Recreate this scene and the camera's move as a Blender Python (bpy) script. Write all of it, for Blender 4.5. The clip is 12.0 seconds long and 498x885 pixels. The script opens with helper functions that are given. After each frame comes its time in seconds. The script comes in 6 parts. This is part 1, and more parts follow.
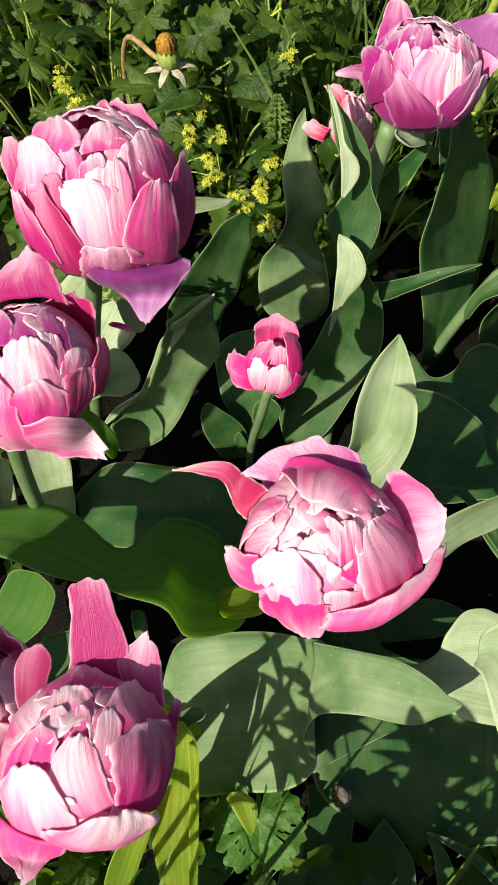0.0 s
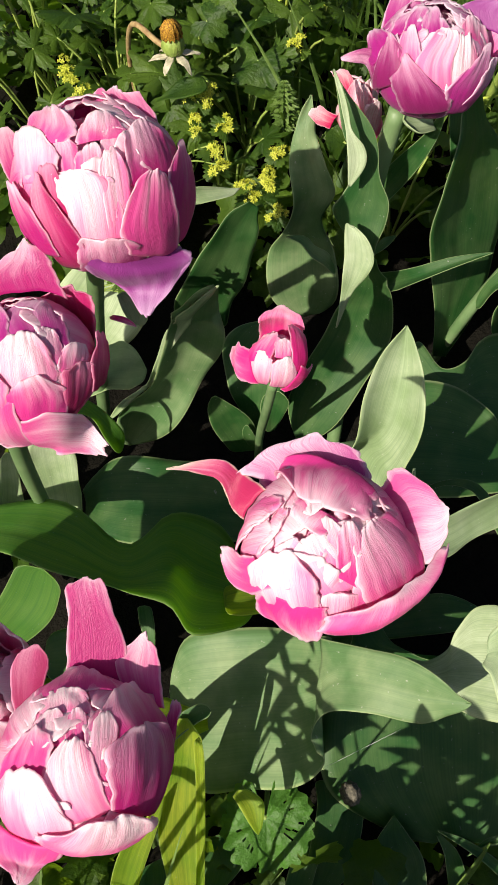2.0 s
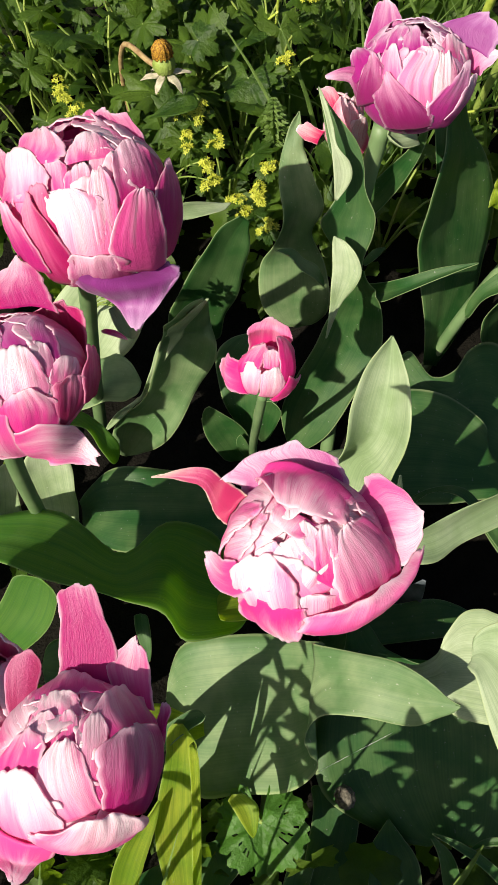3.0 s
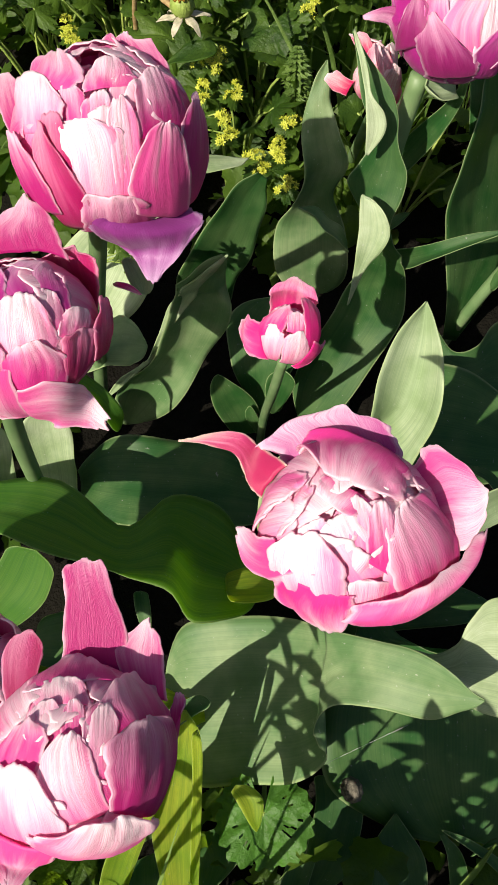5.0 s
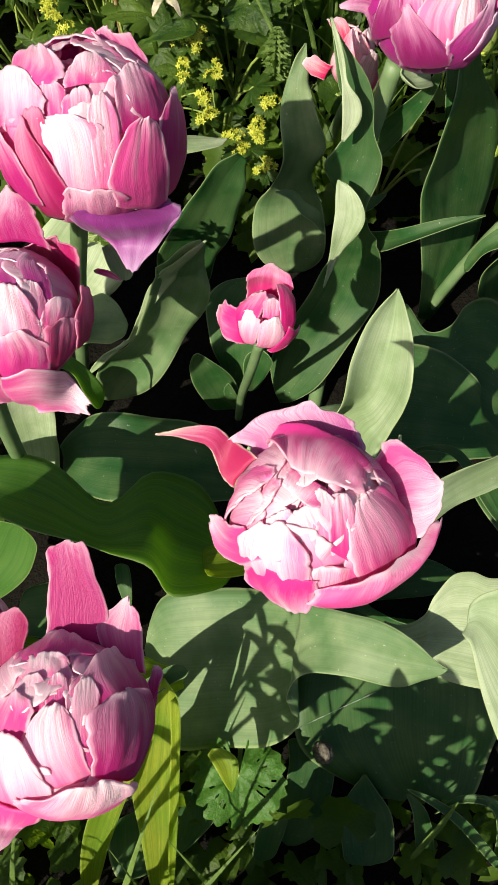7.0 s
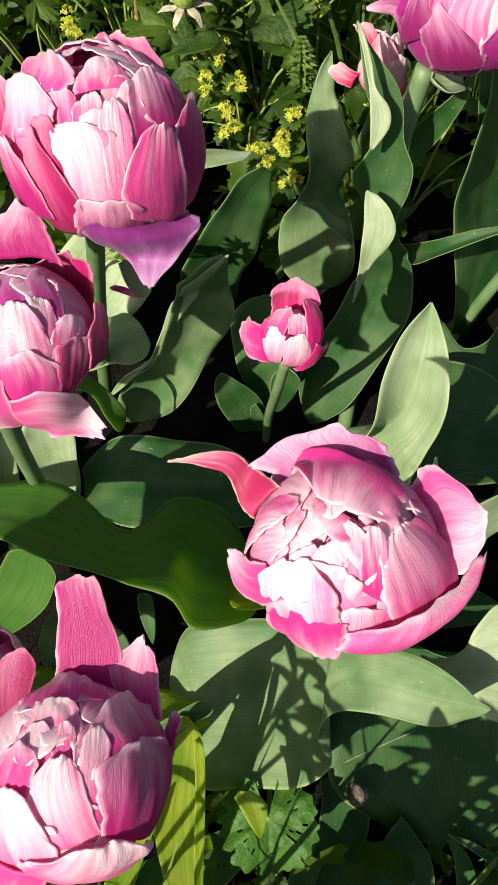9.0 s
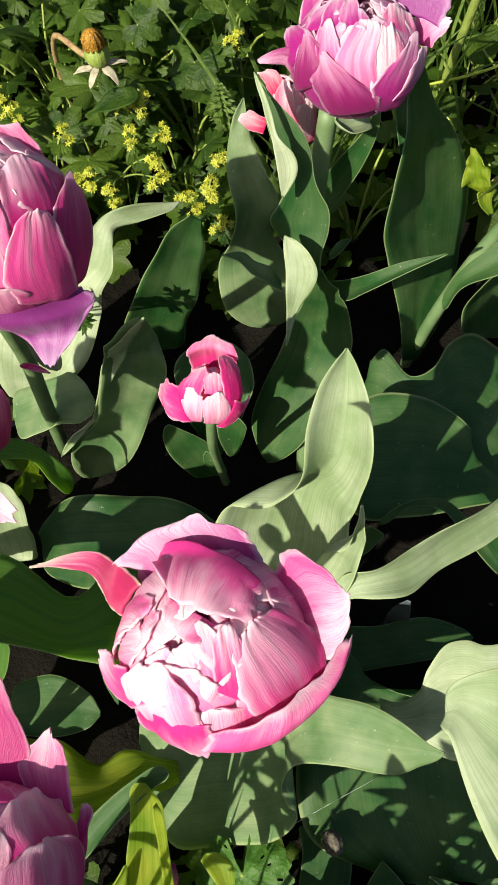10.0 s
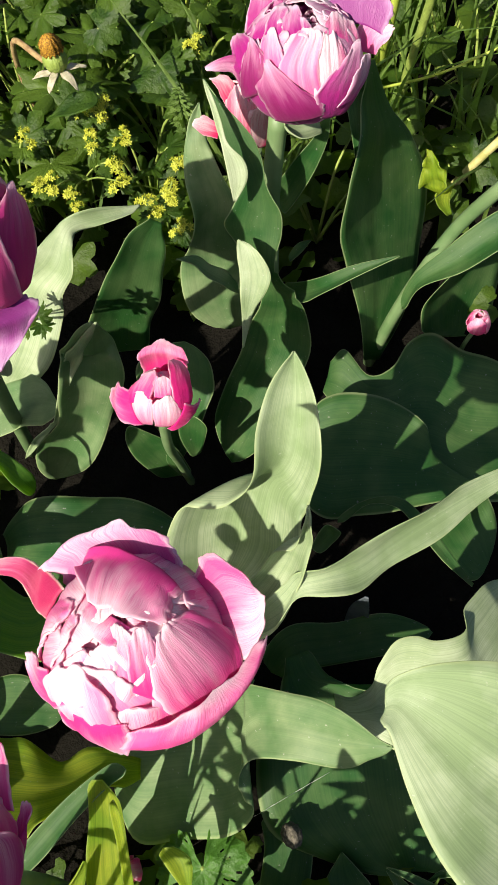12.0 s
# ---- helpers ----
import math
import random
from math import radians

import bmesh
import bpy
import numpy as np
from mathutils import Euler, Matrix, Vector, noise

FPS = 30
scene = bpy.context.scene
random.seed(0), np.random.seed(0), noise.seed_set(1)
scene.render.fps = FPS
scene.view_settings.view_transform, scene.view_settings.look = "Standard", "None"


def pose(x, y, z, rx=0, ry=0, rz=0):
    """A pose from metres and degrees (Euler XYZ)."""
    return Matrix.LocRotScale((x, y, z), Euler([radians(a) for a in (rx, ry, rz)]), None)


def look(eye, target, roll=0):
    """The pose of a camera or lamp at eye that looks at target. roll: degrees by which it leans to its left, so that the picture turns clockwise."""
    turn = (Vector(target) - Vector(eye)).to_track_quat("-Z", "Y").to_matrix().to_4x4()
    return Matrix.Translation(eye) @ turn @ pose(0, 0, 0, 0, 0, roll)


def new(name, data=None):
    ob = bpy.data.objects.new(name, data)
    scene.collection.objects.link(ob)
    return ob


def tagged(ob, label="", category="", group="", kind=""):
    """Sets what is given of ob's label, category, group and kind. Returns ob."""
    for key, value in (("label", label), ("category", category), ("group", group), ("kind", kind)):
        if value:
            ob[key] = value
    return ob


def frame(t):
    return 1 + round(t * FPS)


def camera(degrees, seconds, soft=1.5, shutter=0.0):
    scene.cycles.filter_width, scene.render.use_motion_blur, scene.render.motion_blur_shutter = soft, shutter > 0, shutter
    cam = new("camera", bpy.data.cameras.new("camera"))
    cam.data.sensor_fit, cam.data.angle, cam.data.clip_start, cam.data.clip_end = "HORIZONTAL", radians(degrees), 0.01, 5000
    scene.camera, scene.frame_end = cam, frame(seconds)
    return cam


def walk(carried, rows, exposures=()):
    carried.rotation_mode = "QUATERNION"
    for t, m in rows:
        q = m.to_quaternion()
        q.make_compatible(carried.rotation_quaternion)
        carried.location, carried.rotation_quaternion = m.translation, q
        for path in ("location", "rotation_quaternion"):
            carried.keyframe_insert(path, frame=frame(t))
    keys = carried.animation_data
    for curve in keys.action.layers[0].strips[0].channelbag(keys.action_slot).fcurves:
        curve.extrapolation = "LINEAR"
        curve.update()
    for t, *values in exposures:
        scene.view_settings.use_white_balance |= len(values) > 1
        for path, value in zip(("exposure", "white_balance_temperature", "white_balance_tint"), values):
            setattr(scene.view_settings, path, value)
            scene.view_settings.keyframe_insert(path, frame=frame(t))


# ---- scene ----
cam = camera(33.2, 12.0)
PATH = [
    (0, (0.0195, 0.0226, 0.6259), (-0.0255, 0.7475, -1.2376), -2.88),
    (0.5, (0.0163, 0.0215, 0.6125), (-0.0397, 0.7367, -1.2545), -3.61),
    (1, (0.0164, 0.0267, 0.6114), (-0.0408, 0.7264, -1.2614), -4.12),
    (1.5, (0.0247, 0.0318, 0.6124), (-0.0427, 0.7149, -1.2662), -5.25),
    (2, (0.0257, 0.0277, 0.6196), (-0.0595, 0.7289, -1.2515), -6.27),
    (2.5, (0.0257, 0.0246, 0.6248), (-0.0643, 0.7400, -1.2407), -6.96),
    (3, (0.0330, 0.0236, 0.6279), (-0.0600, 0.7489, -1.2336), -7.25),
    (5, (0.0164, 0.0307, 0.5968), (-0.0461, 0.7076, -1.2841), -3.45),
    (5.5, (0.0112, 0.0308, 0.6010), (-0.0633, 0.7008, -1.2820), -3.98),
    (6, (0.0195, 0.0246, 0.6103), (-0.0570, 0.6987, -1.2710), -5.48),
    (6.5, (0.0392, 0.0265, 0.6124), (-0.0111, 0.7253, -1.2609), -3.81),
    (7, (0.0196, 0.0339, 0.6144), (0.0013, 0.6312, -1.2942), 0.16),
    (7.5, (0.0217, 0.0310, 0.6331), (0.0076, 0.6451, -1.2702), -1.31),
    (7.7, (0.0144, 0.0361, 0.6248), (-0.0044, 0.6746, -1.2705), 0.40),
    (9.5, (0.0352, 0.0481, 0.5925), (-0.0956, 0.6905, -1.2970), -10.21),
    (10, (0.0664, 0.0634, 0.5954), (-0.0701, 0.7359, -1.2832), -14.58),
    (10.5, (0.0831, 0.0756, 0.5922), (-0.0915, 0.7395, -1.2863), -19.84),
    (11, (0.1028, 0.0797, 0.6014), (-0.0636, 0.7678, -1.2691), -21.80),
    (11.5, (0.1060, 0.0797, 0.6066), (-0.0113, 0.7791, -1.2634), -17.72),
    (12, (0.0871, 0.0632, 0.6016), (-0.0295, 0.7237, -1.2826), -13.76),
]
walk(cam, [(t, look(eye, target, roll)) for t, eye, target, roll in PATH], exposures=[(0, 0.48), (7.7, 0.48), (10.5, 0.60), (12, 0.66)])

# ---- sky and sun ----
SUN_AZ, SUN_EL = 223.0, 48.0        # compass bearing of the sun from +y, clockwise, and its height
world = bpy.data.worlds.new("sky")
scene.world = world
world.use_nodes = True
sky = world.node_tree.nodes.new("ShaderNodeTexSky")
sky.sky_type, sky.sun_disc = "NISHITA", False
sky.dust_density, sky.ozone_density = 3.0, 0.3
sky.sun_elevation, sky.sun_rotation = radians(SUN_EL), radians(SUN_AZ)
world.node_tree.links.new(sky.outputs[0], world.node_tree.nodes["Background"].inputs[0])
world.node_tree.nodes["Background"].inputs[1].default_value = 0.06
sun_data = bpy.data.lights.new("sun", "SUN")
sun_data.energy, sun_data.angle, sun_data.color = 5.0, radians(0.5), (1.0, 0.92, 0.76)
sun = new("sun", sun_data)
sun_way = Vector((math.sin(radians(SUN_AZ)) * math.cos(radians(SUN_EL)), math.cos(radians(SUN_AZ)) * math.cos(radians(SUN_EL)), math.sin(radians(SUN_EL))))
sun.matrix_world = look(sun_way * 4, (0, 0, 0))


# ---- materials ----
class Net:
    """A small wrapper to write node trees briefly."""

    def __init__(self, name):
        self.mat = bpy.data.materials.new(name)
        self.mat.use_nodes = True
        self.tree = self.mat.node_tree
        self.tree.nodes.clear()
        self.out = self.add("ShaderNodeOutputMaterial")

    def add(self, kind, ins=None, **props):
        n = self.tree.nodes.new(kind)
        for k, v in props.items():
            if k == "operation":
                n.operation = v
            elif k == "blend_type":
                n.blend_type = v
            elif k == "data_type":
                n.data_type = v
        for k, v in (ins or {}).items():
            if isinstance(v, bpy.types.NodeSocket):
                self.tree.links.new(v, n.inputs[k])
            else:
                n.inputs[k].default_value = v
        return n

    def math(self, op, a, b=0.0):
        return self.add("ShaderNodeMath", {0: a, 1: b}, operation=op).outputs[0]

    def mix(self, f, a, b, blend="MIX"):
        n = self.add("ShaderNodeMixRGB", {0: f, 1: a, 2: b}, blend_type=blend)
        return n.outputs[0]

    def ramp(self, f, lo, hi):
        return self.add("ShaderNodeMapRange", {0: f, 1: lo, 2: hi}).outputs[0]

    def noise(self, vec, scale, detail=3.0, rough=0.55):
        return self.add("ShaderNodeTexNoise", {"Vector": vec, "Scale": scale, "Detail": detail, "Roughness": rough}).outputs[0]

    def scaled(self, vec, s):
        return self.add("ShaderNodeVectorMath", {0: vec, 1: s}, operation="MULTIPLY").outputs[0]

    def bump(self, height, strength, dist):
        return self.add("ShaderNodeBump", {"Strength": strength, "Distance": dist, "Height": height}).outputs[0]

    def sheet(self, colour, through_colour, f, rough, normal, spec=0.4, sheen=0.0):
        """A thin living sheet: reflects from its face and lets light through."""
        p = self.add("ShaderNodeBsdfPrincipled", {"Base Color": colour, "Roughness": rough, "Normal": normal, "Specular IOR Level": spec, "Sheen Weight": sheen})
        tr = self.add("ShaderNodeBsdfTranslucent", {"Color": through_colour, "Normal": normal})
        m = self.add("ShaderNodeMixShader", {0: f, 1: p.outputs[0], 2: tr.outputs[0]})
        self.tree.links.new(m.outputs[0], self.out.inputs[0])
        return self.mat

    def plain(self, colour, rough, normal=None, spec=0.4):
        ins = {"Base Color": colour, "Roughness": rough, "Specular IOR Level": spec}
        if normal is not None:
            ins["Normal"] = normal
        p = self.add("ShaderNodeBsdfPrincipled", ins)
        self.tree.links.new(p.outputs[0], self.out.inputs[0])
        return self.mat


def leaf_material(name, base, pale, glow, share=0.3, rough=0.42, vein=95.0, ribs=0.14):
    """Tulip leaf: fine parallel veins along the blade, a waxy bloom in patches, specks of dust, a pale rim."""
    n = Net(name)
    uv = n.add("ShaderNodeUVMap").outputs[0]
    co = n.add("ShaderNodeTexCoord").outputs["Object"]
    rnd = n.add("ShaderNodeObjectInfo").outputs["Random"]
    sep = n.add("ShaderNodeSeparateXYZ", {0: uv})
    lines = n.noise(n.scaled(uv, (vein, 1.6, 1.0)), 1.0, 2.0)
    broad = n.noise(n.scaled(uv, (9.0, 1.0, 1.0)), 1.0, 2.0)
    patch = n.noise(co, 38.0, 4.0)
    speck = n.ramp(n.noise(co, 420.0, 2.0), 0.70, 0.76)
    edge = n.ramp(n.math("ABSOLUTE", n.math("SUBTRACT", sep.outputs[0], 0.5)), 0.478, 0.492)
    c = n.mix(n.ramp(patch, 0.38, 0.66), base, pale)
    c = n.mix(n.math("MULTIPLY", n.ramp(lines, 0.42, 0.62), ribs), c, [v * 0.62 for v in base[:3]] + [1])
    c = n.mix(n.math("MULTIPLY", n.ramp(broad, 0.5, 0.7), ribs + 0.08), c, [v * 0.7 for v in base[:3]] + [1])
    c = n.mix(n.math("MULTIPLY", rnd, 0.22), c, (0.06, 0.16, 0.04, 1))
    c = n.mix(n.math("MULTIPLY", speck, 0.55), c, (0.5, 0.52, 0.42, 1))
    c = n.mix(n.math("MULTIPLY", edge, 0.5), c, (0.42, 0.50, 0.24, 1))
    g = n.mix(n.ramp(lines, 0.35, 0.65), glow, [glow[0] * 0.6, glow[1] * 0.75, glow[2] * 0.6, 1])
    g = n.mix(n.math("MULTIPLY", n.ramp(broad, 0.47, 0.6), 0.4), g, [glow[0] * 0.35, glow[1] * 0.55, glow[2] * 0.3, 1])
    nor = n.bump(n.math("ADD", n.math("MULTIPLY", lines, 0.5), n.math("MULTIPLY", patch, 1.2)), 0.25, 0.0006)
    return n.sheet(c, g, share, n.math("ADD", n.math("MULTIPLY", patch, 0.25), rough), nor, 0.34)


def petal_material(name, deep, light, tip, share=0.32, streak=0.5, low=0.3):
    """Tulip petal: silky veins fanning along it, deeper flushes low down, a paler frilled rim."""
    n = Net(name)
    uv = n.add("ShaderNodeUVMap").outputs[0]
    co = n.add("ShaderNodeTexCoord").outputs["Object"]
    rnd = n.add("ShaderNodeObjectInfo").outputs["Random"]
    sep = n.add("ShaderNodeSeparateXYZ", {0: uv})
    u, v = sep.outputs[0], sep.outputs[1]
    shift = n.add("ShaderNodeCombineXYZ", {0: n.math("MULTIPLY", rnd, 37.0), 1: n.math("MULTIPLY", rnd, 11.0), 2: 0.0}).outputs[0]
    uvr = n.add("ShaderNodeVectorMath", {0: uv, 1: shift}, operation="ADD").outputs[0]
    fine = n.noise(n.scaled(uvr, (64.0, 1.5, 1.0)), 1.0, 4.0, 0.7)
    wide = n.noise(n.scaled(uvr, (7.0, 1.4, 1.0)), 1.0, 3.0)
    blot = n.noise(co, 55.0, 3.0)
    up = n.math("ADD", v, n.math("ADD", n.math("MULTIPLY", n.math("SUBTRACT", wide, 0.5), 0.8), n.math("MULTIPLY", n.math("SUBTRACT", rnd, 0.5), 0.4)))
    feather = n.math("MULTIPLY", n.math("SUBTRACT", fine, 0.5), 0.55)
    c = n.mix(n.ramp(n.math("ADD", up, feather), low, low + 0.55), deep, light)
    lean = n.math("MULTIPLY", n.math("SUBTRACT", rnd, 0.5), 0.5)
    away = n.math("ABSOLUTE", n.math("ADD", n.math("SUBTRACT", u, 0.5), lean))
    heart = n.ramp(n.math("ADD", away, n.math("MULTIPLY", feather, 0.8)), 0.44, 0.10)
    c = n.mix(n.math("MULTIPLY", n.math("MULTIPLY", heart, n.ramp(up, low + 0.16, low + 0.72)), 0.85), c, tip)
    c = n.mix(n.math("MULTIPLY", n.ramp(n.math("ADD", away, feather), 0.34, 0.54), 0.8), c, deep)
    hair = n.noise(n.scaled(uvr, (150.0, 2.2, 1.0)), 1.0, 2.0, 0.6)
    c = n.mix(n.math("MULTIPLY", n.ramp(fine, 0.48, 0.66), streak), c, deep)
    c = n.mix(n.math("MULTIPLY", n.ramp(hair, 0.50, 0.64), streak * 0.5), c, deep)
    side = n.ramp(n.math("ADD", n.math("ABSOLUTE", n.math("SUBTRACT", u, 0.5)), n.math("MULTIPLY", feather, 0.2)), 0.43, 0.50)
    top = n.ramp(n.math("ADD", v, n.math("MULTIPLY", feather, 0.4)), 0.86, 0.99)
    c = n.mix(n.math("MULTIPLY", n.math("MAXIMUM", side, top), 0.7), c, tip)
    foot = n.ramp(v, 0.2, 0.02)
    c = n.mix(n.math("MULTIPLY", foot, 0.8), c, (0.62, 0.52, 0.30, 1))
    nor = n.bump(n.math("ADD", n.math("ADD", n.math("MULTIPLY", fine, 1.1), n.math("MULTIPLY", hair, 0.4)), n.math("MULTIPLY", blot, 1.6)), 0.38, 0.0006)
    g = n.mix(0.6, c, [min(0.97, deep[0] * 0.35 + 0.66), deep[1] + 0.12, deep[2] * 0.7 + 0.28, 1])
    return n.sheet(c, g, share, 0.42, nor, 0.4, 0.1)


# copies of one leaf; here the shade is put into the dark base colour
LEAF_SHADED = leaf_material("tulip_leaf_shaded", (0.020, 0.084, 0.019, 1), (0.082, 0.152, 0.050, 1), (0.16, 0.42, 0.03, 1), 0.28)
# waxy leaf, with some of the sunlight on it put into the colour
LEAF_WAXY_LIT = leaf_material("tulip_leaf_waxy_lit", (0.102, 0.192, 0.074, 1), (0.238, 0.318, 0.158, 1), (0.2, 0.42, 0.06, 1), 0.2)
LEAF_DEEP = leaf_material("tulip_leaf_deep", (0.065, 0.18, 0.022, 1), (0.12, 0.24, 0.045, 1), (0.5, 0.72, 0.02, 1), 0.5)
# same leaf with full sunlight put into its pale base colour
LEAF_LIT = leaf_material("tulip_leaf_lit", (0.29, 0.38, 0.20, 1), (0.50, 0.575, 0.385, 1), (0.34, 0.5, 0.06, 1), 0.2, ribs=0.34)
# same leaf seen against the sun: the backlight is put into the yellow-green
LEAF_BACKLIT = leaf_material("tulip_leaf_backlit", (0.24, 0.38, 0.03, 1), (0.50, 0.53, 0.06, 1), (0.84, 0.88, 0.03, 1), 0.6, ribs=0.5)
PINK = petal_material("petal_pink", (0.56, 0.014, 0.23, 1), (0.83, 0.30, 0.58, 1), (0.97, 0.80, 0.89, 1), 0.44, 0.46, 0.42)
ROSE = petal_material("petal_rose", (0.75, 0.045, 0.33, 1), (0.90, 0.44, 0.67, 1), (0.98, 0.88, 0.93, 1), 0.43, 0.46, 0.36)
BLUSH = petal_material("petal_blush", (0.79, 0.08, 0.37, 1), (0.92, 0.57, 0.74, 1), (0.98, 0.88, 0.93, 1), 0.40, 0.48, 0.32)
PALE = petal_material("petal_pale", (0.86, 0.17, 0.44, 1), (0.95, 0.68, 0.80, 1), (0.98, 0.91, 0.94, 1), 0.36, 0.46, 0.22)
CRIMSON = petal_material("petal_crimson", (0.46, 0.005, 0.13, 1), (0.72, 0.06, 0.30, 1), (0.90, 0.45, 0.64, 1), 0.46, 0.42, 0.42)
LILAC = petal_material("petal_lilac", (0.48, 0.02, 0.28, 1), (0.74, 0.36, 0.62, 1), (0.94, 0.82, 0.92, 1), 0.42, 0.50, 0.38)
HOT = petal_material("petal_hot_pink", (0.84, 0.02, 0.30, 1), (0.95, 0.26, 0.56, 1), (0.98, 0.78, 0.88, 1), 0.46, 0.42)
VIOLET = petal_material("petal_violet", (0.30, 0.04, 0.26, 1), (0.47, 0.18, 0.46, 1), (0.68, 0.44, 0.68, 1), 0.28, 0.45)
PLUM = petal_material("petal_plum", (0.27, 0.010, 0.13, 1), (0.48, 0.08, 0.29, 1), (0.84, 0.52, 0.70, 1), 0.30, 0.55, 0.45)
STRIPED = petal_material("petal_striped", (0.72, 0.008, 0.14, 1), (0.93, 0.58, 0.70, 1), (0.98, 0.90, 0.92, 1), 0.42, 0.62, 0.2)
GREENISH = petal_material("petal_greenish", (0.40, 0.015, 0.09, 1), (0.74, 0.12, 0.36, 1), (0.84, 0.76, 0.58, 1), 0.14, 0.55, 0.40)


def stem_material():
    n = Net("stem")
    co = n.add("ShaderNodeTexCoord").outputs["Object"]
    a = n.noise(n.scaled(co, (1.0, 1.0, 0.15)), 300.0, 3.0)
    b = n.noise(co, 40.0, 2.0)
    c = n.mix(n.ramp(b, 0.35, 0.65), (0.10, 0.175, 0.07, 1), (0.17, 0.245, 0.115, 1))
    c = n.mix(n.math("MULTIPLY", a, 0.3), c, (0.10, 0.18, 0.06, 1))
    return n.plain(c, 0.5, n.bump(a, 0.2, 0.0005))


def soil_material():
    """Garden soil, the shade between plants put into its near-black; worn lawn green beyond."""
    n = Net("soil")
    co = n.add("ShaderNodeTexCoord").outputs["Object"]
    a = n.noise(co, 30.0, 6.0, 0.65)
    b = n.noise(co, 260.0, 4.0, 0.6)
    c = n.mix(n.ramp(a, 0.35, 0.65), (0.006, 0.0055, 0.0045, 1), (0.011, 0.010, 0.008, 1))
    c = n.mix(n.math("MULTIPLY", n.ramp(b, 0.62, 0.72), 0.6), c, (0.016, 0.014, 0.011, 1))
    far = n.add("ShaderNodeVectorMath", {0: n.scaled(co, (1.0, 1.0, 0.0))}, operation="LENGTH").outputs["Value"]
    edge = n.ramp(n.math("ADD", far, n.math("MULTIPLY", n.noise(co, 4.0, 3.0), 0.5)), 1.0, 1.2)
    lawn = n.mix(n.ramp(n.noise(co, 1.3, 5.0), 0.35, 0.65), (0.030, 0.062, 0.012, 1), (0.055, 0.090, 0.022, 1))
    lawn = n.mix(n.math("MULTIPLY", n.ramp(b, 0.4, 0.6), 0.5), lawn, (0.02, 0.045, 0.009, 1))
    c = n.mix(edge, c, lawn)
    return n.plain(c, 0.95, n.bump(n.math("ADD", a, b), 0.7, 0.006), 0.05)


def weed_material(name, a, b, glow, share=0.4):
    n = Net(name)
    co = n.add("ShaderNodeTexCoord").outputs["Object"]
    isl = n.add("ShaderNodeNewGeometry").outputs["Random Per Island"]
    p = n.noise(co, 60.0, 3.0)
    f = n.noise(co, 500.0, 3.0)
    rnd = n.add("ShaderNodeObjectInfo").outputs["Random"]
    c = n.mix(n.math("FRACT", n.math("ADD", isl, rnd)), a, b)
    c = n.mix(n.math("MULTIPLY", n.ramp(p, 0.4, 0.65), 0.4), c, [v * 1.6 for v in b[:3]] + [1])
    c = n.mix(n.math("MULTIPLY", f, 0.35), c, [v * 0.5 for v in a[:3]] + [1])
    return n.sheet(c, glow, share, 0.5, n.bump(n.math("ADD", f, n.math("MULTIPLY", p, 3.0)), 0.7, 0.0010), 0.4)


def plastic_material():
    n = Net("grey_plastic")
    co = n.add("ShaderNodeTexCoord").outputs["Object"]
    p = n.noise(co, 120.0, 4.0)
    return n.plain(n.mix(n.ramp(p, 0.4, 0.65), (0.07, 0.085, 0.10, 1), (0.13, 0.15, 0.17, 1)), 0.35, n.bump(p, 0.15, 0.0004), 0.5)


PLASTIC = plastic_material()
STEM, SOIL = stem_material(), soil_material()
WEED = weed_material("weed_leaf", (0.017, 0.053, 0.006, 1), (0.098, 0.165, 0.018, 1), (0.28, 0.46, 0.02, 1), 0.45)
WEED_FRESH = weed_material("fresh_weed_leaf", (0.03, 0.11, 0.012, 1), (0.075, 0.19, 0.025, 1), (0.25, 0.5, 0.03, 1), 0.4)
GRASS = weed_material("grass_blade", (0.08, 0.15, 0.03, 1), (0.17, 0.26, 0.06, 1), (0.3, 0.45, 0.05, 1))
YELLOW = weed_material("lime_yellow_bloom", (0.46, 0.52, 0.04, 1), (0.62, 0.62, 0.08, 1), (0.5, 0.55, 0.04, 1), 0.3)
STALK = weed_material("green_stalk", (0.20, 0.30, 0.06, 1), (0.32, 0.40, 0.09, 1), (0.3, 0.4, 0.05, 1), 0.12)


# ---- builders ----
def thing(name, place, label, category, group="", kind=""):
    ob = new(name)
    ob.empty_display_size = 0.02
    ob.location = place
    return tagged(ob, label, category, group, kind)


def mesh_part(name, verts, faces, material, parent=None, label="", uvs=None, smooth=True):
    me = bpy.data.meshes.new(name)
    me.from_pydata([tuple(v) for v in verts], [], faces)
    if uvs is not None:
        lay = me.uv_layers.new(name="UVMap")
        idx = np.empty(len(me.loops), dtype=np.int32)
        me.loops.foreach_get("vertex_index", idx)
        lay.data.foreach_set("uv", np.asarray(uvs, dtype=np.float32)[idx].ravel())
    if smooth:
        me.polygons.foreach_set("use_smooth", [True] * len(me.polygons))
    me.materials.append(material)
    ob = new(name, me)
    if parent is not None:
        ob.parent = parent
        total = Vector(parent.location)
        up = parent.parent
        while up is not None:
            total += Vector(up.location)
            up = up.parent
        ob.location = -total
    if label:
        tagged(ob, label)
    return ob


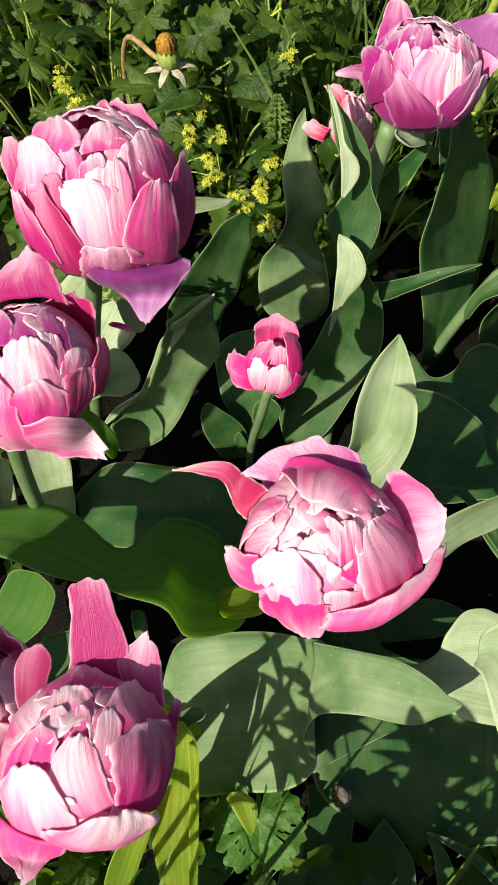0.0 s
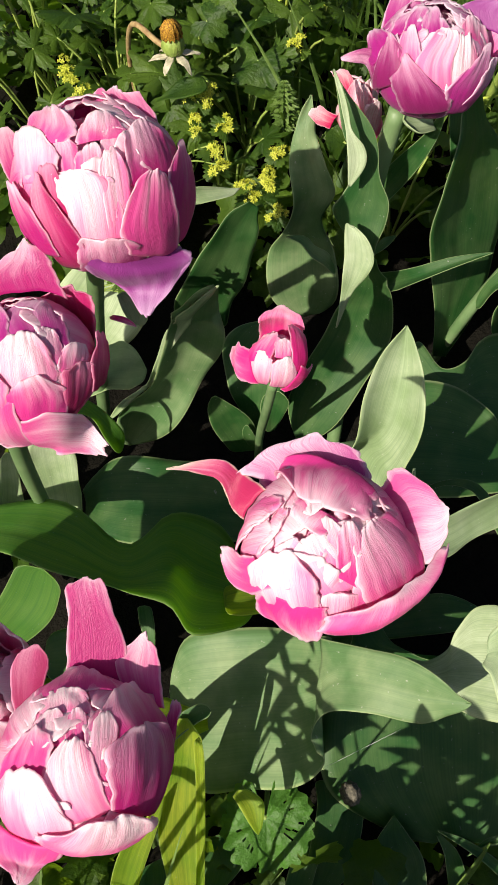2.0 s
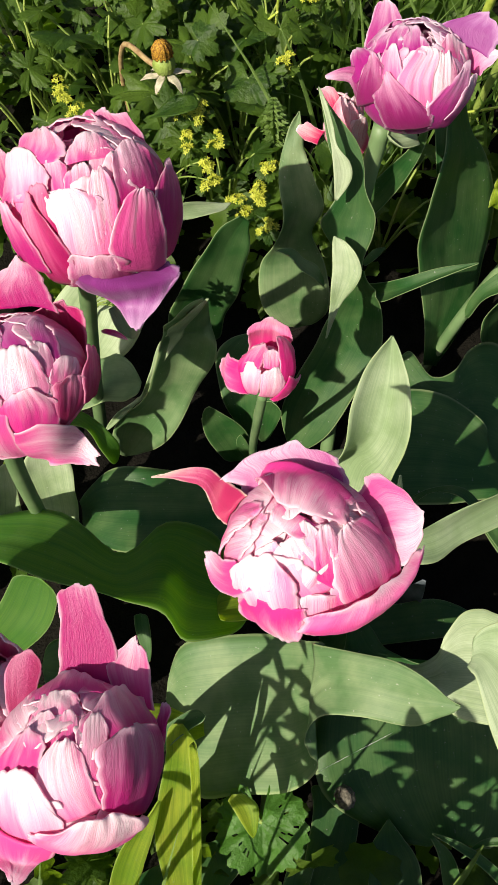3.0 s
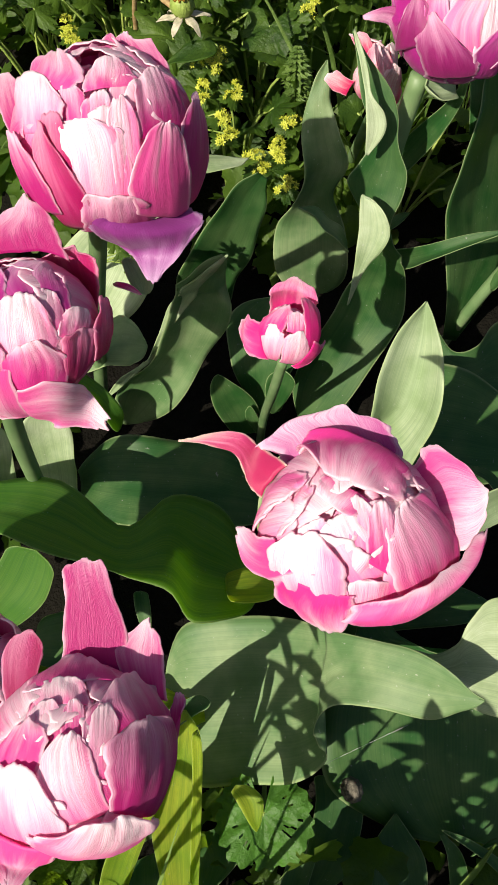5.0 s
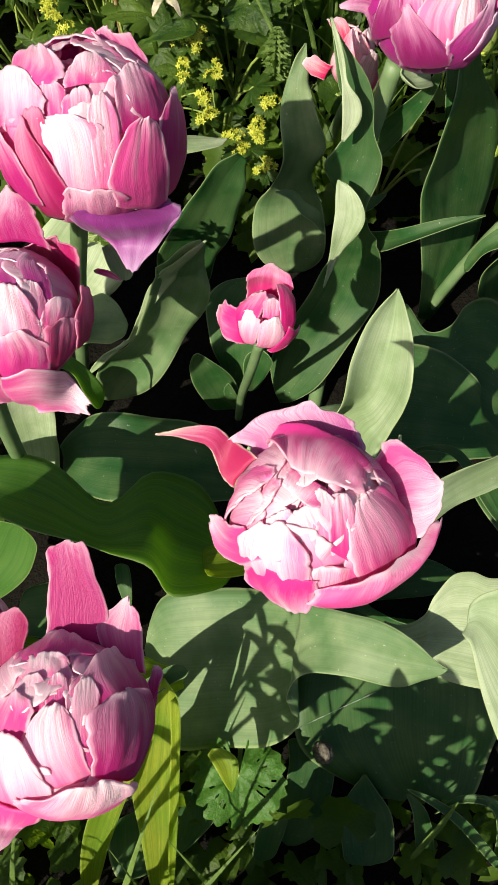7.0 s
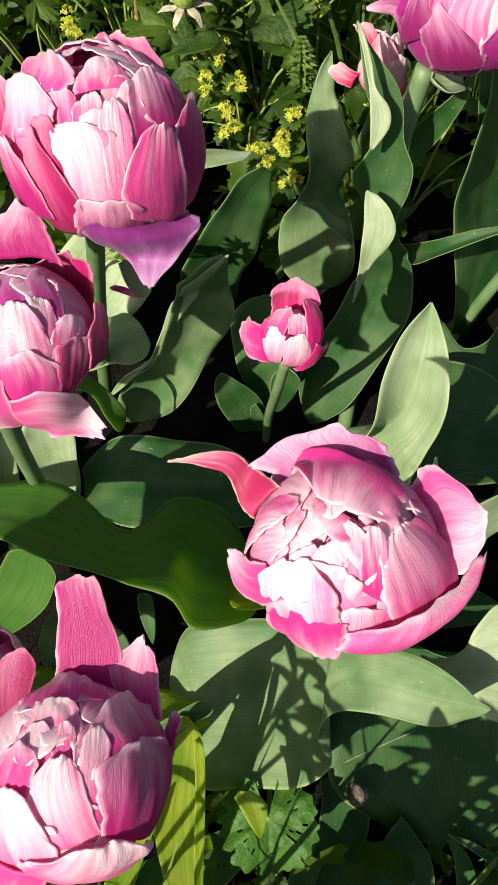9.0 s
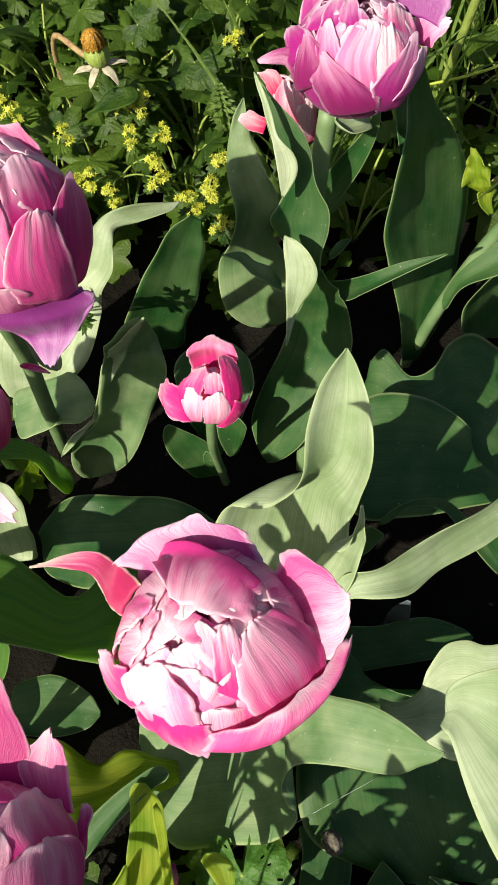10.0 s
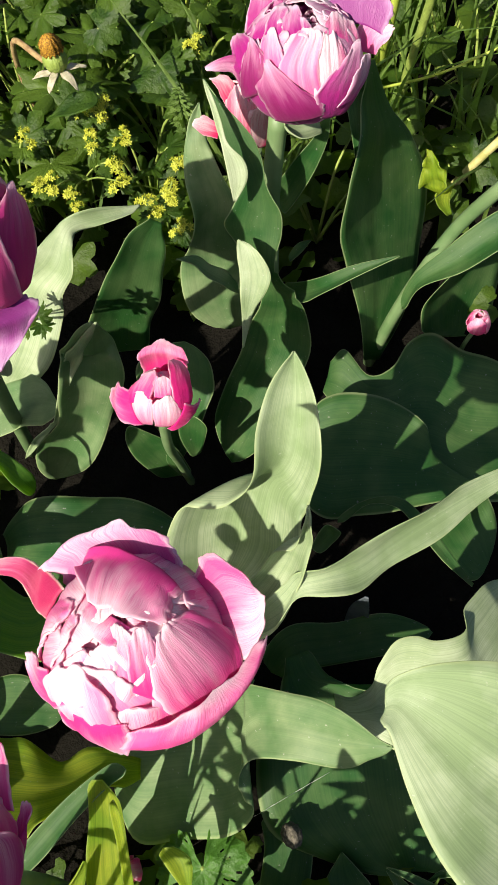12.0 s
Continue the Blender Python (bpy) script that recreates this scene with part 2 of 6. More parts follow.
def curve_through(pts, count):
    """Smooth points along a row of stations (Catmull-Rom), any number of columns."""
    p = np.asarray(pts, float)
    p = np.vstack([2 * p[0] - p[1], p, 2 * p[-1] - p[-2]])
    n = len(p) - 3
    out = []
    for t in np.linspace(0, n - 1e-9, count):
        i = int(t)
        f = t - i
        a, b, c, d = p[i:i + 4]
        out.append(0.5 * (2 * b + (c - a) * f + (2 * a - 5 * b + 4 * c - d) * f * f + (3 * b - a - 3 * c + d) * f ** 3))
    return np.array(out)


def sheet_mesh(grid, uv, thick):
    """A grid of points (rows along, columns across) as a closed sheet of some thickness that thins to its rim."""
    r, c, _ = grid.shape
    du = np.gradient(grid, axis=0)
    dv = np.gradient(grid, axis=1)
    nor = np.cross(du, dv)
    nor /= np.linalg.norm(nor, axis=2, keepdims=True) + 1e-12
    rim = np.ones((r, c, 1))
    rim[:, 0] = rim[:, -1] = 0.35
    top, low = grid + nor * thick * rim / 2, grid - nor * thick * rim / 2
    verts = np.vstack([top.reshape(-1, 3), low.reshape(-1, 3)])
    uvs = np.vstack([uv.reshape(-1, 2)] * 2)
    n = r * c
    ids = np.arange(n).reshape(r, c)
    a, b, d, e = ids[:-1, :-1].ravel(), ids[:-1, 1:].ravel(), ids[1:, 1:].ravel(), ids[1:, :-1].ravel()
    faces = [*zip(a, b, d, e)] + [*zip(e + n, d + n, b + n, a + n)]
    for line in (ids[:, 0], ids[-1, :], ids[::-1, -1], ids[0, ::-1]):
        faces += [(int(p), int(q), int(q + n), int(p + n)) for p, q in zip(line[:-1], line[1:])]
    return verts, [tuple(int(i) for i in f) for f in faces], uvs


def blade(plant, stations, material=None, cup=0.10, ripple=0.0, waves=3.0, phase=0.0, name="leaf", label="", thick=0.0009, rows=40, cols=13):
    """A tulip leaf: stations of x, y, z, width and the bearing and rise of its crosswise direction."""
    s = np.array(stations, float)
    side = np.stack([np.cos(np.radians(s[:, 5])) * np.cos(np.radians(s[:, 4])), np.cos(np.radians(s[:, 5])) * np.sin(np.radians(s[:, 4])), np.sin(np.radians(s[:, 5]))], 1)
    line = curve_through(np.hstack([s[:, :4], side]), rows)
    c, w, sd = line[:, :3], np.maximum(line[:, 3], 0.0006), line[:, 4:]
    sd = sd / np.linalg.norm(sd, axis=1, keepdims=True)
    if s[-1, 3] > 0.3 * s[:, 3].max():
        w = w * np.sqrt(np.clip(1 - np.clip((np.linspace(0, 1, rows) - 0.72) / 0.28, 0, 1) ** 2.2, 0.0004, 1))
    if s[0, 3] > 0.3 * s[:, 3].max():
        w = w * np.sqrt(np.clip(1 - np.clip((0.10 - np.linspace(0, 1, rows)) / 0.10, 0, 1) ** 2.2, 0.0004, 1))
    t = np.gradient(c, axis=0)
    nor = np.cross(t, sd)
    nor /= np.linalg.norm(nor, axis=1, keepdims=True) + 1e-12
    nor *= np.where(nor[:, 2:3] < 0, -1, 1) if np.mean(nor[:, 2]) < 0 else 1
    u = np.linspace(-1, 1, cols)
    v = np.linspace(0, 1, rows)
    half = w / 2
    fade = np.sin(np.pi * np.clip(v, 0.02, 0.98)) ** 0.5
    wave = np.where(u[None, :] > 0, np.sin(2 * np.pi * waves * v[:, None] + phase), np.sin(2 * np.pi * waves * 0.93 * v[:, None] + phase + 2.1))
    lift = cup * w[:, None] * (u[None, :] ** 2 - 0.33) + 1.6 * ripple * fade[:, None] * wave * np.abs(u[None, :]) ** 2.5
    keel = -0.015 * w[:, None] * np.exp(-(u[None, :] / 0.12) ** 2)
    grid = c[:, None, :] + sd[:, None, :] * (u[None, :] * half[:, None])[:, :, None] + nor[:, None, :] * (lift + keel)[:, :, None]
    uv = np.stack(np.broadcast_arrays((u[None, :] + 1) / 2, v[:, None]), 2)
    verts, faces, uvs = sheet_mesh(grid, uv, thick)
    return mesh_part(name, verts, faces, material or LEAF_SHADED, plant, label, uvs)


def stalk(plant, pts, r0, r1, material=None, name="stem", label="", sides=10, rows=24):
    """A round stem through a few points, tapering from r0 to r1."""
    line = curve_through(pts, rows)
    t = np.gradient(line, axis=0)
    t /= np.linalg.norm(t, axis=1, keepdims=True) + 1e-12
    ref = np.array([0.31, 0.95, 0.05])
    a = np.cross(t, ref)
    a /= np.linalg.norm(a, axis=1, keepdims=True) + 1e-12
    b = np.cross(t, a)
    rad = np.linspace(r0, r1, rows)
    ang = np.linspace(0, 2 * np.pi, sides, endpoint=False)
    ring = line[:, None, :] + rad[:, None, None] * (np.cos(ang)[None, :, None] * a[:, None, :] + np.sin(ang)[None, :, None] * b[:, None, :])
    verts = ring.reshape(-1, 3)
    faces = [(i * sides + j, i * sides + (j + 1) % sides, (i + 1) * sides + (j + 1) % sides, (i + 1) * sides + j) for i in range(rows - 1) for j in range(sides)]
    faces += [tuple(range(sides))[::-1], tuple((rows - 1) * sides + j for j in range(sides))]
    return mesh_part(name, verts, faces, material or STEM, plant, label)


def axis_frame(lean_to, lean):
    """A frame whose z leans by some degrees towards a bearing (degrees from +x, counter-clockwise)."""
    az, ln = radians(lean_to), radians(lean)
    z = np.array([math.sin(ln) * math.cos(az), math.sin(ln) * math.sin(az), math.cos(ln)])
    x = np.cross(np.array([0.0, 1.0, 0.0]), z)
    x /= np.linalg.norm(x)
    return np.stack([x, np.cross(z, x), z], 1)


# Spines of petals from foot to tip, as (out from the axis, up) in units of the flower's radius and height.
CUP = [(0.10, 0.0), (0.72, 0.08), (1.0, 0.45), (0.90, 0.85), (0.58, 1.06)]
BALL = [(0.10, 0.0), (0.75, 0.10), (1.0, 0.48), (0.80, 0.90), (0.34, 1.04)]
DOME = [(0.10, 0.0), (0.74, 0.10), (1.0, 0.46), (0.86, 0.84), (0.48, 1.04), (0.06, 1.06)]
OPEN = [(0.10, 0.0), (0.72, 0.06), (1.06, 0.42), (1.14, 0.82), (1.12, 1.10)]


def part_of(share, lip=0.0, spine=None):
    """The lower share of the ball's outline, its end turned out by lip."""
    line = curve_through(spine or DOME, 41)[: int(40 * share) + 1]
    pts = line[np.linspace(0, len(line) - 1, 6).astype(int)].copy()
    pts[-1, 0] += lip
    pts[-2, 0] += lip * 0.25
    return [tuple(q) for q in pts]


def petal_grid(rng, az, spine, radius, height, width, curl=1.0, ruffle=0.002, point=2.2, rows=22, cols=29, twist=0.0):
    """A petal in its flower's frame, wrapped round the axis along its spine. point: 1 for a pointed tip, 3 and more for a blunt one."""
    fine = curve_through(spine, 121) * (radius, height)
    slope = np.gradient(fine, axis=0)
    slope /= np.linalg.norm(slope, axis=1, keepdims=True)
    length = np.linalg.norm(np.diff(fine, axis=0), axis=1).sum()
    ph = rng.uniform(0, 6.28, 10)
    u = np.linspace(-1, 1, cols)[None, :]
    t = np.linspace(0, 1, rows)[:, None]
    # the outline: how far each lengthwise line of the petal reaches, with a scalloped rim
    drop = 0.62 if point < 1.8 else 0.42
    reach = 1 - drop * np.abs(u) ** point + 0.035 * np.sin(4.6 * u + ph[4]) + 0.022 * np.sin(11 * u + ph[5]) + 0.016 * np.sin(23 * u + ph[8]) + 0.012 * np.sin(41 * u + ph[9])
    v = np.clip(t * reach / (1 + 0.03), 0, 1)
    at = np.linspace(0, 1, 121)
    r, h = np.interp(v, at, fine[:, 0]), np.interp(v, at, fine[:, 1])
    dr, dh = np.interp(v, at, slope[:, 0]), np.interp(v, at, slope[:, 1])
    prof = 0.32 + 0.68 * np.sin(np.clip(v / 0.62, 0, 1) * np.pi / 2) ** 1.15
    rc = np.clip(r, 0.5 * radius, 1.0 * radius) / curl
    turn = np.clip(u * width / 2 * prof / rc, -1.35, 1.35)
    dn, tg = rc * (1 - np.cos(turn)), rc * np.sin(turn)
    edge = np.abs(u) ** 2 * (0.15 + 0.85 * t) + np.clip(t - 0.72, 0, 1) * 2.0
    wob = ruffle * edge * (np.sin(7 * v + ph[0] + 2.2 * u) + 0.6 * np.sin(15 * v + ph[1] - 5 * u) + 0.7 * np.sin(6.5 * u + ph[2]) + 0.5 * np.sin(14 * u + ph[6]) + 0.18 * np.sin(27 * u + ph[9] + 3 * v))
    fold = 0.022 * width * np.sin(3.1 * u + ph[3]) * v + 0.010 * width * np.sin(8.5 * u + ph[7]) * v - 0.012 * width * np.exp(-(u / 0.2) ** 2) * (1 - v)
    off = -dn + wob + fold
    rr, hh = r + off * dh, h - off * dr
    tg = tg + math.radians(twist) * v * (hh - fine[0, 1])
    ca, sa = math.cos(radians(az)), math.sin(radians(az))
    grid = np.stack([rr * ca - tg * sa, rr * sa + tg * ca, hh], 2)
    uv = np.stack(np.broadcast_arrays((u + 1) / 2, 0.35 * v + 0.65 * t), 2)
    return grid, uv


def bloom(plant, place, lean_to, lean, radius, height, seed, material, rings, extras=(), name="flower", spin=0.0, thick=0.0007):
    """A double tulip: rings of (count, spine, share of the radius, share of the height, width in radii), and single petals (bearing, spine, width, curl, point, radius share, height share, material)."""
    rng = np.random.RandomState(seed)
    frame3 = axis_frame(lean_to, lean)
    place = np.array(place, float)
    rows, sides = 7, 14
    verts = []
    for i in range(rows):
        a = math.pi * i / (rows - 1)
        for j in range(sides):
            b = 2 * math.pi * j / sides
            verts.append(place + frame3 @ np.array([math.sin(a) * math.cos(b) * radius * 0.34, math.sin(a) * math.sin(b) * radius * 0.34, height * (0.06 - 0.12 * math.cos(a))]))
    faces = [(i * sides + j, i * sides + (j + 1) % sides, (i + 1) * sides + (j + 1) % sides, (i + 1) * sides + j) for i in range(rows - 1) for j in range(sides)]
    core = mesh_part(name, verts, faces, material, plant, "", np.full((len(verts), 2), 0.4))
    jobs = []
    for k, (count, spine, rs, hs, wd) in enumerate(rings):
        for i in range(count):
            jobs.append((spin + 47 * k + 360 / count * i + rng.uniform(-12, 12), spine, rs * rng.uniform(0.90, 1.0), hs * rng.uniform(0.86, 1.07), wd * rng.uniform(0.75, 1.15), rng.uniform(0.5, 0.75), 0.0014 + 0.0001 * k, rng.uniform(2.2, 4.5), rng.uniform(-14, 14), material))
    for e in extras:
        az, spine, wd, curl, point, rs, hs = e[:7]
        jobs.append((az, spine, rs, hs, wd, curl, 0.0015, point, rng.uniform(-5, 5), e[7] if len(e) > 7 else material))
    for az, spine, rs, hs, wd, curl, ruf, point, tw, mat in jobs:
        grid, uv = petal_grid(rng, az, spine, radius * rs, height * hs, wd * radius, curl, ruf * min(1.0, radius / 0.033), point, twist=tw)
        vs, fs, us = sheet_mesh(place + grid @ frame3.T, uv, thick)
        mesh_part("petal", vs, fs, mat, core, "", us)
    return core


def shell_petal(core, shell, stations, material, ruffle=0.0013, thick=0.0006, rows=22, cols=37, drop=0.30, seed=0):
    """A petal that lies on a flower's rounded shell (centre, radius, half height). Each station from low to tip: the bearing and height
    angle of its middle, half of its span and the slant of its crosswise line in degrees, and how far out its two edges stand."""
    centre, radius, half_height = shell
    s = np.radians(np.array(stations, float)[:, :4])
    rim = np.array(stations, float)[:, 4:]
    mid = np.stack([np.cos(s[:, 1]) * np.cos(s[:, 0]), np.cos(s[:, 1]) * np.sin(s[:, 0]), np.sin(s[:, 1])], 1)
    east = np.stack([-np.sin(s[:, 0]), np.cos(s[:, 0]), 0 * s[:, 0]], 1)
    over = np.cross(mid, east)
    across = east * np.cos(s[:, 3:4]) + over * np.sin(s[:, 3:4])
    line = curve_through(np.hstack([mid, across, s[:, 2:3], rim]), 61)
    rng = np.random.RandomState(seed)
    ph = rng.uniform(0, 6.28, 9)
    u, t = np.linspace(-1, 1, cols)[None, :], np.linspace(0, 1, rows)[:, None]
    reach = 1 - drop * np.abs(u) ** 2.6 + 0.040 * np.sin(4.4 * u + ph[0]) + 0.026 * np.sin(8 * u + ph[1]) + 0.014 * np.sin(19 * u + ph[2]) * np.sin(5 * u + ph[6])
    v = np.clip(t * reach, 0, 1)
    at = np.linspace(0, 1, 61)
    take = lambda k: np.interp(v, at, line[:, k])
    m = np.stack([take(0), take(1), take(2)], 2)
    m /= np.linalg.norm(m, axis=2, keepdims=True) + 1e-9
    a = np.stack([take(3), take(4), take(5)], 2)
    a -= m * (a * m).sum(2, keepdims=True)
    a /= np.linalg.norm(a, axis=2, keepdims=True) + 1e-9
    turn = u * np.maximum(take(6), 0.01) * (1 + (0.05 * np.sin(5 * t + ph[3]) + 0.025 * np.sin(17 * t + ph[5]) + 0.015 * np.sin(33 * t + ph[8])) * np.abs(u))
    way = m * np.cos(turn)[:, :, None] + a * np.sin(turn)[:, :, None]
    out = take(7) * (1 - u) / 2 + take(8) * (1 + u) / 2
    edge = 0.7 * np.abs(u) ** 2 * (0.2 + 0.8 * t) + np.clip(t - 0.7, 0, 1) * 1.1
    wob = edge * (np.sin(6 * v + 2.4 * u + ph[4]) + 0.6 * np.sin(13 * v - 5 * u + ph[5]) + 0.6 * np.sin(7 * u + ph[6]) + 0.4 * np.sin(15 * u + ph[7]))
    fold = 0.9 * np.sin(3.3 * u + ph[8]) * t + 0.5 * np.sin(8.0 * u + ph[2] + 2 * t) * t - 0.9 * np.exp(-(u / 0.22) ** 2) * (1 - t)
    size = np.clip(np.max(s[:, 2]) / 0.7, 0.25, 1.0) * radius / 0.03
    crease = 0.7 * np.sin(5.2 * u + 3.0 * t + ph[1]) * np.sin(4.0 * t + ph[6]) + 0.45 * np.sin(11.0 * u - 2.0 * t + ph[5]) * t
    ridge = 0.5 * np.sin(24 * u + 3 * np.sin(2.5 * t + ph[4]) + ph[0]) * (0.25 + 0.75 * t) + 0.5 * np.sin(23 * u + 5 * t + ph[7]) * np.clip(t - 0.72, 0, 1) * 3
    out = out + size * (ruffle * wob + 0.0006 * fold + 0.0005 * crease + 0.00030 * ridge) / radius
    grid = np.array(centre) + way * out[:, :, None] * np.array((radius, radius, half_height))
    uv = np.stack(np.broadcast_arrays((u + 1) / 2, 0.25 + 0.75 * (0.4 * v + 0.6 * t)), 2)
    vs, fs, us = sheet_mesh(grid, uv, thick)
    return mesh_part("petal", vs, fs, material, core, "", us)


def under_petals(core, shell, side, crown, seed):
    """The packed petals close below a flower's outer ones."""
    rng = np.random.RandomState(seed)
    for k in range(8):
        a = 45 * k + rng.uniform(-8, 8)
        shell_petal(core, shell, [(a, -38, 27, 0, 0.91, 0.91), (a + 3, 2, 28, 4, 0.93, 0.94), (a + 5, 36, 27, 6, 0.945, 0.95), (a + 6, rng.uniform(46, 58), 24, 6, 0.95, 0.96)], side, 0.0006, seed=seed + k)
    for k in range(9):
        a, lip = 137.5 * k + rng.uniform(-12, 12), rng.uniform(0.96, 1.02)
        shell_petal(core, shell, [(a, 30, 22, 0, 0.86, 0.86), (a + 6, 50, 24, 8, 0.89, 0.91), (a + 14, rng.uniform(62, 78), 24, 14, lip - 0.04, lip)], crown, 0.0014, seed=seed + 20 + k)


INNER = [
    (4, part_of(0.56, 0.05), 0.98, 1.0, 1.45),
    (4, part_of(0.70, 0.04), 0.88, 1.0, 1.40),
    (5, part_of(0.82, 0.04), 0.76, 1.0, 1.25),
    (5, part_of(0.92, 0.06), 0.62, 1.0, 1.05),
    (5, part_of(0.97, 0.10), 0.46, 1.0, 0.85),
    (4, part_of(0.97, 0.12), 0.32, 1.0, 0.75),
    (3, part_of(0.90, 0.10), 0.17, 0.98, 0.70),
]

CLOSED = [
    (4, part_of(0.60, 0.05), 0.98, 1.0, 1.45),
    (4, part_of(0.76, 0.03), 0.90, 1.0, 1.50),
    (4, part_of(0.90, 0.02), 0.79, 1.0, 1.40),
    (4, part_of(0.99, 0.02), 0.64, 1.0, 1.25),
    (4, part_of(1.00, 0.04), 0.47, 1.0, 1.10),
    (3, part_of(0.98, 0.06), 0.30, 1.0, 0.95),
    (3, part_of(0.92, 0.06), 0.15, 1.0, 0.80),
]

# ---- the ground ----
def ground():
    n, size = 130, 0.85
    xs = np.linspace(-size, size, n)
    gx, gy = np.meshgrid(xs, xs + 0.25)
    # fine near the bed, stretched far out to the horizon
    k = np.maximum(np.abs(gx), np.abs(gy - 0.25)) / size
    s = 1 + np.clip(k - 0.9, 0, 1) ** 2 * 300000
    gz = np.array([[0.012 * noise.noise((x * 9, y * 9, 0.3)) + 0.006 * noise.noise((x * 40, y * 40, 1.7)) for x, y in zip(rx, ry)] for rx, ry in zip(gx, gy)])
    gz = np.where(k > 0.93, 0, gz) - 0.006
    verts = np.stack([gx * s, (gy - 0.25) * s + 0.25, gz], 2).reshape(-1, 3)
    ids = np.arange(n * n).reshape(n, n)
    faces = [tuple(int(i) for i in f) for f in zip(ids[:-1, :-1].ravel(), ids[:-1, 1:].ravel(), ids[1:, 1:].ravel(), ids[1:, :-1].ravel())]
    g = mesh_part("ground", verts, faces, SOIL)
    tagged(g, "crumbly garden soil of the flower bed, shade put into its dark colour", "soil", kind="structure")


ground()

# ---- tulip with the broad leaf coloured as sunlit and the large open flower ----

tulip_a = thing("tulip", (0.0704, 0.1525, 0.0), "double pink tulip, wide open, above grey-green leaves coloured as sunlit", "tulip", "tulips")
blade(tulip_a, [(0.0270, 0.1365, 0.1000, 0.0308, -15, 0), (0.0459, 0.1576, 0.1300, 0.0732, -8, 0), (0.0507, 0.1730, 0.1475, 0.0751, -9, 4), (0.0591, 0.1869, 0.1675, 0.0630, -13, 5), (0.0718, 0.1878, 0.1820, 0.0420, -6, 0), (0.0800, 0.1938, 0.1950, 0.0334, -1, 0), (0.0837, 0.2061, 0.2090, 0.0327, -13, -4), (0.0865, 0.2198, 0.2210, 0.0252, -19, -5), (0.0880, 0.2302, 0.2290, 0.0125, -20, -9), (0.0885, 0.2370, 0.2340, 0.0006, -10, 0)], material=LEAF_LIT, cup=0.42, ripple=0.002, waves=2, rows=60, cols=17)
blade(tulip_a, [(0.0554, 0.1183, 0.1450, 0.0164, -102, -38), (0.0723, 0.1243, 0.1700, 0.0199, -93, -30), (0.0821, 0.1325, 0.1850, 0.0172, -107, -36), (0.0959, 0.1351, 0.1870, 0.0167, -100, -37), (0.1141, 0.1407, 0.1810, 0.0220, -95, -33), (0.1335, 0.1536, 0.1740, 0.0228, -95, -32), (0.1569, 0.1674, 0.1660, 0.0197, -92, -38), (0.1819, 0.1814, 0.1585, 0.0143, -84, -29), (0.2197, 0.2000, 0.1500, 0.0049, -86, 0)], material=LEAF_LIT, cup=0.26, ripple=0.002, rows=48)
blade(tulip_a, [(0.0375, 0.1224, 0.1300, 0.0244, -40, 0), (0.0571, 0.1296, 0.1550, 0.0332, -26, 0), (0.0728, 0.1414, 0.1800, 0.0239, -18, 0), (0.0804, 0.1483, 0.2000, 0.0174, -12, 0), (0.0861, 0.1505, 0.2110, 0.0091, 7, 13), (0.0890, 0.1555, 0.2210, 0.0041, 6, 29), (0.0897, 0.1618, 0.2260, 0.0008, 10, 0)], material=LEAF_LIT, cup=0.55, ripple=0.001)
blade(tulip_a, [(0.1078, 0.1852, 0.09, 0.0063, -38, 0), (0.1256, 0.1941, 0.1, 0.0039, -38, 0), (0.1446, 0.1915, 0.105, 0.007, -96, 0), (0.1573, 0.1787, 0.1, 0.0095, -117, 0), (0.1716, 0.16, 0.09, 0.0079, -122, 0), (0.1871, 0.1427, 0.08, 0.0025, -122, 0)], material=LEAF_SHADED, cup=0.1)
blade(tulip_a, [(0.0926, 0.1704, 0.08, 0.0064, -38, 0), (0.1028, 0.1775, 0.09, 0.0129, -79, 0), (0.1088, 0.1766, 0.1, 0.0054, -80, 0)], cup=0.3)
stalk(tulip_a, [(0.0698, 0.1555, 0.0000), (0.0490, 0.1316, 0.1000), (0.0328, 0.1118, 0.2200), (0.0343, 0.0957, 0.3250)], 0.0045, 0.004)
flower_a = bloom(tulip_a, (0.0380, 0.0885, 0.3416), 90, 4, 0.0223, 0.0411, 11, ROSE, CLOSED, extras=[(40, CUP, 1.7, 1.0, 2.0, 1.03, .70), (95, CUP, 1.7, 1.0, 2.0, 1.03, .70), (150, CUP, 1.7, 1.0, 2.0, 1.03, .70), (330, CUP, 1.7, 1.0, 2.0, 1.03, .70)])
SHELL_A = ((0.0380, 0.0885, 0.3640), 0.0274, 0.0261)
under_petals(flower_a, SHELL_A, ROSE, PALE, 100)
shell_petal(flower_a, SHELL_A, [(151, 16, 14.8, 130, 0.97, 0.97), (148, 9, 10.0, 164, 1.15, 1.23), (145, 12, 4.8, 162, 1.38, 1.49), (149, 12, 3.1, 160, 1.64, 1.73), (156, 13, 0.6, 162, 1.99, 2.00)], GREENISH, seed=1, drop=0.5)
shell_petal(flower_a, SHELL_A, [(94, 20, 48.9, 173, 0.80, 0.75), (98, 20, 38.9, 173, 1.08, 1.01), (104, 20, 34.1, 172, 1.32, 1.13), (99, 20, 20.1, 171, 1.24, 1.30)], LILAC, seed=2)
shell_petal(flower_a, SHELL_A, [(83, 37, 35.8, 154, 1.13, 0.97), (94, 48, 42.3, 136, 1.01, 0.99), (120, 74, 23.4, 114, 1.02, 1.02)], ROSE, seed=3)
shell_petal(flower_a, SHELL_A, [(18, 16, 27.0, 12, 0.76, 0.91), (16, 17, 28.8, 12, 1.07, 1.19), (13, 18, 19.1, 13, 1.26, 1.38), (14, 18, 6.0, 12, 1.44, 1.48)], ROSE, seed=4)
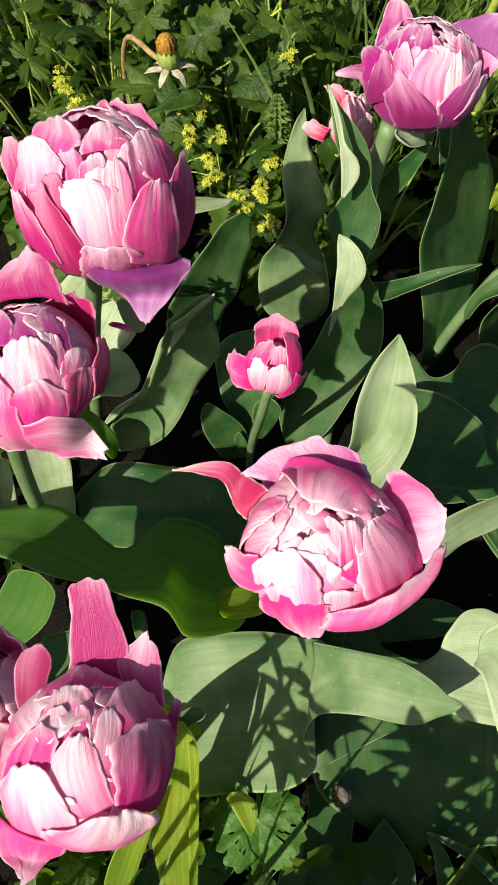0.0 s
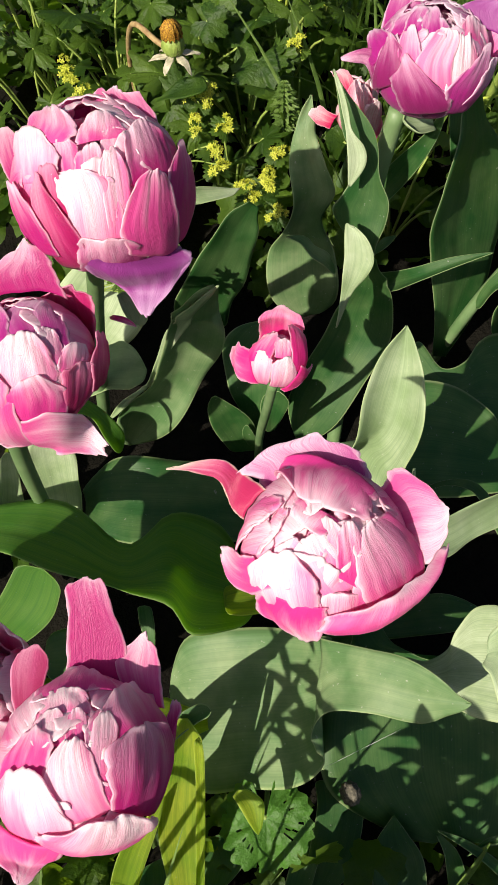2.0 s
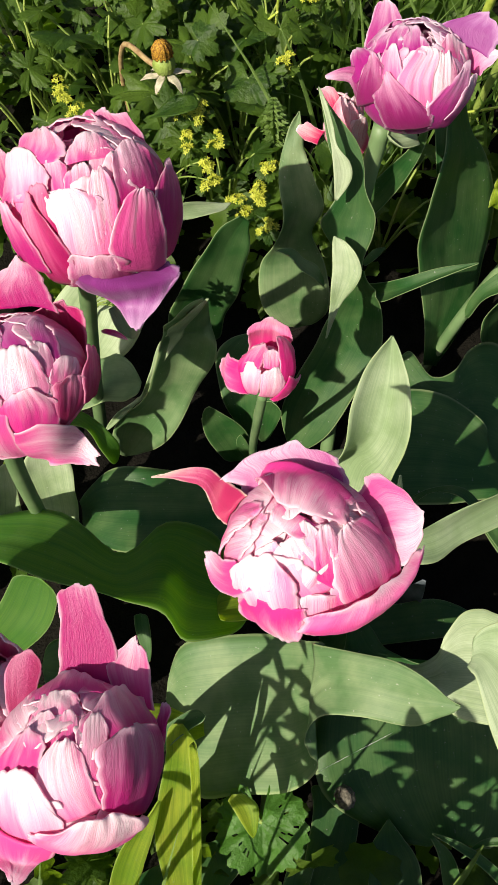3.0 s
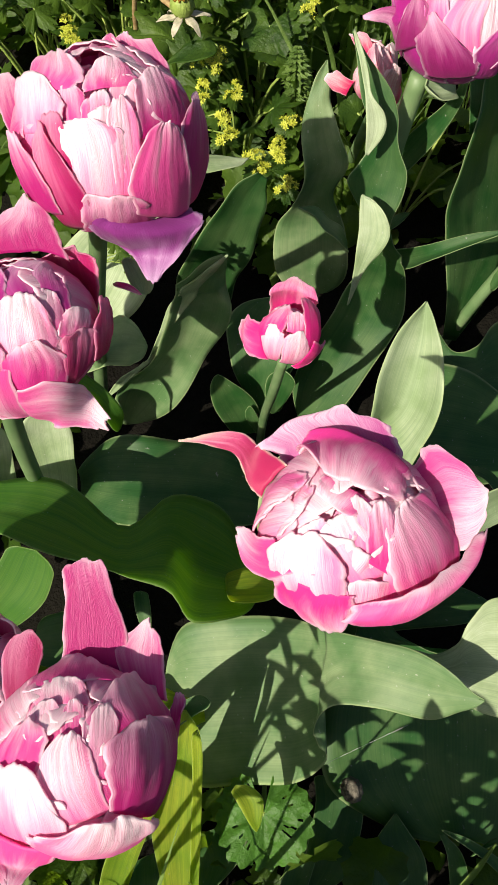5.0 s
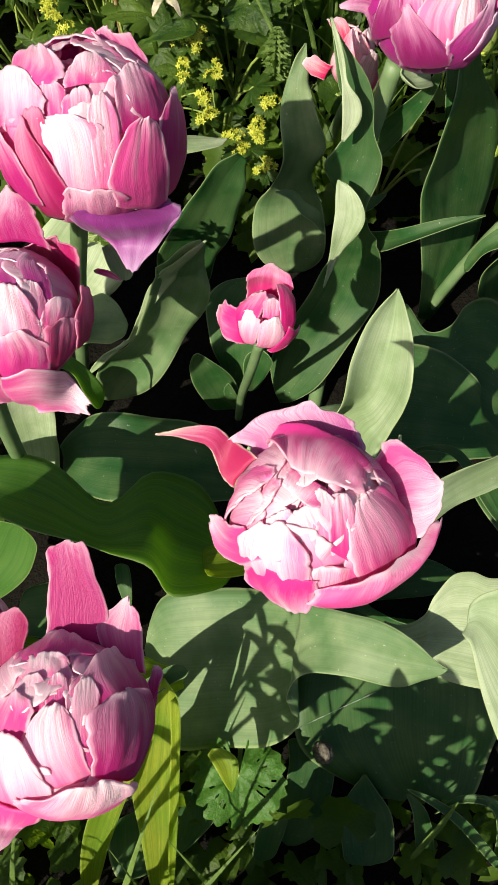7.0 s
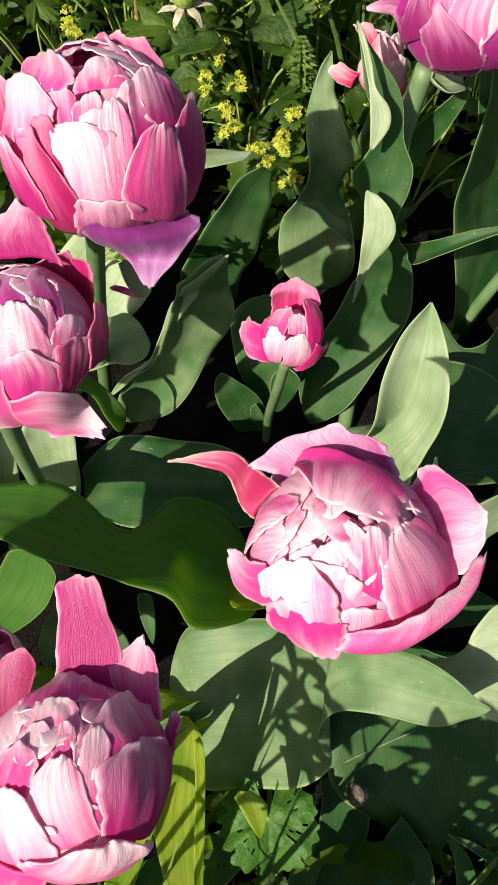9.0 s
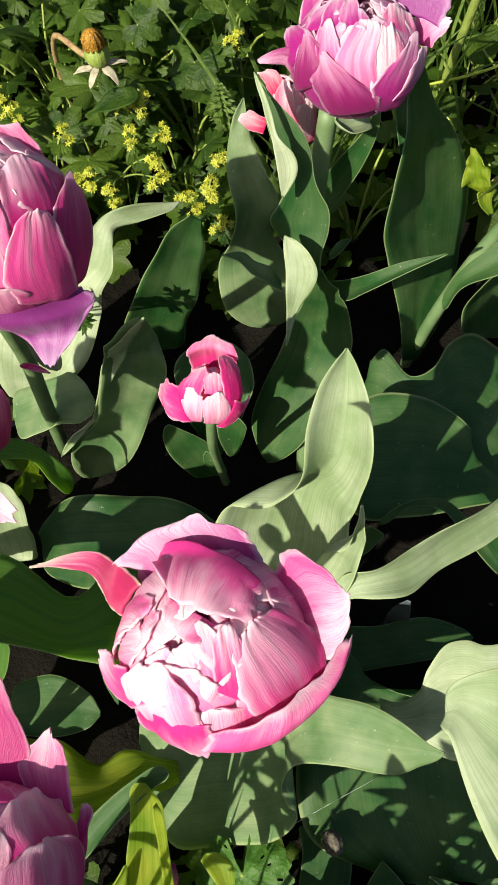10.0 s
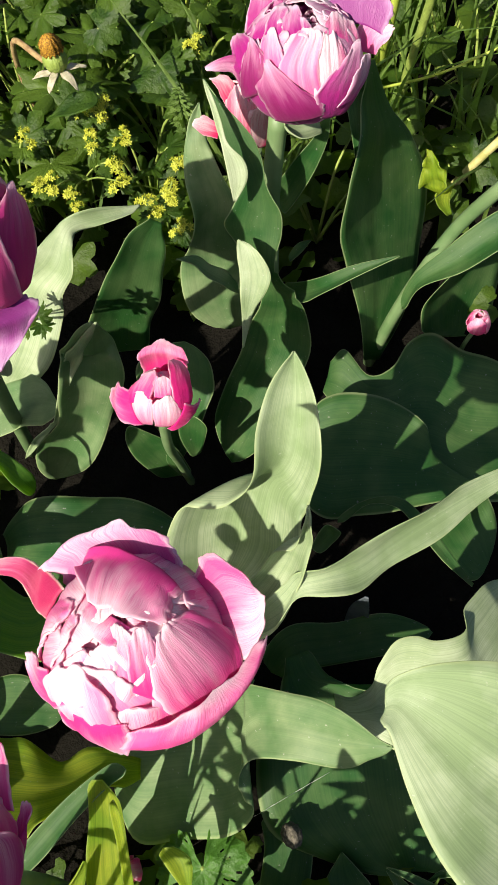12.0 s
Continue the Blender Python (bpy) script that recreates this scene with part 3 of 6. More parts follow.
shell_petal(flower_a, SHELL_A, [(-51, 15, 35.3, -3, 1.03, 1.27), (-46, 27, 43.2, -7, 1.05, 1.41), (-38, 33, 36.1, -28, 1.08, 1.17)], BLUSH, seed=5)
shell_petal(flower_a, SHELL_A, [(-33, 11, 19.3, 0, 0.96, 1.15), (-23, 33, 30.9, -32, 0.98, 1.05), (-3, 59, 21.7, -41, 0.99, 0.99), (12, 64, 7.3, -65, 1.01, 1.01)], ROSE, seed=6)
shell_petal(flower_a, SHELL_A, [(-76, 45, 21.0, 19, 0.92, 0.92), (-100, 69, 17.5, 31, 0.95, 0.95), (-158, 78, 13.9, 83, 0.97, 0.97)], PALE, seed=7)
shell_petal(flower_a, SHELL_A, [(-116, 21, 24.6, 30, 0.96, 0.96), (-133, 41, 25.0, 36, 0.99, 0.99), (-156, 59, 14.8, 58, 1.01, 1.01)], PALE, seed=8)
shell_petal(flower_a, SHELL_A, [(-117, 35, 20.6, 15, 0.97, 0.97), (-116, 15, 25.8, 22, 0.99, 0.99), (-106, -6, 15.7, 9, 1.03, 1.02)], ROSE, seed=9)
shell_petal(flower_a, SHELL_A, [(-150, 36, 11.7, -179, 0.99, 0.99), (-157, 17, 12.9, 140, 1.01, 1.01), (-168, 4, 9.8, 138, 1.14, 1.02), (-179, 1, 4.6, 170, 1.19, 1.12)], BLUSH, seed=10)
shell_petal(flower_a, SHELL_A, [(167, 19, 29.0, 137, 0.99, 0.96), (167, 37, 22.4, 127, 0.99, 0.99), (168, 49, 13.4, 117, 1.01, 1.01)], BLUSH, seed=11)
shell_petal(flower_a, SHELL_A, [(177, 46, 21.5, 144, 0.94, 0.94), (-178, 58, 12.8, 135, 0.99, 0.99)], PALE, seed=12)
shell_petal(flower_a, SHELL_A, [(113, 76, 17.8, 123, 0.95, 0.95), (-180, 76, 13.1, 50, 0.99, 0.99)], BLUSH, seed=13)
shell_petal(flower_a, SHELL_A, [(-145, 55, 15.1, 92, 0.94, 0.94), (-163, 60, 10.9, 102, 0.98, 0.98)], PALE, seed=14)
shell_petal(flower_a, SHELL_A, [(-81, 59, 12.3, 14, 0.94, 0.94), (-93, 83, 10.5, 10, 0.96, 0.96), (102, 83, 6.4, 155, 0.98, 0.98)], PALE, seed=15)
shell_petal(flower_a, SHELL_A, [(-61, 46, 16.6, -57, 0.96, 0.96), (-40, 71, 9.3, -56, 0.98, 0.98), (17, 78, 7.7, -89, 1.00, 1.00)], ROSE, seed=16)

# ---- tulip with the twisted leaves and the far flower ----

tulip_b = thing("tulip", (0.0548, 0.2486, 0.0), "double lilac-pink tulip above tall twisted green leaves", "tulip", "tulips")
blade(tulip_b, [(0.0373, 0.2559, 0.0100, 0.0209, -31, 0), (0.0469, 0.2712, 0.0350, 0.0411, -27, 0), (0.0611, 0.2900, 0.0600, 0.0464, -15, 0), (0.0763, 0.3079, 0.0850, 0.0471, -8, 0), (0.0812, 0.3187, 0.1065, 0.0395, -11, 4), (0.0833, 0.3227, 0.1315, 0.0251, -11, 7), (0.0788, 0.3239, 0.1565, 0.0154, -48, 11), (0.0721, 0.3298, 0.1750, 0.0235, -32, 0), (0.0709, 0.3376, 0.1890, 0.0338, -16, -3), (0.0741, 0.3435, 0.2000, 0.0277, -13, 0), (0.0750, 0.3511, 0.2140, 0.0132, -22, -9), (0.0693, 0.3606, 0.2270, 0.0195, -9, -6), (0.0638, 0.3712, 0.2385, 0.0172, -19, -10), (0.0520, 0.3915, 0.2500, 0.0010, -59, 0)], cup=0.10, ripple=0.0005, rows=76, cols=15)
blade(tulip_b, [(0.0586, 0.2846, 0.1450, 0.0017, 47, 0), (0.0631, 0.2950, 0.1650, 0.0065, 9, 0), (0.0673, 0.3016, 0.1760, 0.0137, -5, 0), (0.0701, 0.3084, 0.1850, 0.0181, -13, 0), (0.0693, 0.3152, 0.1920, 0.0171, -21, 0), (0.0668, 0.3226, 0.1960, 0.0131, -32, 0), (0.0637, 0.3250, 0.1970, 0.0075, -34, 0)], material=LEAF_LIT, cup=0.10, ripple=0.0005)
blade(tulip_b, [(0.0423, 0.3622, 0.0200, 0.0361, 0, 0), (0.0393, 0.3695, 0.0550, 0.0543, 0, 0), (0.0377, 0.3799, 0.0850, 0.0493, 0, 0), (0.0377, 0.3825, 0.1150, 0.0287, 6, 0), (0.0443, 0.3888, 0.1410, 0.0292, 12, 4), (0.0400, 0.3984, 0.1615, 0.0242, 4, 7), (0.0377, 0.4084, 0.1765, 0.0156, 6, 11), (0.0399, 0.4188, 0.1850, 0.0087, -13, 13), (0.0422, 0.4295, 0.1900, 0.0007, -1, 0)], material=LEAF_WAXY_LIT, cup=0.10, ripple=0.003, waves=2.2, rows=56)
blade(tulip_b, [(0.0628, 0.3381, 0.2160, 0.0019, -12, 0), (0.0660, 0.3427, 0.2290, 0.0101, 0, 0), (0.0648, 0.3484, 0.2375, 0.0099, 4, -6), (0.0603, 0.3552, 0.2455, 0.0042, -22, -14), (0.0573, 0.3686, 0.2515, 0.0069, -50, -8), (0.0524, 0.3859, 0.2560, 0.0009, -13, 0)], material=LEAF_LIT, cup=0.10, label="folded leaf margin, sunlight in its pale colour")
blade(tulip_b, [(0.0576, 0.3203, 0.1500, 0.0084, -84, 0), (0.0530, 0.3178, 0.1650, 0.0115, -86, 0), (0.0438, 0.3189, 0.1755, 0.0108, -88, -5), (0.0349, 0.3217, 0.1855, 0.0067, -86, -9), (0.0264, 0.3201, 0.1920, 0.0008, -38, 0)], material=LEAF_WAXY_LIT, cup=0.2, ripple=0.0005)
blade(tulip_b, [(0.0886, 0.3382, 0.11, 0.0159, -84, 0), (0.0989, 0.3268, 0.13, 0.0152, -78, 0), (0.1096, 0.3181, 0.15, 0.0117, -89, 0), (0.1308, 0.3182, 0.165, 0.0078, -86, 0), (0.1541, 0.3215, 0.172, 0.0009, -86, 0)], material=LEAF_SHADED, cup=0.3)
blade(tulip_b, [(0.0906, 0.3756, 0.09, 0.0049, -82, 0), (0.0979, 0.3766, 0.1, 0.0087, -86, 0), (0.1063, 0.3833, 0.1, 0.0012, -86, 0)], cup=0.2)
stalk(tulip_b, [(0.0628, 0.2533, 0.0000), (0.0731, 0.3216, 0.0800), (0.0806, 0.3617, 0.1550), (0.0836, 0.3689, 0.1900), (0.0901, 0.3762, 0.2350)], 0.0055, 0.0055)
blade(tulip_b, [(0.0861, 0.3954, 0.13, 0.0246, -69, 0), (0.0944, 0.3831, 0.16, 0.019, -60, 0), (0.1048, 0.3785, 0.19, 0.0143, -40, 0), (0.1141, 0.378, 0.215, 0.0072, -22, 0), (0.1171, 0.3787, 0.235, 0.0018, -22, 0)], cup=0.2)
blade(tulip_b, [(0.0928, 0.3695, 0.235, 0.013, -87, 0), (0.1003, 0.3701, 0.23, 0.0186, -89, 0), (0.1089, 0.3742, 0.225, 0.0136, -81, 0), (0.1127, 0.3779, 0.22, 0.0021, -81, 0)], material=LEAF_LIT, cup=0.3)
flower_b = bloom(tulip_b, (0.1028, 0.3794, 0.2409), 90, 4, 0.0261, 0.0455, 23, LILAC, INNER, extras=[(30, CUP, 1.7, 1.0, 2.0, 1.03, .70), (80, CUP, 1.7, 1.0, 2.0, 1.03, .70), (140, CUP, 1.7, 1.0, 2.0, 1.03, .70)])
SHELL_B = ((0.1028, 0.3794, 0.2670), 0.0326, 0.0303)
under_petals(flower_b, SHELL_B, LILAC, LILAC, 500)
shell_petal(flower_b, SHELL_B, [(136, 34, 20.7, 155, 0.97, 0.55), (125, 39, 16.3, 161, 1.11, 0.84), (118, 41, 7.6, 166, 1.31, 1.07), (117, 42, 4.2, 166, 1.40, 1.28)], LILAC, seed=1)
shell_petal(flower_b, SHELL_B, [(20, 21, 15.8, -147, 0.69, 1.30), (31, 29, 21.9, -150, 0.81, 1.47), (30, 29, 11.6, -150, 1.19, 1.60), (29, 30, 4.1, -150, 1.47, 1.61)], VIOLET, seed=2, drop=0.5)
shell_petal(flower_b, SHELL_B, [(1, 5, 3.8, -151, 0.79, 1.14), (10, 14, 10.4, -143, 1.04, 1.26), (8, 14, 2.2, -144, 1.45, 1.53)], BLUSH, seed=3)
shell_petal(flower_b, SHELL_B, [(-147, 9, 26.4, 80, 0.97, 0.97), (-175, 13, 11.2, 90, 1.08, 0.99), (-178, 6, 4.5, 142, 1.52, 1.43)], PLUM, seed=4, drop=0.5)
shell_petal(flower_b, SHELL_B, [(-162, 22, 26.4, 71, 0.99, 0.97), (162, 20, 7.2, 144, 1.13, 1.03)], LILAC, seed=5)
shell_petal(flower_b, SHELL_B, [(-140, 7, 26.0, 47, 1.02, 0.97), (-155, 36, 14.4, 47, 0.99, 0.99), (-174, 45, 7.4, 48, 1.02, 1.02)], PLUM, seed=6, drop=0.5)
shell_petal(flower_b, SHELL_B, [(-95, -8, 24.2, 11, 1.00, 1.00), (-108, 21, 26.7, -2, 1.02, 1.02), (-135, 45, 6.2, 34, 1.05, 1.05)], PLUM, seed=7, drop=0.5)
shell_petal(flower_b, SHELL_B, [(-86, -3, 22.2, -12, 0.96, 0.96), (-95, 42, 17.9, -6, 0.98, 0.98), (-72, 68, 11.4, -25, 0.99, 0.99), (-64, 75, 7.7, -33, 1.01, 1.01)], PALE, seed=8)
shell_petal(flower_b, SHELL_B, [(-120, 27, 15.3, 25, 0.96, 0.96), (-135, 50, 12.5, 13, 0.98, 0.98), (-166, 65, 6.8, 48, 1.00, 1.00)], BLUSH, seed=9)
shell_petal(flower_b, SHELL_B, [(-63, -14, 23.1, -28, 0.96, 1.00), (-57, 33, 18.0, -27, 0.98, 0.98), (-31, 61, 10.1, -48, 1.00, 1.00)], PALE, seed=10)
shell_petal(flower_b, SHELL_B, [(-61, -17, 18.6, -27, 0.98, 1.02), (-50, 16, 27.3, -18, 1.00, 1.00), (-16, 36, 12.3, -32, 1.03, 1.03)], LILAC, seed=11)
shell_petal(flower_b, SHELL_B, [(-55, -2, 7.3, -11, 1.02, 1.02), (-27, 7, 19.4, -29, 1.04, 1.05), (-17, 21, 10.9, -40, 1.07, 1.07)], LILAC, seed=12)
shell_petal(flower_b, SHELL_B, [(-128, 63, 19.6, 21, 0.95, 0.95), (125, 73, 13.6, 131, 1.00, 1.00)], LILAC, seed=13)
shell_petal(flower_b, SHELL_B, [(-28, 41, 26.2, -49, 0.95, 0.95), (13, 53, 17.1, -85, 0.99, 0.99)], BLUSH, seed=14)
shell_petal(flower_b, SHELL_B, [(-163, 55, 18.4, 54, 0.95, 0.95), (140, 65, 13.3, 121, 0.99, 0.99)], LILAC, seed=15)
shell_petal(flower_b, SHELL_B, [(-92, 60, 12.7, -4, 0.92, 0.92), (-99, 88, 10.9, 3, 0.97, 0.97)], LILAC, seed=16)

# ---- tulip with the striped flower behind it ----

tulip_c = thing("tulip", (0.0658, 0.4640, 0.0), "small half-closed tulip, crimson striped with white", "tulip", "tulips")
stalk(tulip_c, [(0.0680, 0.4887, 0.0000), (0.0729, 0.4464, 0.1000), (0.0743, 0.4196, 0.1550)], 0.004, 0.004)
flower_c = bloom(tulip_c, (0.0707, 0.4054, 0.1881), 90, 4, 0.0126, 0.0295, 31, STRIPED, [(3, part_of(.84, .04), .92, 1.0, 1.5), (3, part_of(.95, .04), .72, 1.02, 1.4), (3, part_of(.96, .04), .45, 1.02, 1.3)], extras=[(20, CUP, 1.7, 1.0, 2.0, 1.03, .70), (110, CUP, 1.7, 1.0, 2.0, 1.03, .70), (200, CUP, 1.7, 1.0, 2.0, 1.03, .70), (300, CUP, 1.7, 1.0, 2.0, 1.03, .70)])
SHELL_C = ((0.0707, 0.4054, 0.2050), 0.0158, 0.0197)
shell_petal(flower_c, SHELL_C, [(142, 37, 26.5, 149, 0.69, 0.61), (137, 41, 13.5, 152, 1.28, 1.21), (148, 36, 4.1, 147, 1.68, 1.52)], STRIPED, seed=1)
shell_petal(flower_c, SHELL_C, [(-158, -13, 7.7, 140, 1.32, 0.83), (-167, -3, 10.6, 136, 1.60, 1.34), (-173, 4, 6.4, 138, 2.12, 1.67)], STRIPED, seed=2)
shell_petal(flower_c, SHELL_C, [(-97, -32, 25.8, -33, 0.97, 1.17), (-108, 42, 25.1, -8, 0.99, 0.99), (124, 75, 13.7, 132, 1.02, 1.02)], STRIPED, seed=3)
shell_petal(flower_c, SHELL_C, [(-66, -42, 19.0, 14, 1.07, 1.30), (-52, 7, 40.5, -32, 0.99, 0.99), (-32, 39, 25.7, -52, 1.02, 1.02)], STRIPED, seed=4)
shell_petal(flower_c, SHELL_C, [(-85, 10, 17.1, -15, 0.95, 0.95), (-65, 63, 18.0, -37, 0.97, 0.97), (-24, 79, 14.6, -97, 0.99, 0.99)], STRIPED, seed=5)
shell_petal(flower_c, SHELL_C, [(-54, -11, 28.1, -42, 0.93, 0.95), (-35, 47, 20.2, -60, 0.98, 0.98)], STRIPED, seed=6)

# ---- broad upright leaf and leaning stem at the back ----

tulip_d = thing("tulip", (0.1447, 0.3262, 0.0), "tulip plant with a broad upright leaf and leaning stem", "tulip", "tulips")
blade(tulip_d, [(0.1464, 0.3261, 0.02, 0.018, 19, -41), (0.1526, 0.3478, 0.05, 0.0467, 18, -45), (0.1561, 0.3726, 0.08, 0.0857, 29, -41), (0.1543, 0.3862, 0.1, 0.1036, 29, -40), (0.1567, 0.4089, 0.12, 0.1066, 40, -40), (0.1579, 0.4256, 0.15, 0.059, 42, -39), (0.1525, 0.4356, 0.17, 0.0374, 37, -44), (0.147, 0.439, 0.2, 0.0126, 54, -37)], cup=0.05, ripple=0.0025, waves=2)
blade(tulip_d, [(0.1388, 0.4089, 0.15, 0.0026, 8, 0), (0.1384, 0.4231, 0.17, 0.0086, 8, 0), (0.1382, 0.4337, 0.185, 0.0128, 23, 0), (0.1427, 0.4348, 0.205, 0.0031, 23, 0)], cup=0.1)
stalk(tulip_d, [(0.1464, 0.3328, 0.0000), (0.1642, 0.3439, 0.0600), (0.1815, 0.3560, 0.0950), (0.1999, 0.3645, 0.1300), (0.2184, 0.3624, 0.1700), (0.2354, 0.3606, 0.2000)], 0.0045, 0.0045)
blade(tulip_d, [(0.167, 0.3406, 0.07, 0.0096, -72, 0), (0.1767, 0.3467, 0.095, 0.0114, -77, 0), (0.2002, 0.3488, 0.115, 0.022, -78, 0), (0.2237, 0.356, 0.13, 0.0256, -82, 0), (0.251, 0.3653, 0.14, 0.0215, -80, 0), (0.2802, 0.3886, 0.14, 0.0027, -80, 0)], cup=0.25)
blade(tulip_d, [(0.2095, 0.3445, 0.01, 0.0826, 19, -40), (0.2111, 0.3617, 0.03, 0.0931, 24, -40), (0.2198, 0.3748, 0.05, 0.0898, 34, -40), (0.2349, 0.3909, 0.06, 0.0589, 40, -39)], cup=0.1)

# ---- weed with lit curled leaves at the back ----

curled_weed = thing("weed", (0.2306, 0.4556, 0.0), "weed with small curled leaves, backlight in their yellow-green", "weed")
stalk(curled_weed, [(0.2306, 0.4556, 0.0000), (0.2129, 0.4366, 0.0500), (0.1990, 0.4225, 0.0900)], 0.0014, 0.001)
blade(curled_weed, [(0.2018, 0.4182, 0.09, 0.0189, -11, 0), (0.1959, 0.4191, 0.105, 0.0209, -17, 0), (0.1939, 0.4239, 0.115, 0.0133, -29, 0), (0.1915, 0.433, 0.12, 0.0037, -29, 0)], material=LEAF_BACKLIT, cup=0.25, ripple=0.004, rows=20, cols=9)
blade(curled_weed, [(0.2027, 0.4218, 0.09, 0.0142, 14, 0), (0.2039, 0.4172, 0.08, 0.0093, 19, 0), (0.2095, 0.4134, 0.07, 0.0039, 19, 0)], material=LEAF_BACKLIT, cup=0.25, rows=16, cols=9)

# ---- broad low leaves in the shade ----

tulip_e = thing("tulip", (0.1152, 0.2191, 0.0), "tulip plant with broad spreading leaves, shade in their dark colour", "tulip", "tulips")
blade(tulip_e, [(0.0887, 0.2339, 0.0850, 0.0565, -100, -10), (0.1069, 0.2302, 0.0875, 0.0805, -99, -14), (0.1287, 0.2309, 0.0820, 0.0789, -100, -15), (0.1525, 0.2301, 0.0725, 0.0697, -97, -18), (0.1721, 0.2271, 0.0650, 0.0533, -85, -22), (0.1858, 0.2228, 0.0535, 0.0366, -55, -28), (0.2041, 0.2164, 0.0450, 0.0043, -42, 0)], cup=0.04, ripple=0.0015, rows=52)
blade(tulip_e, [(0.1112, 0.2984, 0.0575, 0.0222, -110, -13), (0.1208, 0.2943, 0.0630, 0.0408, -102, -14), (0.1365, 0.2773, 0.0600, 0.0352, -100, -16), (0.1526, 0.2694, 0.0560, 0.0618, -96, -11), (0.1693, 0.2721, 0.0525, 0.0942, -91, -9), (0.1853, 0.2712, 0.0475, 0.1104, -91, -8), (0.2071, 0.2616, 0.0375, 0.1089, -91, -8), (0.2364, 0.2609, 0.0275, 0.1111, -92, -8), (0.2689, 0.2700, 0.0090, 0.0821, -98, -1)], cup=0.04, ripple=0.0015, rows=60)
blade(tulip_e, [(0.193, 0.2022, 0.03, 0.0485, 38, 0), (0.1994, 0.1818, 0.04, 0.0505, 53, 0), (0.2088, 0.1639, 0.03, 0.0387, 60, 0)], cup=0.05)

# ---- near plant with the huge leaf ----

tulip_f = thing("tulip", (0.2370, 0.0462, 0.0), "tulip plant with very large rippled leaves, the pale ones coloured as sunlit", "tulip", "tulips")
blade(tulip_f, [(0.1902, 0.0157, 0.2152, 0.0913, -107, -13), (0.1642, 0.0341, 0.2327, 0.0963, -109, -12), (0.1464, 0.0482, 0.2432, 0.0823, -112, -11), (0.1307, 0.0630, 0.2460, 0.0537, -114, -11), (0.1202, 0.0723, 0.2450, 0.0265, -111, -11), (0.1150, 0.0720, 0.2432, 0.0155, -98, -11), (0.1143, 0.0710, 0.2421, 0.0066, -95, -12)], material=LEAF_LIT, cup=0.1, ripple=0.002, waves=1.5)
blade(tulip_f, [(0.2124, 0.1311, 0.1050, 0.0591, -50, -31), (0.1952, 0.1065, 0.1175, 0.0696, -54, -30), (0.1813, 0.0908, 0.1265, 0.0737, -65, -27), (0.1689, 0.0781, 0.1340, 0.0682, -83, -24), (0.1519, 0.0760, 0.1390, 0.0644, -87, -26), (0.1380, 0.0783, 0.1420, 0.0648, -94, -26), (0.1276, 0.0785, 0.1425, 0.0592, -93, -25), (0.1192, 0.0766, 0.1410, 0.0411, -95, -26), (0.1142, 0.0738, 0.1360, 0.0252, -101, -28), (0.1053, 0.0727, 0.1290, 0.0150, -97, -24), (0.0968, 0.0762, 0.1210, 0.0125, -91, -9)], material=LEAF_LIT, cup=0.04, ripple=0.0005, rows=64, cols=17)
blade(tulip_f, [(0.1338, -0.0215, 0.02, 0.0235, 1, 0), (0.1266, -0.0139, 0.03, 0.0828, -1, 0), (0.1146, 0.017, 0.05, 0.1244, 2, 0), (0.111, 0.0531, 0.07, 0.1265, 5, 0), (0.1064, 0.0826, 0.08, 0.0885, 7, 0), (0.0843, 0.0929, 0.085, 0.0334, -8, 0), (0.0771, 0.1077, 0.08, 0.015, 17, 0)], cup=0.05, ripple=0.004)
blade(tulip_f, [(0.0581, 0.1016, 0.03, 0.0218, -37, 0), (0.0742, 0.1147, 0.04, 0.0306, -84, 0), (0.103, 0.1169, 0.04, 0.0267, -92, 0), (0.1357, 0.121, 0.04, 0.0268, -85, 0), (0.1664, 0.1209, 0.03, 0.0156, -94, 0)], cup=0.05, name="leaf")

plant_label = thing("plant_label", (0.1138, 0.1314, 0.0), "grey pointed plastic plant label in the soil", "plant label")
blade(plant_label, [(0.1132, 0.1253, 0, 0.012, -19, 0), (0.1173, 0.1326, 0.03, 0.0151, -27, 0), (0.1195, 0.1375, 0.055, 0.0113, -23, 0), (0.1225, 0.1402, 0.075, 0.0026, -23, 0)], material=PLASTIC, cup=0.03, name="tag")

# ---- dappled leaf across the front ----

tulip_g = thing("tulip", (-0.0303, 0.0376, 0.0), "tulip plant with a long dappled leaf", "tulip", "tulips")
blade(tulip_g, [(-0.0487, 0.0644, 0.0525, 0.0421, -85, -7), (-0.0294, 0.0541, 0.0650, 0.0940, -86, -12), (0.0039, 0.0558, 0.0790, 0.0960, -90, -11), (0.0303, 0.0555, 0.0950, 0.0907, -87, -6), (0.0455, 0.0597, 0.1150, 0.0716, -87, 0), (0.0464, 0.0641, 0.1240, 0.0559, -99, -12), (0.0556, 0.0692, 0.1360, 0.0390, -100, -18), (0.0728, 0.0663, 0.1505, 0.0335, -89, -19), (0.0949, 0.0600, 0.1600, 0.0353, -77, -27), (0.1103, 0.0565, 0.1680, 0.0191, -77, -32), (0.1216, 0.0544, 0.1700, 0.0007, -46, 0)], material=LEAF_WAXY_LIT, cup=0.03, ripple=0.002, waves=2, rows=64, cols=17)
blade(tulip_g, [(0.0584, 0.0125, 0.03, 0.0264, -14, 0), (0.0622, -0.0059, 0.03, 0.0302, -12, 0), (0.0554, -0.0337, 0.03, 0.0281, -19, 0), (0.0475, -0.0526, 0.02, 0.0189, -19, 0)], cup=0.05)
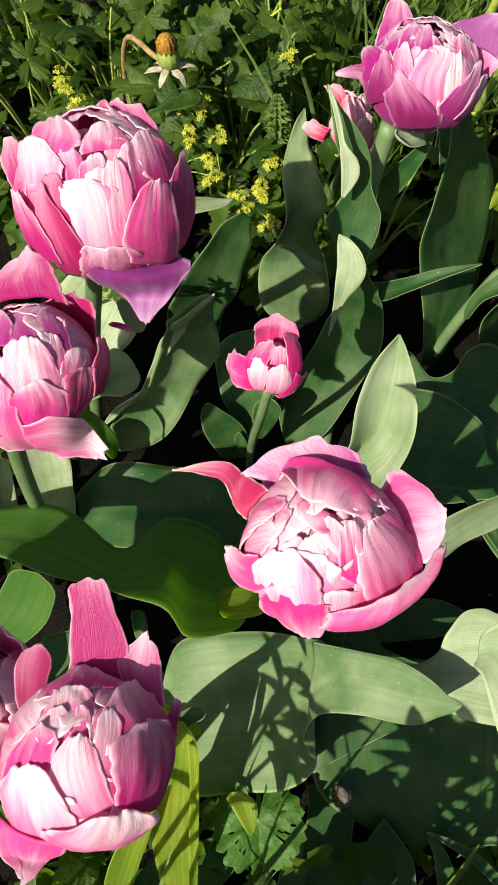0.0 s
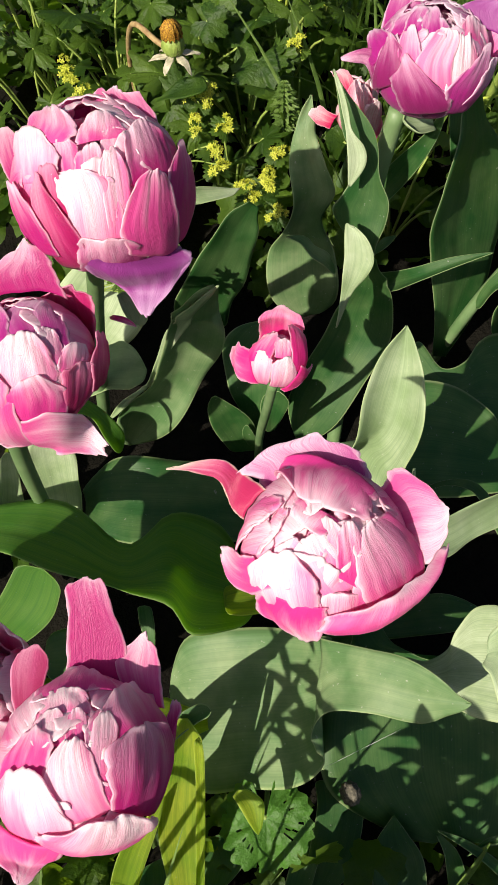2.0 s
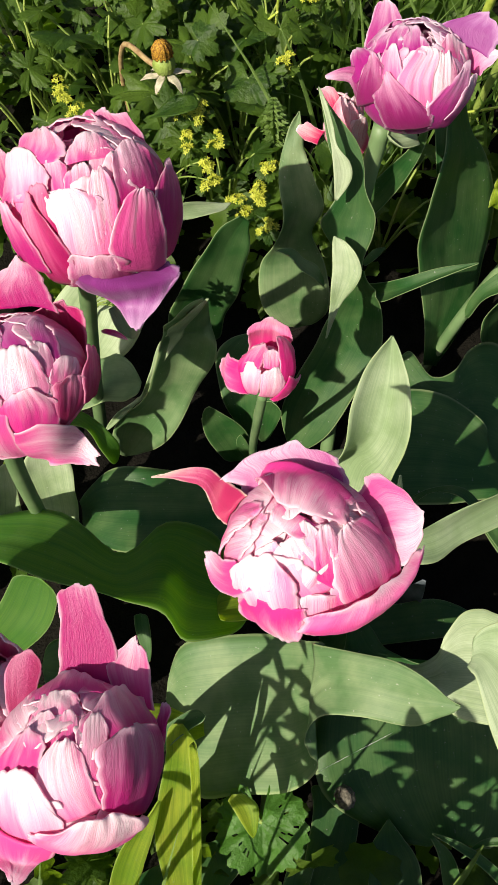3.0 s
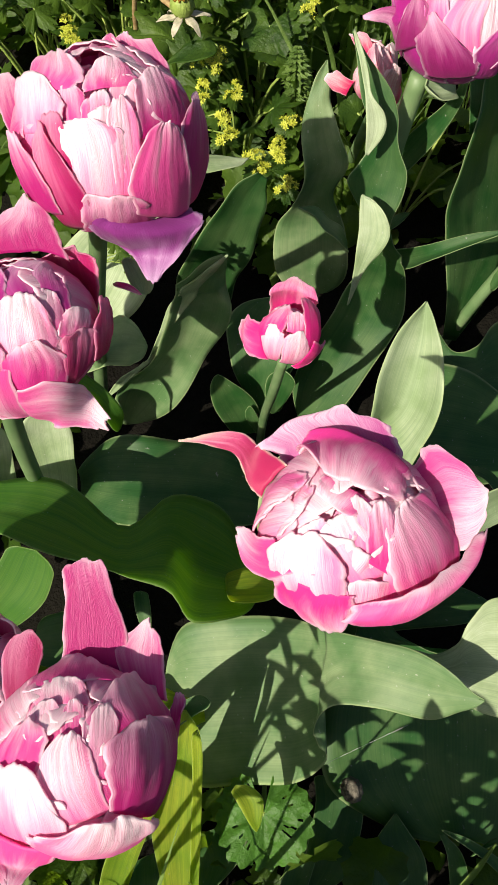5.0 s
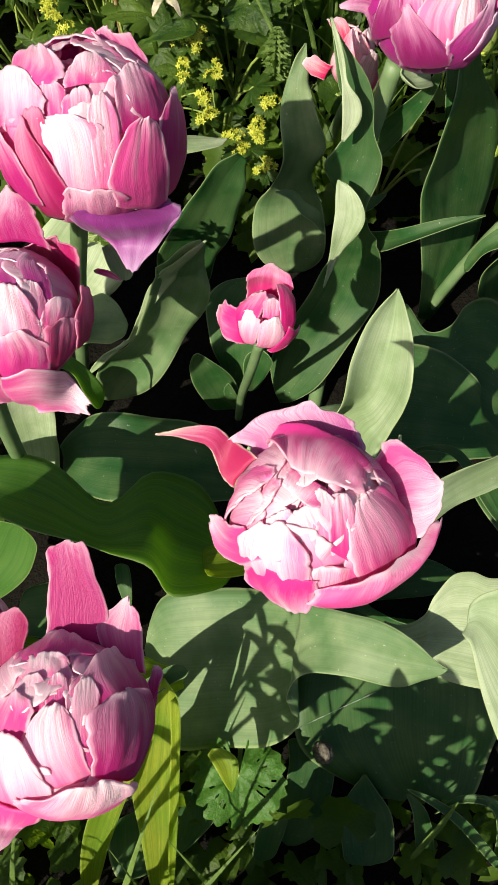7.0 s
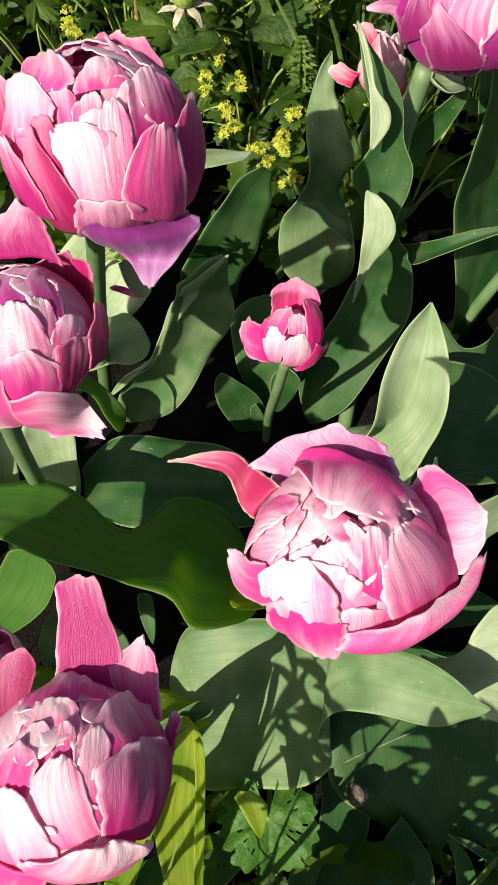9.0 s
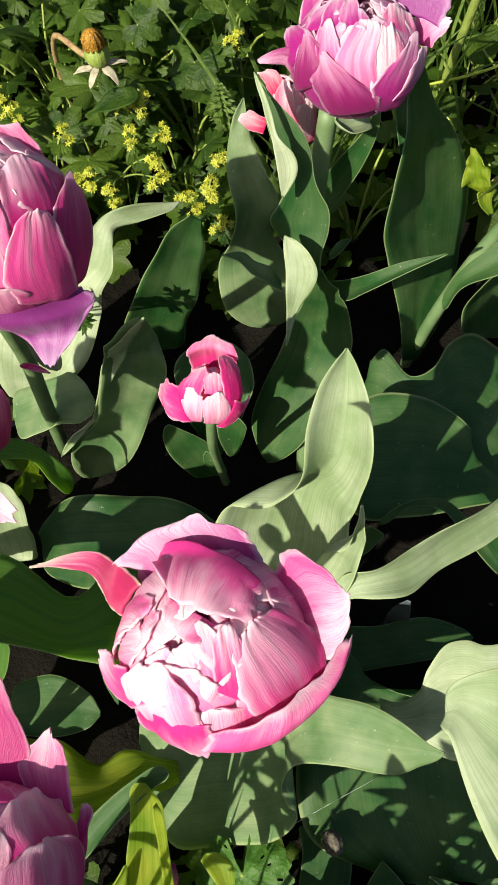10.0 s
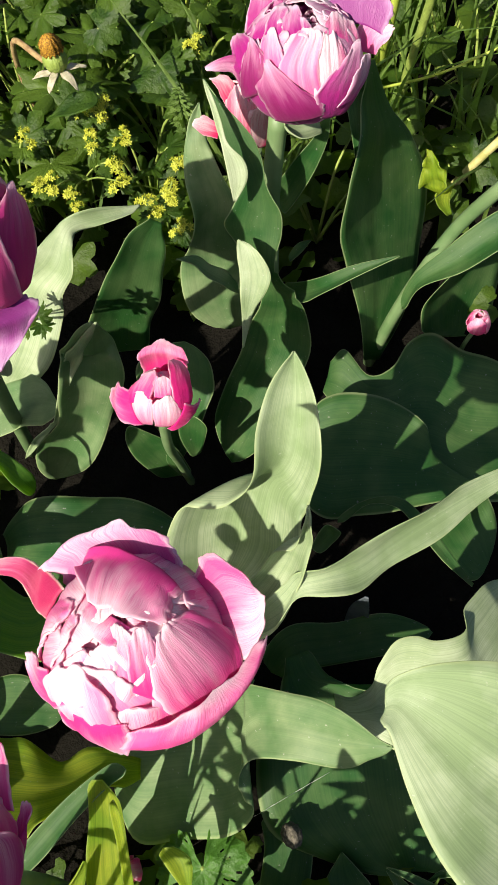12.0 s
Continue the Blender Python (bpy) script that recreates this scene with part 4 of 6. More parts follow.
blade(tulip_g, [(-0.0369, -0.0295, 0.02, 0.0637, -158, 0), (-0.0293, -0.0428, 0.03, 0.081, -151, 0), (-0.0292, -0.0648, 0.03, 0.06, -148, 0)], cup=0.05)
blade(tulip_g, [(0.1006, -0.0628, 0.02, 0.0321, 6, 0), (0.0977, -0.0355, 0.03, 0.0338, 9, 0), (0.094, -0.0191, 0.035, 0.021, 14, 0), (0.0947, -0.0063, 0.045, 0.0014, 14, 0)], cup=0.08)
blade(tulip_g, [(0.0316, -0.0623, 0.02, 0.0142, 1, 0), (0.0368, -0.0428, 0.03, 0.0178, 6, 0), (0.0421, -0.0291, 0.03, 0.0143, 1, 0), (0.0463, -0.0193, 0.03, 0.0014, 1, 0)], cup=0.1)

# ---- leaning plant with folded straps and the near flower ----

tulip_h = thing("tulip", (-0.0787, -0.0252, 0.0), "double pink tulip above folded strap leaves, backlight in their yellow-green", "tulip", "tulips")
blade(tulip_h, [(-0.1429, 0.043, 0.07, 0.0978, -65, 38), (-0.0998, 0.0404, 0.0825, 0.0899, -64, 46), (-0.0778, 0.0389, 0.0875, 0.0718, -65, 50), (-0.0586, 0.0412, 0.085, 0.0497, -66, 54), (-0.038, 0.0478, 0.0775, 0.0343, -70, 47), (-0.0218, 0.0469, 0.07, 0.0148, -79, 43)], material=LEAF_BACKLIT, cup=0.06, ripple=0.003)
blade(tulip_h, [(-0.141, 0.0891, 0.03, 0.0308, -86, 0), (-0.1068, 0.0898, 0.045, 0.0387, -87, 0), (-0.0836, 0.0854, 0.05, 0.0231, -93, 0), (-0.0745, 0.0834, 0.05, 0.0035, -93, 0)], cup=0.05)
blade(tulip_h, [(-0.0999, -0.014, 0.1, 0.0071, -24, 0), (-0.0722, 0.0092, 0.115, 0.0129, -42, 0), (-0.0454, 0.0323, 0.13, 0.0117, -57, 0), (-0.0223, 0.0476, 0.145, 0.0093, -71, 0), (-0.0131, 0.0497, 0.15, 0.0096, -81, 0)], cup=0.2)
blade(tulip_h, [(-0.0258, 0.0452, 0.1480, 0.0175, -34, 0), (-0.0276, 0.0289, 0.1320, 0.0178, 1, 0), (-0.0306, 0.0069, 0.1150, 0.0234, 1, 0), (-0.0327, -0.0161, 0.0950, 0.0256, 1, 0), (-0.0313, -0.0446, 0.0700, 0.0207, 1, 0), (-0.0321, -0.0846, 0.0300, 0.0173, 1, 0)], material=LEAF_BACKLIT, cup=0.10)
blade(tulip_h, [(-0.0192, 0.0358, 0.1520, 0.0063, -31, 0), (-0.0192, 0.0149, 0.1330, 0.0051, 1, 0), (-0.0206, -0.0151, 0.1040, 0.0053, 1, 0), (-0.0217, -0.0428, 0.0820, 0.0048, 1, 0), (-0.0240, -0.0825, 0.0400, 0.0041, 1, 0)], material=LEAF_BACKLIT, cup=0.2)
blade(tulip_h, [(-0.0399, 0.0059, 0.1300, 0.0077, 54, 0), (-0.0528, -0.0138, 0.1090, 0.0162, 12, 7), (-0.0627, -0.0327, 0.0860, 0.0185, 6, 6), (-0.0714, -0.0575, 0.0560, 0.0160, 7, 7), (-0.0779, -0.0905, 0.0200, 0.0106, 1, 0)], material=LEAF_BACKLIT, cup=0.12)
stalk(tulip_h, [(-0.0827, -0.0269, 0.0000), (-0.0700, -0.0069, 0.1000), (-0.0573, 0.0087, 0.2000), (-0.0445, 0.0154, 0.2700)], 0.0045, 0.004)
flower_h = bloom(tulip_h, (-0.0460, 0.0250, 0.2774), 90, 4, 0.0256, 0.0468, 47, ROSE, CLOSED, extras=[(60, CUP, 1.7, 1.0, 2.0, 1.03, .70), (110, CUP, 1.7, 1.0, 2.0, 1.03, .70), (165, CUP, 1.7, 1.0, 2.0, 1.03, .70), (330, CUP, 1.7, 1.0, 2.0, 1.03, .70)])
SHELL_H = ((-0.0460, 0.0250, 0.3030), 0.0313, 0.0298)
under_petals(flower_h, SHELL_H, BLUSH, PALE, 200)
shell_petal(flower_h, SHELL_H, [(84, 3, 21.9, -171, 0.84, 0.95), (86, 6, 16.4, -170, 1.26, 1.31), (90, 9, 9.2, -169, 1.75, 1.71), (92, 11, 6.7, -170, 1.96, 2.00), (91, 11, 3.8, -169, 2.06, 2.05)], PINK, seed=1)
shell_petal(flower_h, SHELL_H, [(43, -3, 9.9, 180, 0.68, 1.08), (60, 1, 16.2, -173, 1.11, 1.20), (64, 2, 8.1, -173, 1.33, 1.43), (66, 4, 1.7, -178, 1.53, 1.60)], ROSE, seed=2)
shell_petal(flower_h, SHELL_H, [(9, 5, 9.7, -92, 0.97, 1.03), (26, -3, 1.4, 28, 1.03, 1.24), (34, -2, 0.5, 157, 1.18, 1.26)], PINK, seed=3)
shell_petal(flower_h, SHELL_H, [(145, 12, 9.5, -172, 0.81, 0.72), (130, 12, 10.6, -170, 1.11, 0.99), (120, 12, 7.9, -167, 1.39, 1.22), (116, 12, 3.2, -167, 1.45, 1.40)], CRIMSON, seed=4)
shell_petal(flower_h, SHELL_H, [(91, 42, 30.4, -162, 0.96, 0.96), (93, 25, 26.0, -176, 0.98, 0.98), (91, 11, 15.7, 171, 1.03, 1.00)], BLUSH, seed=5)
shell_petal(flower_h, SHELL_H, [(97, 59, 17.7, 174, 0.94, 0.94), (101, 39, 17.0, 170, 0.98, 0.98)], PALE, seed=6)
shell_petal(flower_h, SHELL_H, [(11, 28, 33.3, -81, 0.95, 1.01), (40, 33, 36.1, -97, 0.98, 1.05), (60, 22, 23.4, -103, 1.00, 1.01)], ROSE, seed=7)
shell_petal(flower_h, SHELL_H, [(-36, 22, 25.2, -77, 1.00, 1.01), (-9, 29, 33.6, -80, 1.02, 1.02), (16, 32, 30.1, -90, 1.03, 1.03), (28, 35, 13.1, -93, 1.05, 1.05)], PINK, seed=8)
shell_petal(flower_h, SHELL_H, [(-36, 45, 9.7, -36, 0.96, 0.96), (-15, 65, 8.8, -43, 0.98, 0.98), (32, 63, 11.8, -101, 0.99, 0.99), (55, 54, 10.2, -121, 1.01, 1.01)], BLUSH, seed=9)
shell_petal(flower_h, SHELL_H, [(-64, 49, 16.4, -10, 0.97, 0.97), (-65, 72, 16.2, -7, 0.99, 0.99), (39, 86, 13.2, -107, 1.00, 1.00), (68, 76, 7.0, -149, 1.02, 1.02)], PALE, seed=10)
shell_petal(flower_h, SHELL_H, [(-153, 52, 25.8, 81, 0.96, 0.96), (171, 63, 19.8, 114, 0.99, 0.99), (137, 61, 8.0, 148, 1.01, 1.01)], ROSE, seed=11)
shell_petal(flower_h, SHELL_H, [(142, 78, 11.3, 143, 0.93, 0.93), (112, 55, 10.4, 162, 0.97, 0.97)], BLUSH, seed=12)
shell_petal(flower_h, SHELL_H, [(-110, 22, 25.5, 14, 1.04, 1.00), (-127, 49, 28.4, 28, 1.02, 1.02), (-172, 66, 15.8, 83, 1.05, 1.05)], PALE, seed=13)
shell_petal(flower_h, SHELL_H, [(-73, 20, 34.8, -33, 1.04, 1.08), (-63, 26, 39.4, -41, 1.06, 1.07), (-46, 47, 23.2, -36, 1.09, 1.09)], PALE, seed=14)
shell_petal(flower_h, SHELL_H, [(-120, 29, 29.7, 21, 1.10, 1.02), (-117, 13, 15.4, -11, 1.26, 1.08), (-114, 13, 6.4, -11, 1.32, 1.26), (-111, 13, 1.5, -13, 1.43, 1.40)], BLUSH, seed=15)
shell_petal(flower_h, SHELL_H, [(27, 81, 7.2, -88, 0.94, 0.94), (77, 65, 6.6, -155, 0.96, 0.96), (83, 57, 4.9, -157, 0.98, 0.98)], BLUSH, seed=16)
blade(tulip_h, [(0.0003, 0.0094, 0.12, 0.0079, 27, 0), (0.0084, 0.0024, 0.12, 0.0129, 19, 0), (0.0114, -0.0083, 0.115, 0.0063, 22, 0), (0.012, -0.0133, 0.11, 0.0007, 22, 0)], material=LEAF_BACKLIT, cup=0.2, rows=16, cols=9)

# ---- wave-edged leaf and its neighbours ----

tulip_i = thing("tulip", (-0.2041, 0.1818, 0.0), "double pink tulip with a long wave-edged leaf", "tulip", "tulips")
blade(tulip_i, [(-0.2258, 0.1686, 0.055, 0.0156, -62, 40), (-0.1748, 0.1568, 0.115, 0.0457, -64, 41), (-0.1331, 0.1479, 0.155, 0.0591, -67, 43), (-0.0959, 0.1361, 0.17, 0.0736, -72, 43), (-0.0618, 0.1201, 0.1725, 0.0604, -75, 48), (-0.0386, 0.1298, 0.1625, 0.0847, -80, 40), (-0.0234, 0.1215, 0.15, 0.097, -90, 38), (-0.0061, 0.1179, 0.1375, 0.0745, -89, 37), (0.0049, 0.1143, 0.13, 0.0439, -87, 43), (0.0098, 0.1151, 0.125, 0.013, -85, 50)], material=LEAF_DEEP, cup=0.06, ripple=0.002)
blade(tulip_i, [(-0.0076, 0.1068, 0.15, 0.0359, -75, 57), (0.0038, 0.1062, 0.16, 0.0479, -89, 57), (0.0134, 0.1057, 0.165, 0.0468, -90, 59), (0.021, 0.1055, 0.1625, 0.0173, -93, 60)], material=LEAF_BACKLIT, cup=0.1)
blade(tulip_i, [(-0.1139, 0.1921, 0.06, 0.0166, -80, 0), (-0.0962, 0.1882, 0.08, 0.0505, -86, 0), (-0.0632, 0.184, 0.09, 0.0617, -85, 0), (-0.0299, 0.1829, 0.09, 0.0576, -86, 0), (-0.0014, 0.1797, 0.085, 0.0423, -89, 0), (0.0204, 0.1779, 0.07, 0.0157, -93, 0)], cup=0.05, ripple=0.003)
blade(tulip_i, [(-0.1186, 0.1298, 0.13, 0.0312, 155, 0), (-0.1309, 0.1123, 0.11, 0.036, 155, 0), (-0.1493, 0.0989, 0.09, 0.0298, 153, 0), (-0.1709, 0.0918, 0.06, 0.0173, 156, 0)], material=LEAF_DEEP, cup=0.1)
blade(tulip_i, [(-0.0645, 0.117, 0.08, 0.009, 0, 0), (-0.0616, 0.1037, 0.08, 0.0099, -10, 0), (-0.0585, 0.0873, 0.07, 0.0031, -10, 0)], cup=0.1)
blade(tulip_i, [(-0.1285, 0.1819, 0.0600, 0.0285, 3, 0), (-0.1263, 0.1955, 0.0900, 0.0312, 0, 0), (-0.1246, 0.2079, 0.1200, 0.0315, 5, 0), (-0.1223, 0.2146, 0.1350, 0.0217, 6, 0)], material=LEAF_LIT, cup=0.12, ripple=0.001)
blade(tulip_i, [(-0.1668, 0.1848, 0.0600, 0.0235, 6, 0), (-0.1592, 0.1979, 0.0900, 0.0143, 5, 0), (-0.1534, 0.2075, 0.1200, 0.0101, 11, 0)], material=LEAF_LIT, cup=0.12)
stalk(tulip_i, [(-0.1269, 0.1571, 0.0000), (-0.1252, 0.1689, 0.1000), (-0.1126, 0.1692, 0.2000), (-0.1013, 0.1687, 0.2650)], 0.005, 0.0045)
flower_i = bloom(tulip_i, (-0.0862, 0.1854, 0.2671), 90, 4, 0.0254, 0.0452, 53, PINK, INNER, extras=[(60, CUP, 1.7, 1.0, 2.0, 1.03, .70), (120, CUP, 1.7, 1.0, 2.0, 1.03, .70), (180, CUP, 1.7, 1.0, 2.0, 1.03, .70), (230, CUP, 1.7, 1.0, 2.0, 1.03, .70)])
SHELL_I = ((-0.0862, 0.1854, 0.2930), 0.0318, 0.0302)
under_petals(flower_i, SHELL_I, ROSE, BLUSH, 400)
shell_petal(flower_i, SHELL_I, [(93, 32, 32.3, -166, 1.01, 1.06), (96, 34, 25.6, -168, 1.26, 1.32), (90, 33, 12.0, -166, 1.43, 1.52), (88, 34, 2.3, -165, 1.71, 1.73)], PINK, seed=1)
shell_petal(flower_i, SHELL_I, [(49, -36, 26.4, 141, 0.97, 0.97), (63, -2, 29.2, 158, 0.99, 1.12), (65, 13, 19.2, 173, 1.00, 1.28), (61, 22, 6.8, -158, 1.13, 1.30)], CRIMSON, seed=2)
shell_petal(flower_i, SHELL_I, [(-15, -6, 11.9, -43, 1.01, 1.05), (-1, 6, 16.1, -64, 1.03, 1.09), (24, 12, 9.1, -67, 1.06, 1.14)], CRIMSON, seed=3)
shell_petal(flower_i, SHELL_I, [(-20, 59, 24.6, -58, 0.94, 0.94), (55, 64, 24.0, -128, 0.97, 0.97), (64, 44, 10.5, -157, 0.99, 0.99)], LILAC, seed=4)
shell_petal(flower_i, SHELL_I, [(-26, 29, 14.6, -46, 0.95, 0.95), (5, 36, 18.1, -79, 1.00, 1.00)], BLUSH, seed=5)
shell_petal(flower_i, SHELL_I, [(-66, 43, 21.7, -4, 0.97, 0.97), (-52, 66, 21.4, -37, 0.99, 0.99), (14, 80, 14.1, -105, 1.01, 1.01)], PALE, seed=6)
shell_petal(flower_i, SHELL_I, [(-76, -2, 17.2, -11, 0.98, 0.98), (-65, 33, 24.8, -24, 1.00, 1.00), (-63, 54, 16.1, -9, 1.03, 1.03)], ROSE, seed=7)
shell_petal(flower_i, SHELL_I, [(-111, 4, 21.5, 18, 1.23, 0.98), (-120, 35, 24.9, 32, 1.00, 1.00), (-135, 64, 16.8, 20, 1.03, 1.03)], BLUSH, seed=8)
shell_petal(flower_i, SHELL_I, [(-169, 69, 21.2, 73, 0.96, 0.96), (125, 54, 23.0, 125, 1.09, 1.00)], LILAC, seed=9)
shell_petal(flower_i, SHELL_I, [(-85, -1, 20.7, -81, 0.99, 1.13), (-65, -2, 21.3, -106, 1.01, 1.21), (-49, -23, 9.6, 180, 1.09, 1.38), (-45, -21, 5.2, -177, 1.53, 1.67)], BLUSH, seed=10)
shell_petal(flower_i, SHELL_I, [(-111, 34, 23.0, 24, 1.00, 1.00), (-108, -13, 23.3, -23, 1.19, 1.05), (-108, -14, 11.6, -22, 1.15, 1.14)], BLUSH, seed=11)
shell_petal(flower_i, SHELL_I, [(-42, 0, 12.8, 2, 0.97, 0.97), (-22, 15, 24.9, -60, 0.99, 0.99), (-9, 27, 15.5, -69, 1.01, 1.01)], CRIMSON, seed=12)
shell_petal(flower_i, SHELL_I, [(-38, 47, 10.9, -44, 0.94, 0.94), (-5, 60, 11.6, -81, 0.96, 0.96), (21, 60, 6.2, -113, 0.98, 0.98)], BLUSH, seed=13)

# ---- leaves and flower of the tallest plant ----

tulip_j = thing("tulip", (-0.1006, 0.2579, 0.0), "tall double pink tulip with one drooping outer petal", "tulip", "tulips")
blade(tulip_j, [(-0.0927, 0.2500, 0.0200, 0.0173, 0, 0), (-0.0732, 0.2547, 0.0650, 0.0421, -8, 0), (-0.0491, 0.2617, 0.1075, 0.0351, 6, -8), (-0.0358, 0.2665, 0.1450, 0.0390, 10, -15), (-0.0278, 0.2731, 0.1750, 0.0364, 17, -33), (-0.0218, 0.2725, 0.1975, 0.0246, 32, -37), (-0.0122, 0.2665, 0.2235, 0.0041, 18, -47)], material=LEAF_WAXY_LIT, cup=0.16, ripple=0.002, waves=2, rows=52)
blade(tulip_j, [(-0.1398, 0.3102, 0.0300, 0.0492, 1, 0), (-0.1140, 0.3335, 0.0750, 0.0735, -14, 0), (-0.0976, 0.3483, 0.1000, 0.0657, -15, 0), (-0.0827, 0.3540, 0.1200, 0.0472, -25, 0), (-0.0642, 0.3601, 0.1345, 0.0321, -19, -9), (-0.0565, 0.3726, 0.1425, 0.0183, -29, -16), (-0.0496, 0.3815, 0.1455, 0.0111, -48, -27), (-0.0350, 0.3882, 0.1415, 0.0126, -43, -34), (-0.0163, 0.3965, 0.1340, 0.0091, -41, -26), (-0.0067, 0.4034, 0.1300, 0.0010, -71, 0)], material=LEAF_LIT, cup=0.10, ripple=0.003, waves=2.6, rows=60)
blade(tulip_j, [(-0.0997, 0.2502, 0.0700, 0.0034, -22, 0), (-0.0841, 0.2566, 0.0900, 0.0066, -2, 0), (-0.0656, 0.2582, 0.1135, 0.0073, 16, 24), (-0.0545, 0.2627, 0.1400, 0.0050, -1, 0), (-0.0454, 0.2664, 0.1620, 0.0088, -24, 0), (-0.0357, 0.2689, 0.1810, 0.0104, 4, -11), (-0.0242, 0.2682, 0.2010, 0.0084, 20, -14), (-0.0106, 0.2649, 0.2280, 0.0009, -10, 0)], material=LEAF_LIT, cup=0.15, ripple=0.0005, label="curled leaf margin, sunlight in its pale colour")
blade(tulip_j, [(-0.1422, 0.2889, 0.0500, 0.0413, -79, 0), (-0.1084, 0.2898, 0.0700, 0.0358, -78, 0), (-0.0853, 0.2866, 0.0850, 0.0383, -77, 0), (-0.0707, 0.2780, 0.0950, 0.0185, -80, 0)], material=LEAF_WAXY_LIT, cup=0.06, ripple=0.001)
blade(tulip_j, [(-0.0419, 0.3448, 0.03, 0.0443, 17, -35), (-0.0371, 0.3546, 0.06, 0.0516, 16, -35), (-0.0208, 0.3664, 0.09, 0.0473, 15, -39), (-0.0077, 0.3821, 0.115, 0.0343, 15, -42), (0.0029, 0.3927, 0.126, 0.0109, 5, -51)], cup=0.08, ripple=0.001)
blade(tulip_j, [(-0.1229, 0.2289, 0.15, 0.0159, 109, 0), (-0.1004, 0.2305, 0.14, 0.0149, 116, 0), (-0.0854, 0.2206, 0.12, 0.0132, 62, 0), (-0.0825, 0.2165, 0.1, 0.0131, 66, 0)], material=LEAF_DEEP, cup=0.1)
stalk(tulip_j, [(-0.1192, 0.2802, 0.0000), (-0.1040, 0.2769, 0.0900), (-0.0892, 0.2724, 0.1700), (-0.0740, 0.2566, 0.2400), (-0.0632, 0.2451, 0.2900)], 0.005, 0.0045)
flower_j = bloom(tulip_j, (-0.0571, 0.2630, 0.2827), 90, 4, 0.0323, 0.0564, 61, PINK, CLOSED, extras=[(70, CUP, 1.7, 1.0, 2.0, 1.03, .70), (130, CUP, 1.7, 1.0, 2.0, 1.03, .70), (170, CUP, 1.7, 1.0, 2.0, 1.03, .70), (20, CUP, 1.7, 1.0, 2.0, 1.03, .70)])
SHELL_J = ((-0.0571, 0.2630, 0.3150), 0.0404, 0.0376)
under_petals(flower_j, SHELL_J, ROSE, BLUSH, 300)
shell_petal(flower_j, SHELL_J, [(48, 29, 34.4, -150, 0.56, 0.89), (59, 35, 28.5, -153, 0.83, 0.92), (67, 38, 16.4, -157, 0.96, 1.02), (72, 40, 6.2, -160, 1.04, 1.07)], PINK, seed=1)
shell_petal(flower_j, SHELL_J, [(179, 20, 9.9, 146, 0.93, 0.77), (169, 27, 6.3, 152, 1.10, 0.90), (160, 33, 3.4, 161, 1.23, 1.03)], PINK, seed=2)
shell_petal(flower_j, SHELL_J, [(-165, 61, 20.7, 73, 0.96, 0.96), (164, 68, 20.7, 86, 0.99, 0.99), (133, 55, 9.0, 117, 1.01, 1.01)], BLUSH, seed=3)
shell_petal(flower_j, SHELL_J, [(-139, 45, 19.1, 38, 0.96, 0.96), (-165, 55, 21.8, 53, 0.99, 0.99), (164, 54, 21.3, 70, 1.03, 1.01)], PALE, seed=4)
shell_petal(flower_j, SHELL_J, [(-26, 76, 15.5, -47, 0.95, 0.95), (55, 73, 11.1, -125, 0.99, 0.99)], BLUSH, seed=5)
shell_petal(flower_j, SHELL_J, [(-78, 55, 9.0, 5, 0.93, 0.93), (-67, 78, 9.3, 4, 0.98, 0.98)], BLUSH, seed=6)
shell_petal(flower_j, SHELL_J, [(-83, 13, 19.4, -4, 0.97, 0.97), (-81, 43, 18.0, -1, 0.98, 0.98), (-84, 58, 16.8, -4, 1.00, 1.00), (-90, 64, 12.4, -5, 1.01, 1.01)], PALE, seed=7)
shell_petal(flower_j, SHELL_J, [(-67, 9, 10.7, -12, 0.96, 0.96), (-60, 40, 8.8, -13, 0.98, 0.98), (-50, 58, 8.0, -30, 0.99, 0.99), (-33, 69, 5.1, -36, 1.01, 1.01)], BLUSH, seed=8)
shell_petal(flower_j, SHELL_J, [(-23, 34, 20.0, -37, 0.96, 0.96), (-3, 47, 19.3, -53, 0.98, 0.98), (24, 54, 11.8, -83, 1.00, 1.00)], PINK, seed=9)
shell_petal(flower_j, SHELL_J, [(-50, -10, 22.0, -41, 1.00, 1.09), (-45, 20, 19.4, -22, 1.02, 1.02), (-29, 38, 11.8, -36, 1.03, 1.03), (-22, 42, 4.7, -45, 1.05, 1.05)], BLUSH, seed=10)
shell_petal(flower_j, SHELL_J, [(-30, -23, 7.6, 27, 1.03, 1.09), (-19, 5, 18.9, -45, 0.99, 1.06), (2, 18, 16.7, -46, 1.00, 1.04), (20, 20, 7.0, -52, 1.02, 1.05)], PINK, seed=11)
shell_petal(flower_j, SHELL_J, [(-98, -10, 15.6, 13, 0.98, 0.98), (-107, 21, 14.0, 11, 1.00, 1.00), (-119, 41, 9.3, 6, 1.01, 1.01), (-135, 54, 6.4, -7, 1.03, 1.03)], CRIMSON, seed=12)
shell_petal(flower_j, SHELL_J, [(-107, 23, 9.5, 9, 0.95, 0.95), (-117, 46, 10.3, 14, 0.98, 0.98), (-135, 62, 6.9, 43, 1.00, 1.00)], CRIMSON, seed=13)
shell_petal(flower_j, SHELL_J, [(-117, 2, 9.5, 21, 1.01, 1.01), (-130, 23, 11.8, 28, 1.03, 1.03), (-154, 37, 7.7, 51, 1.06, 1.06)], PINK, seed=14)
shell_petal(flower_j, SHELL_J, [(-78, -15, 22.5, 0, 0.97, 0.97), (-77, 23, 17.5, -13, 1.02, 1.02)], PINK, seed=15)
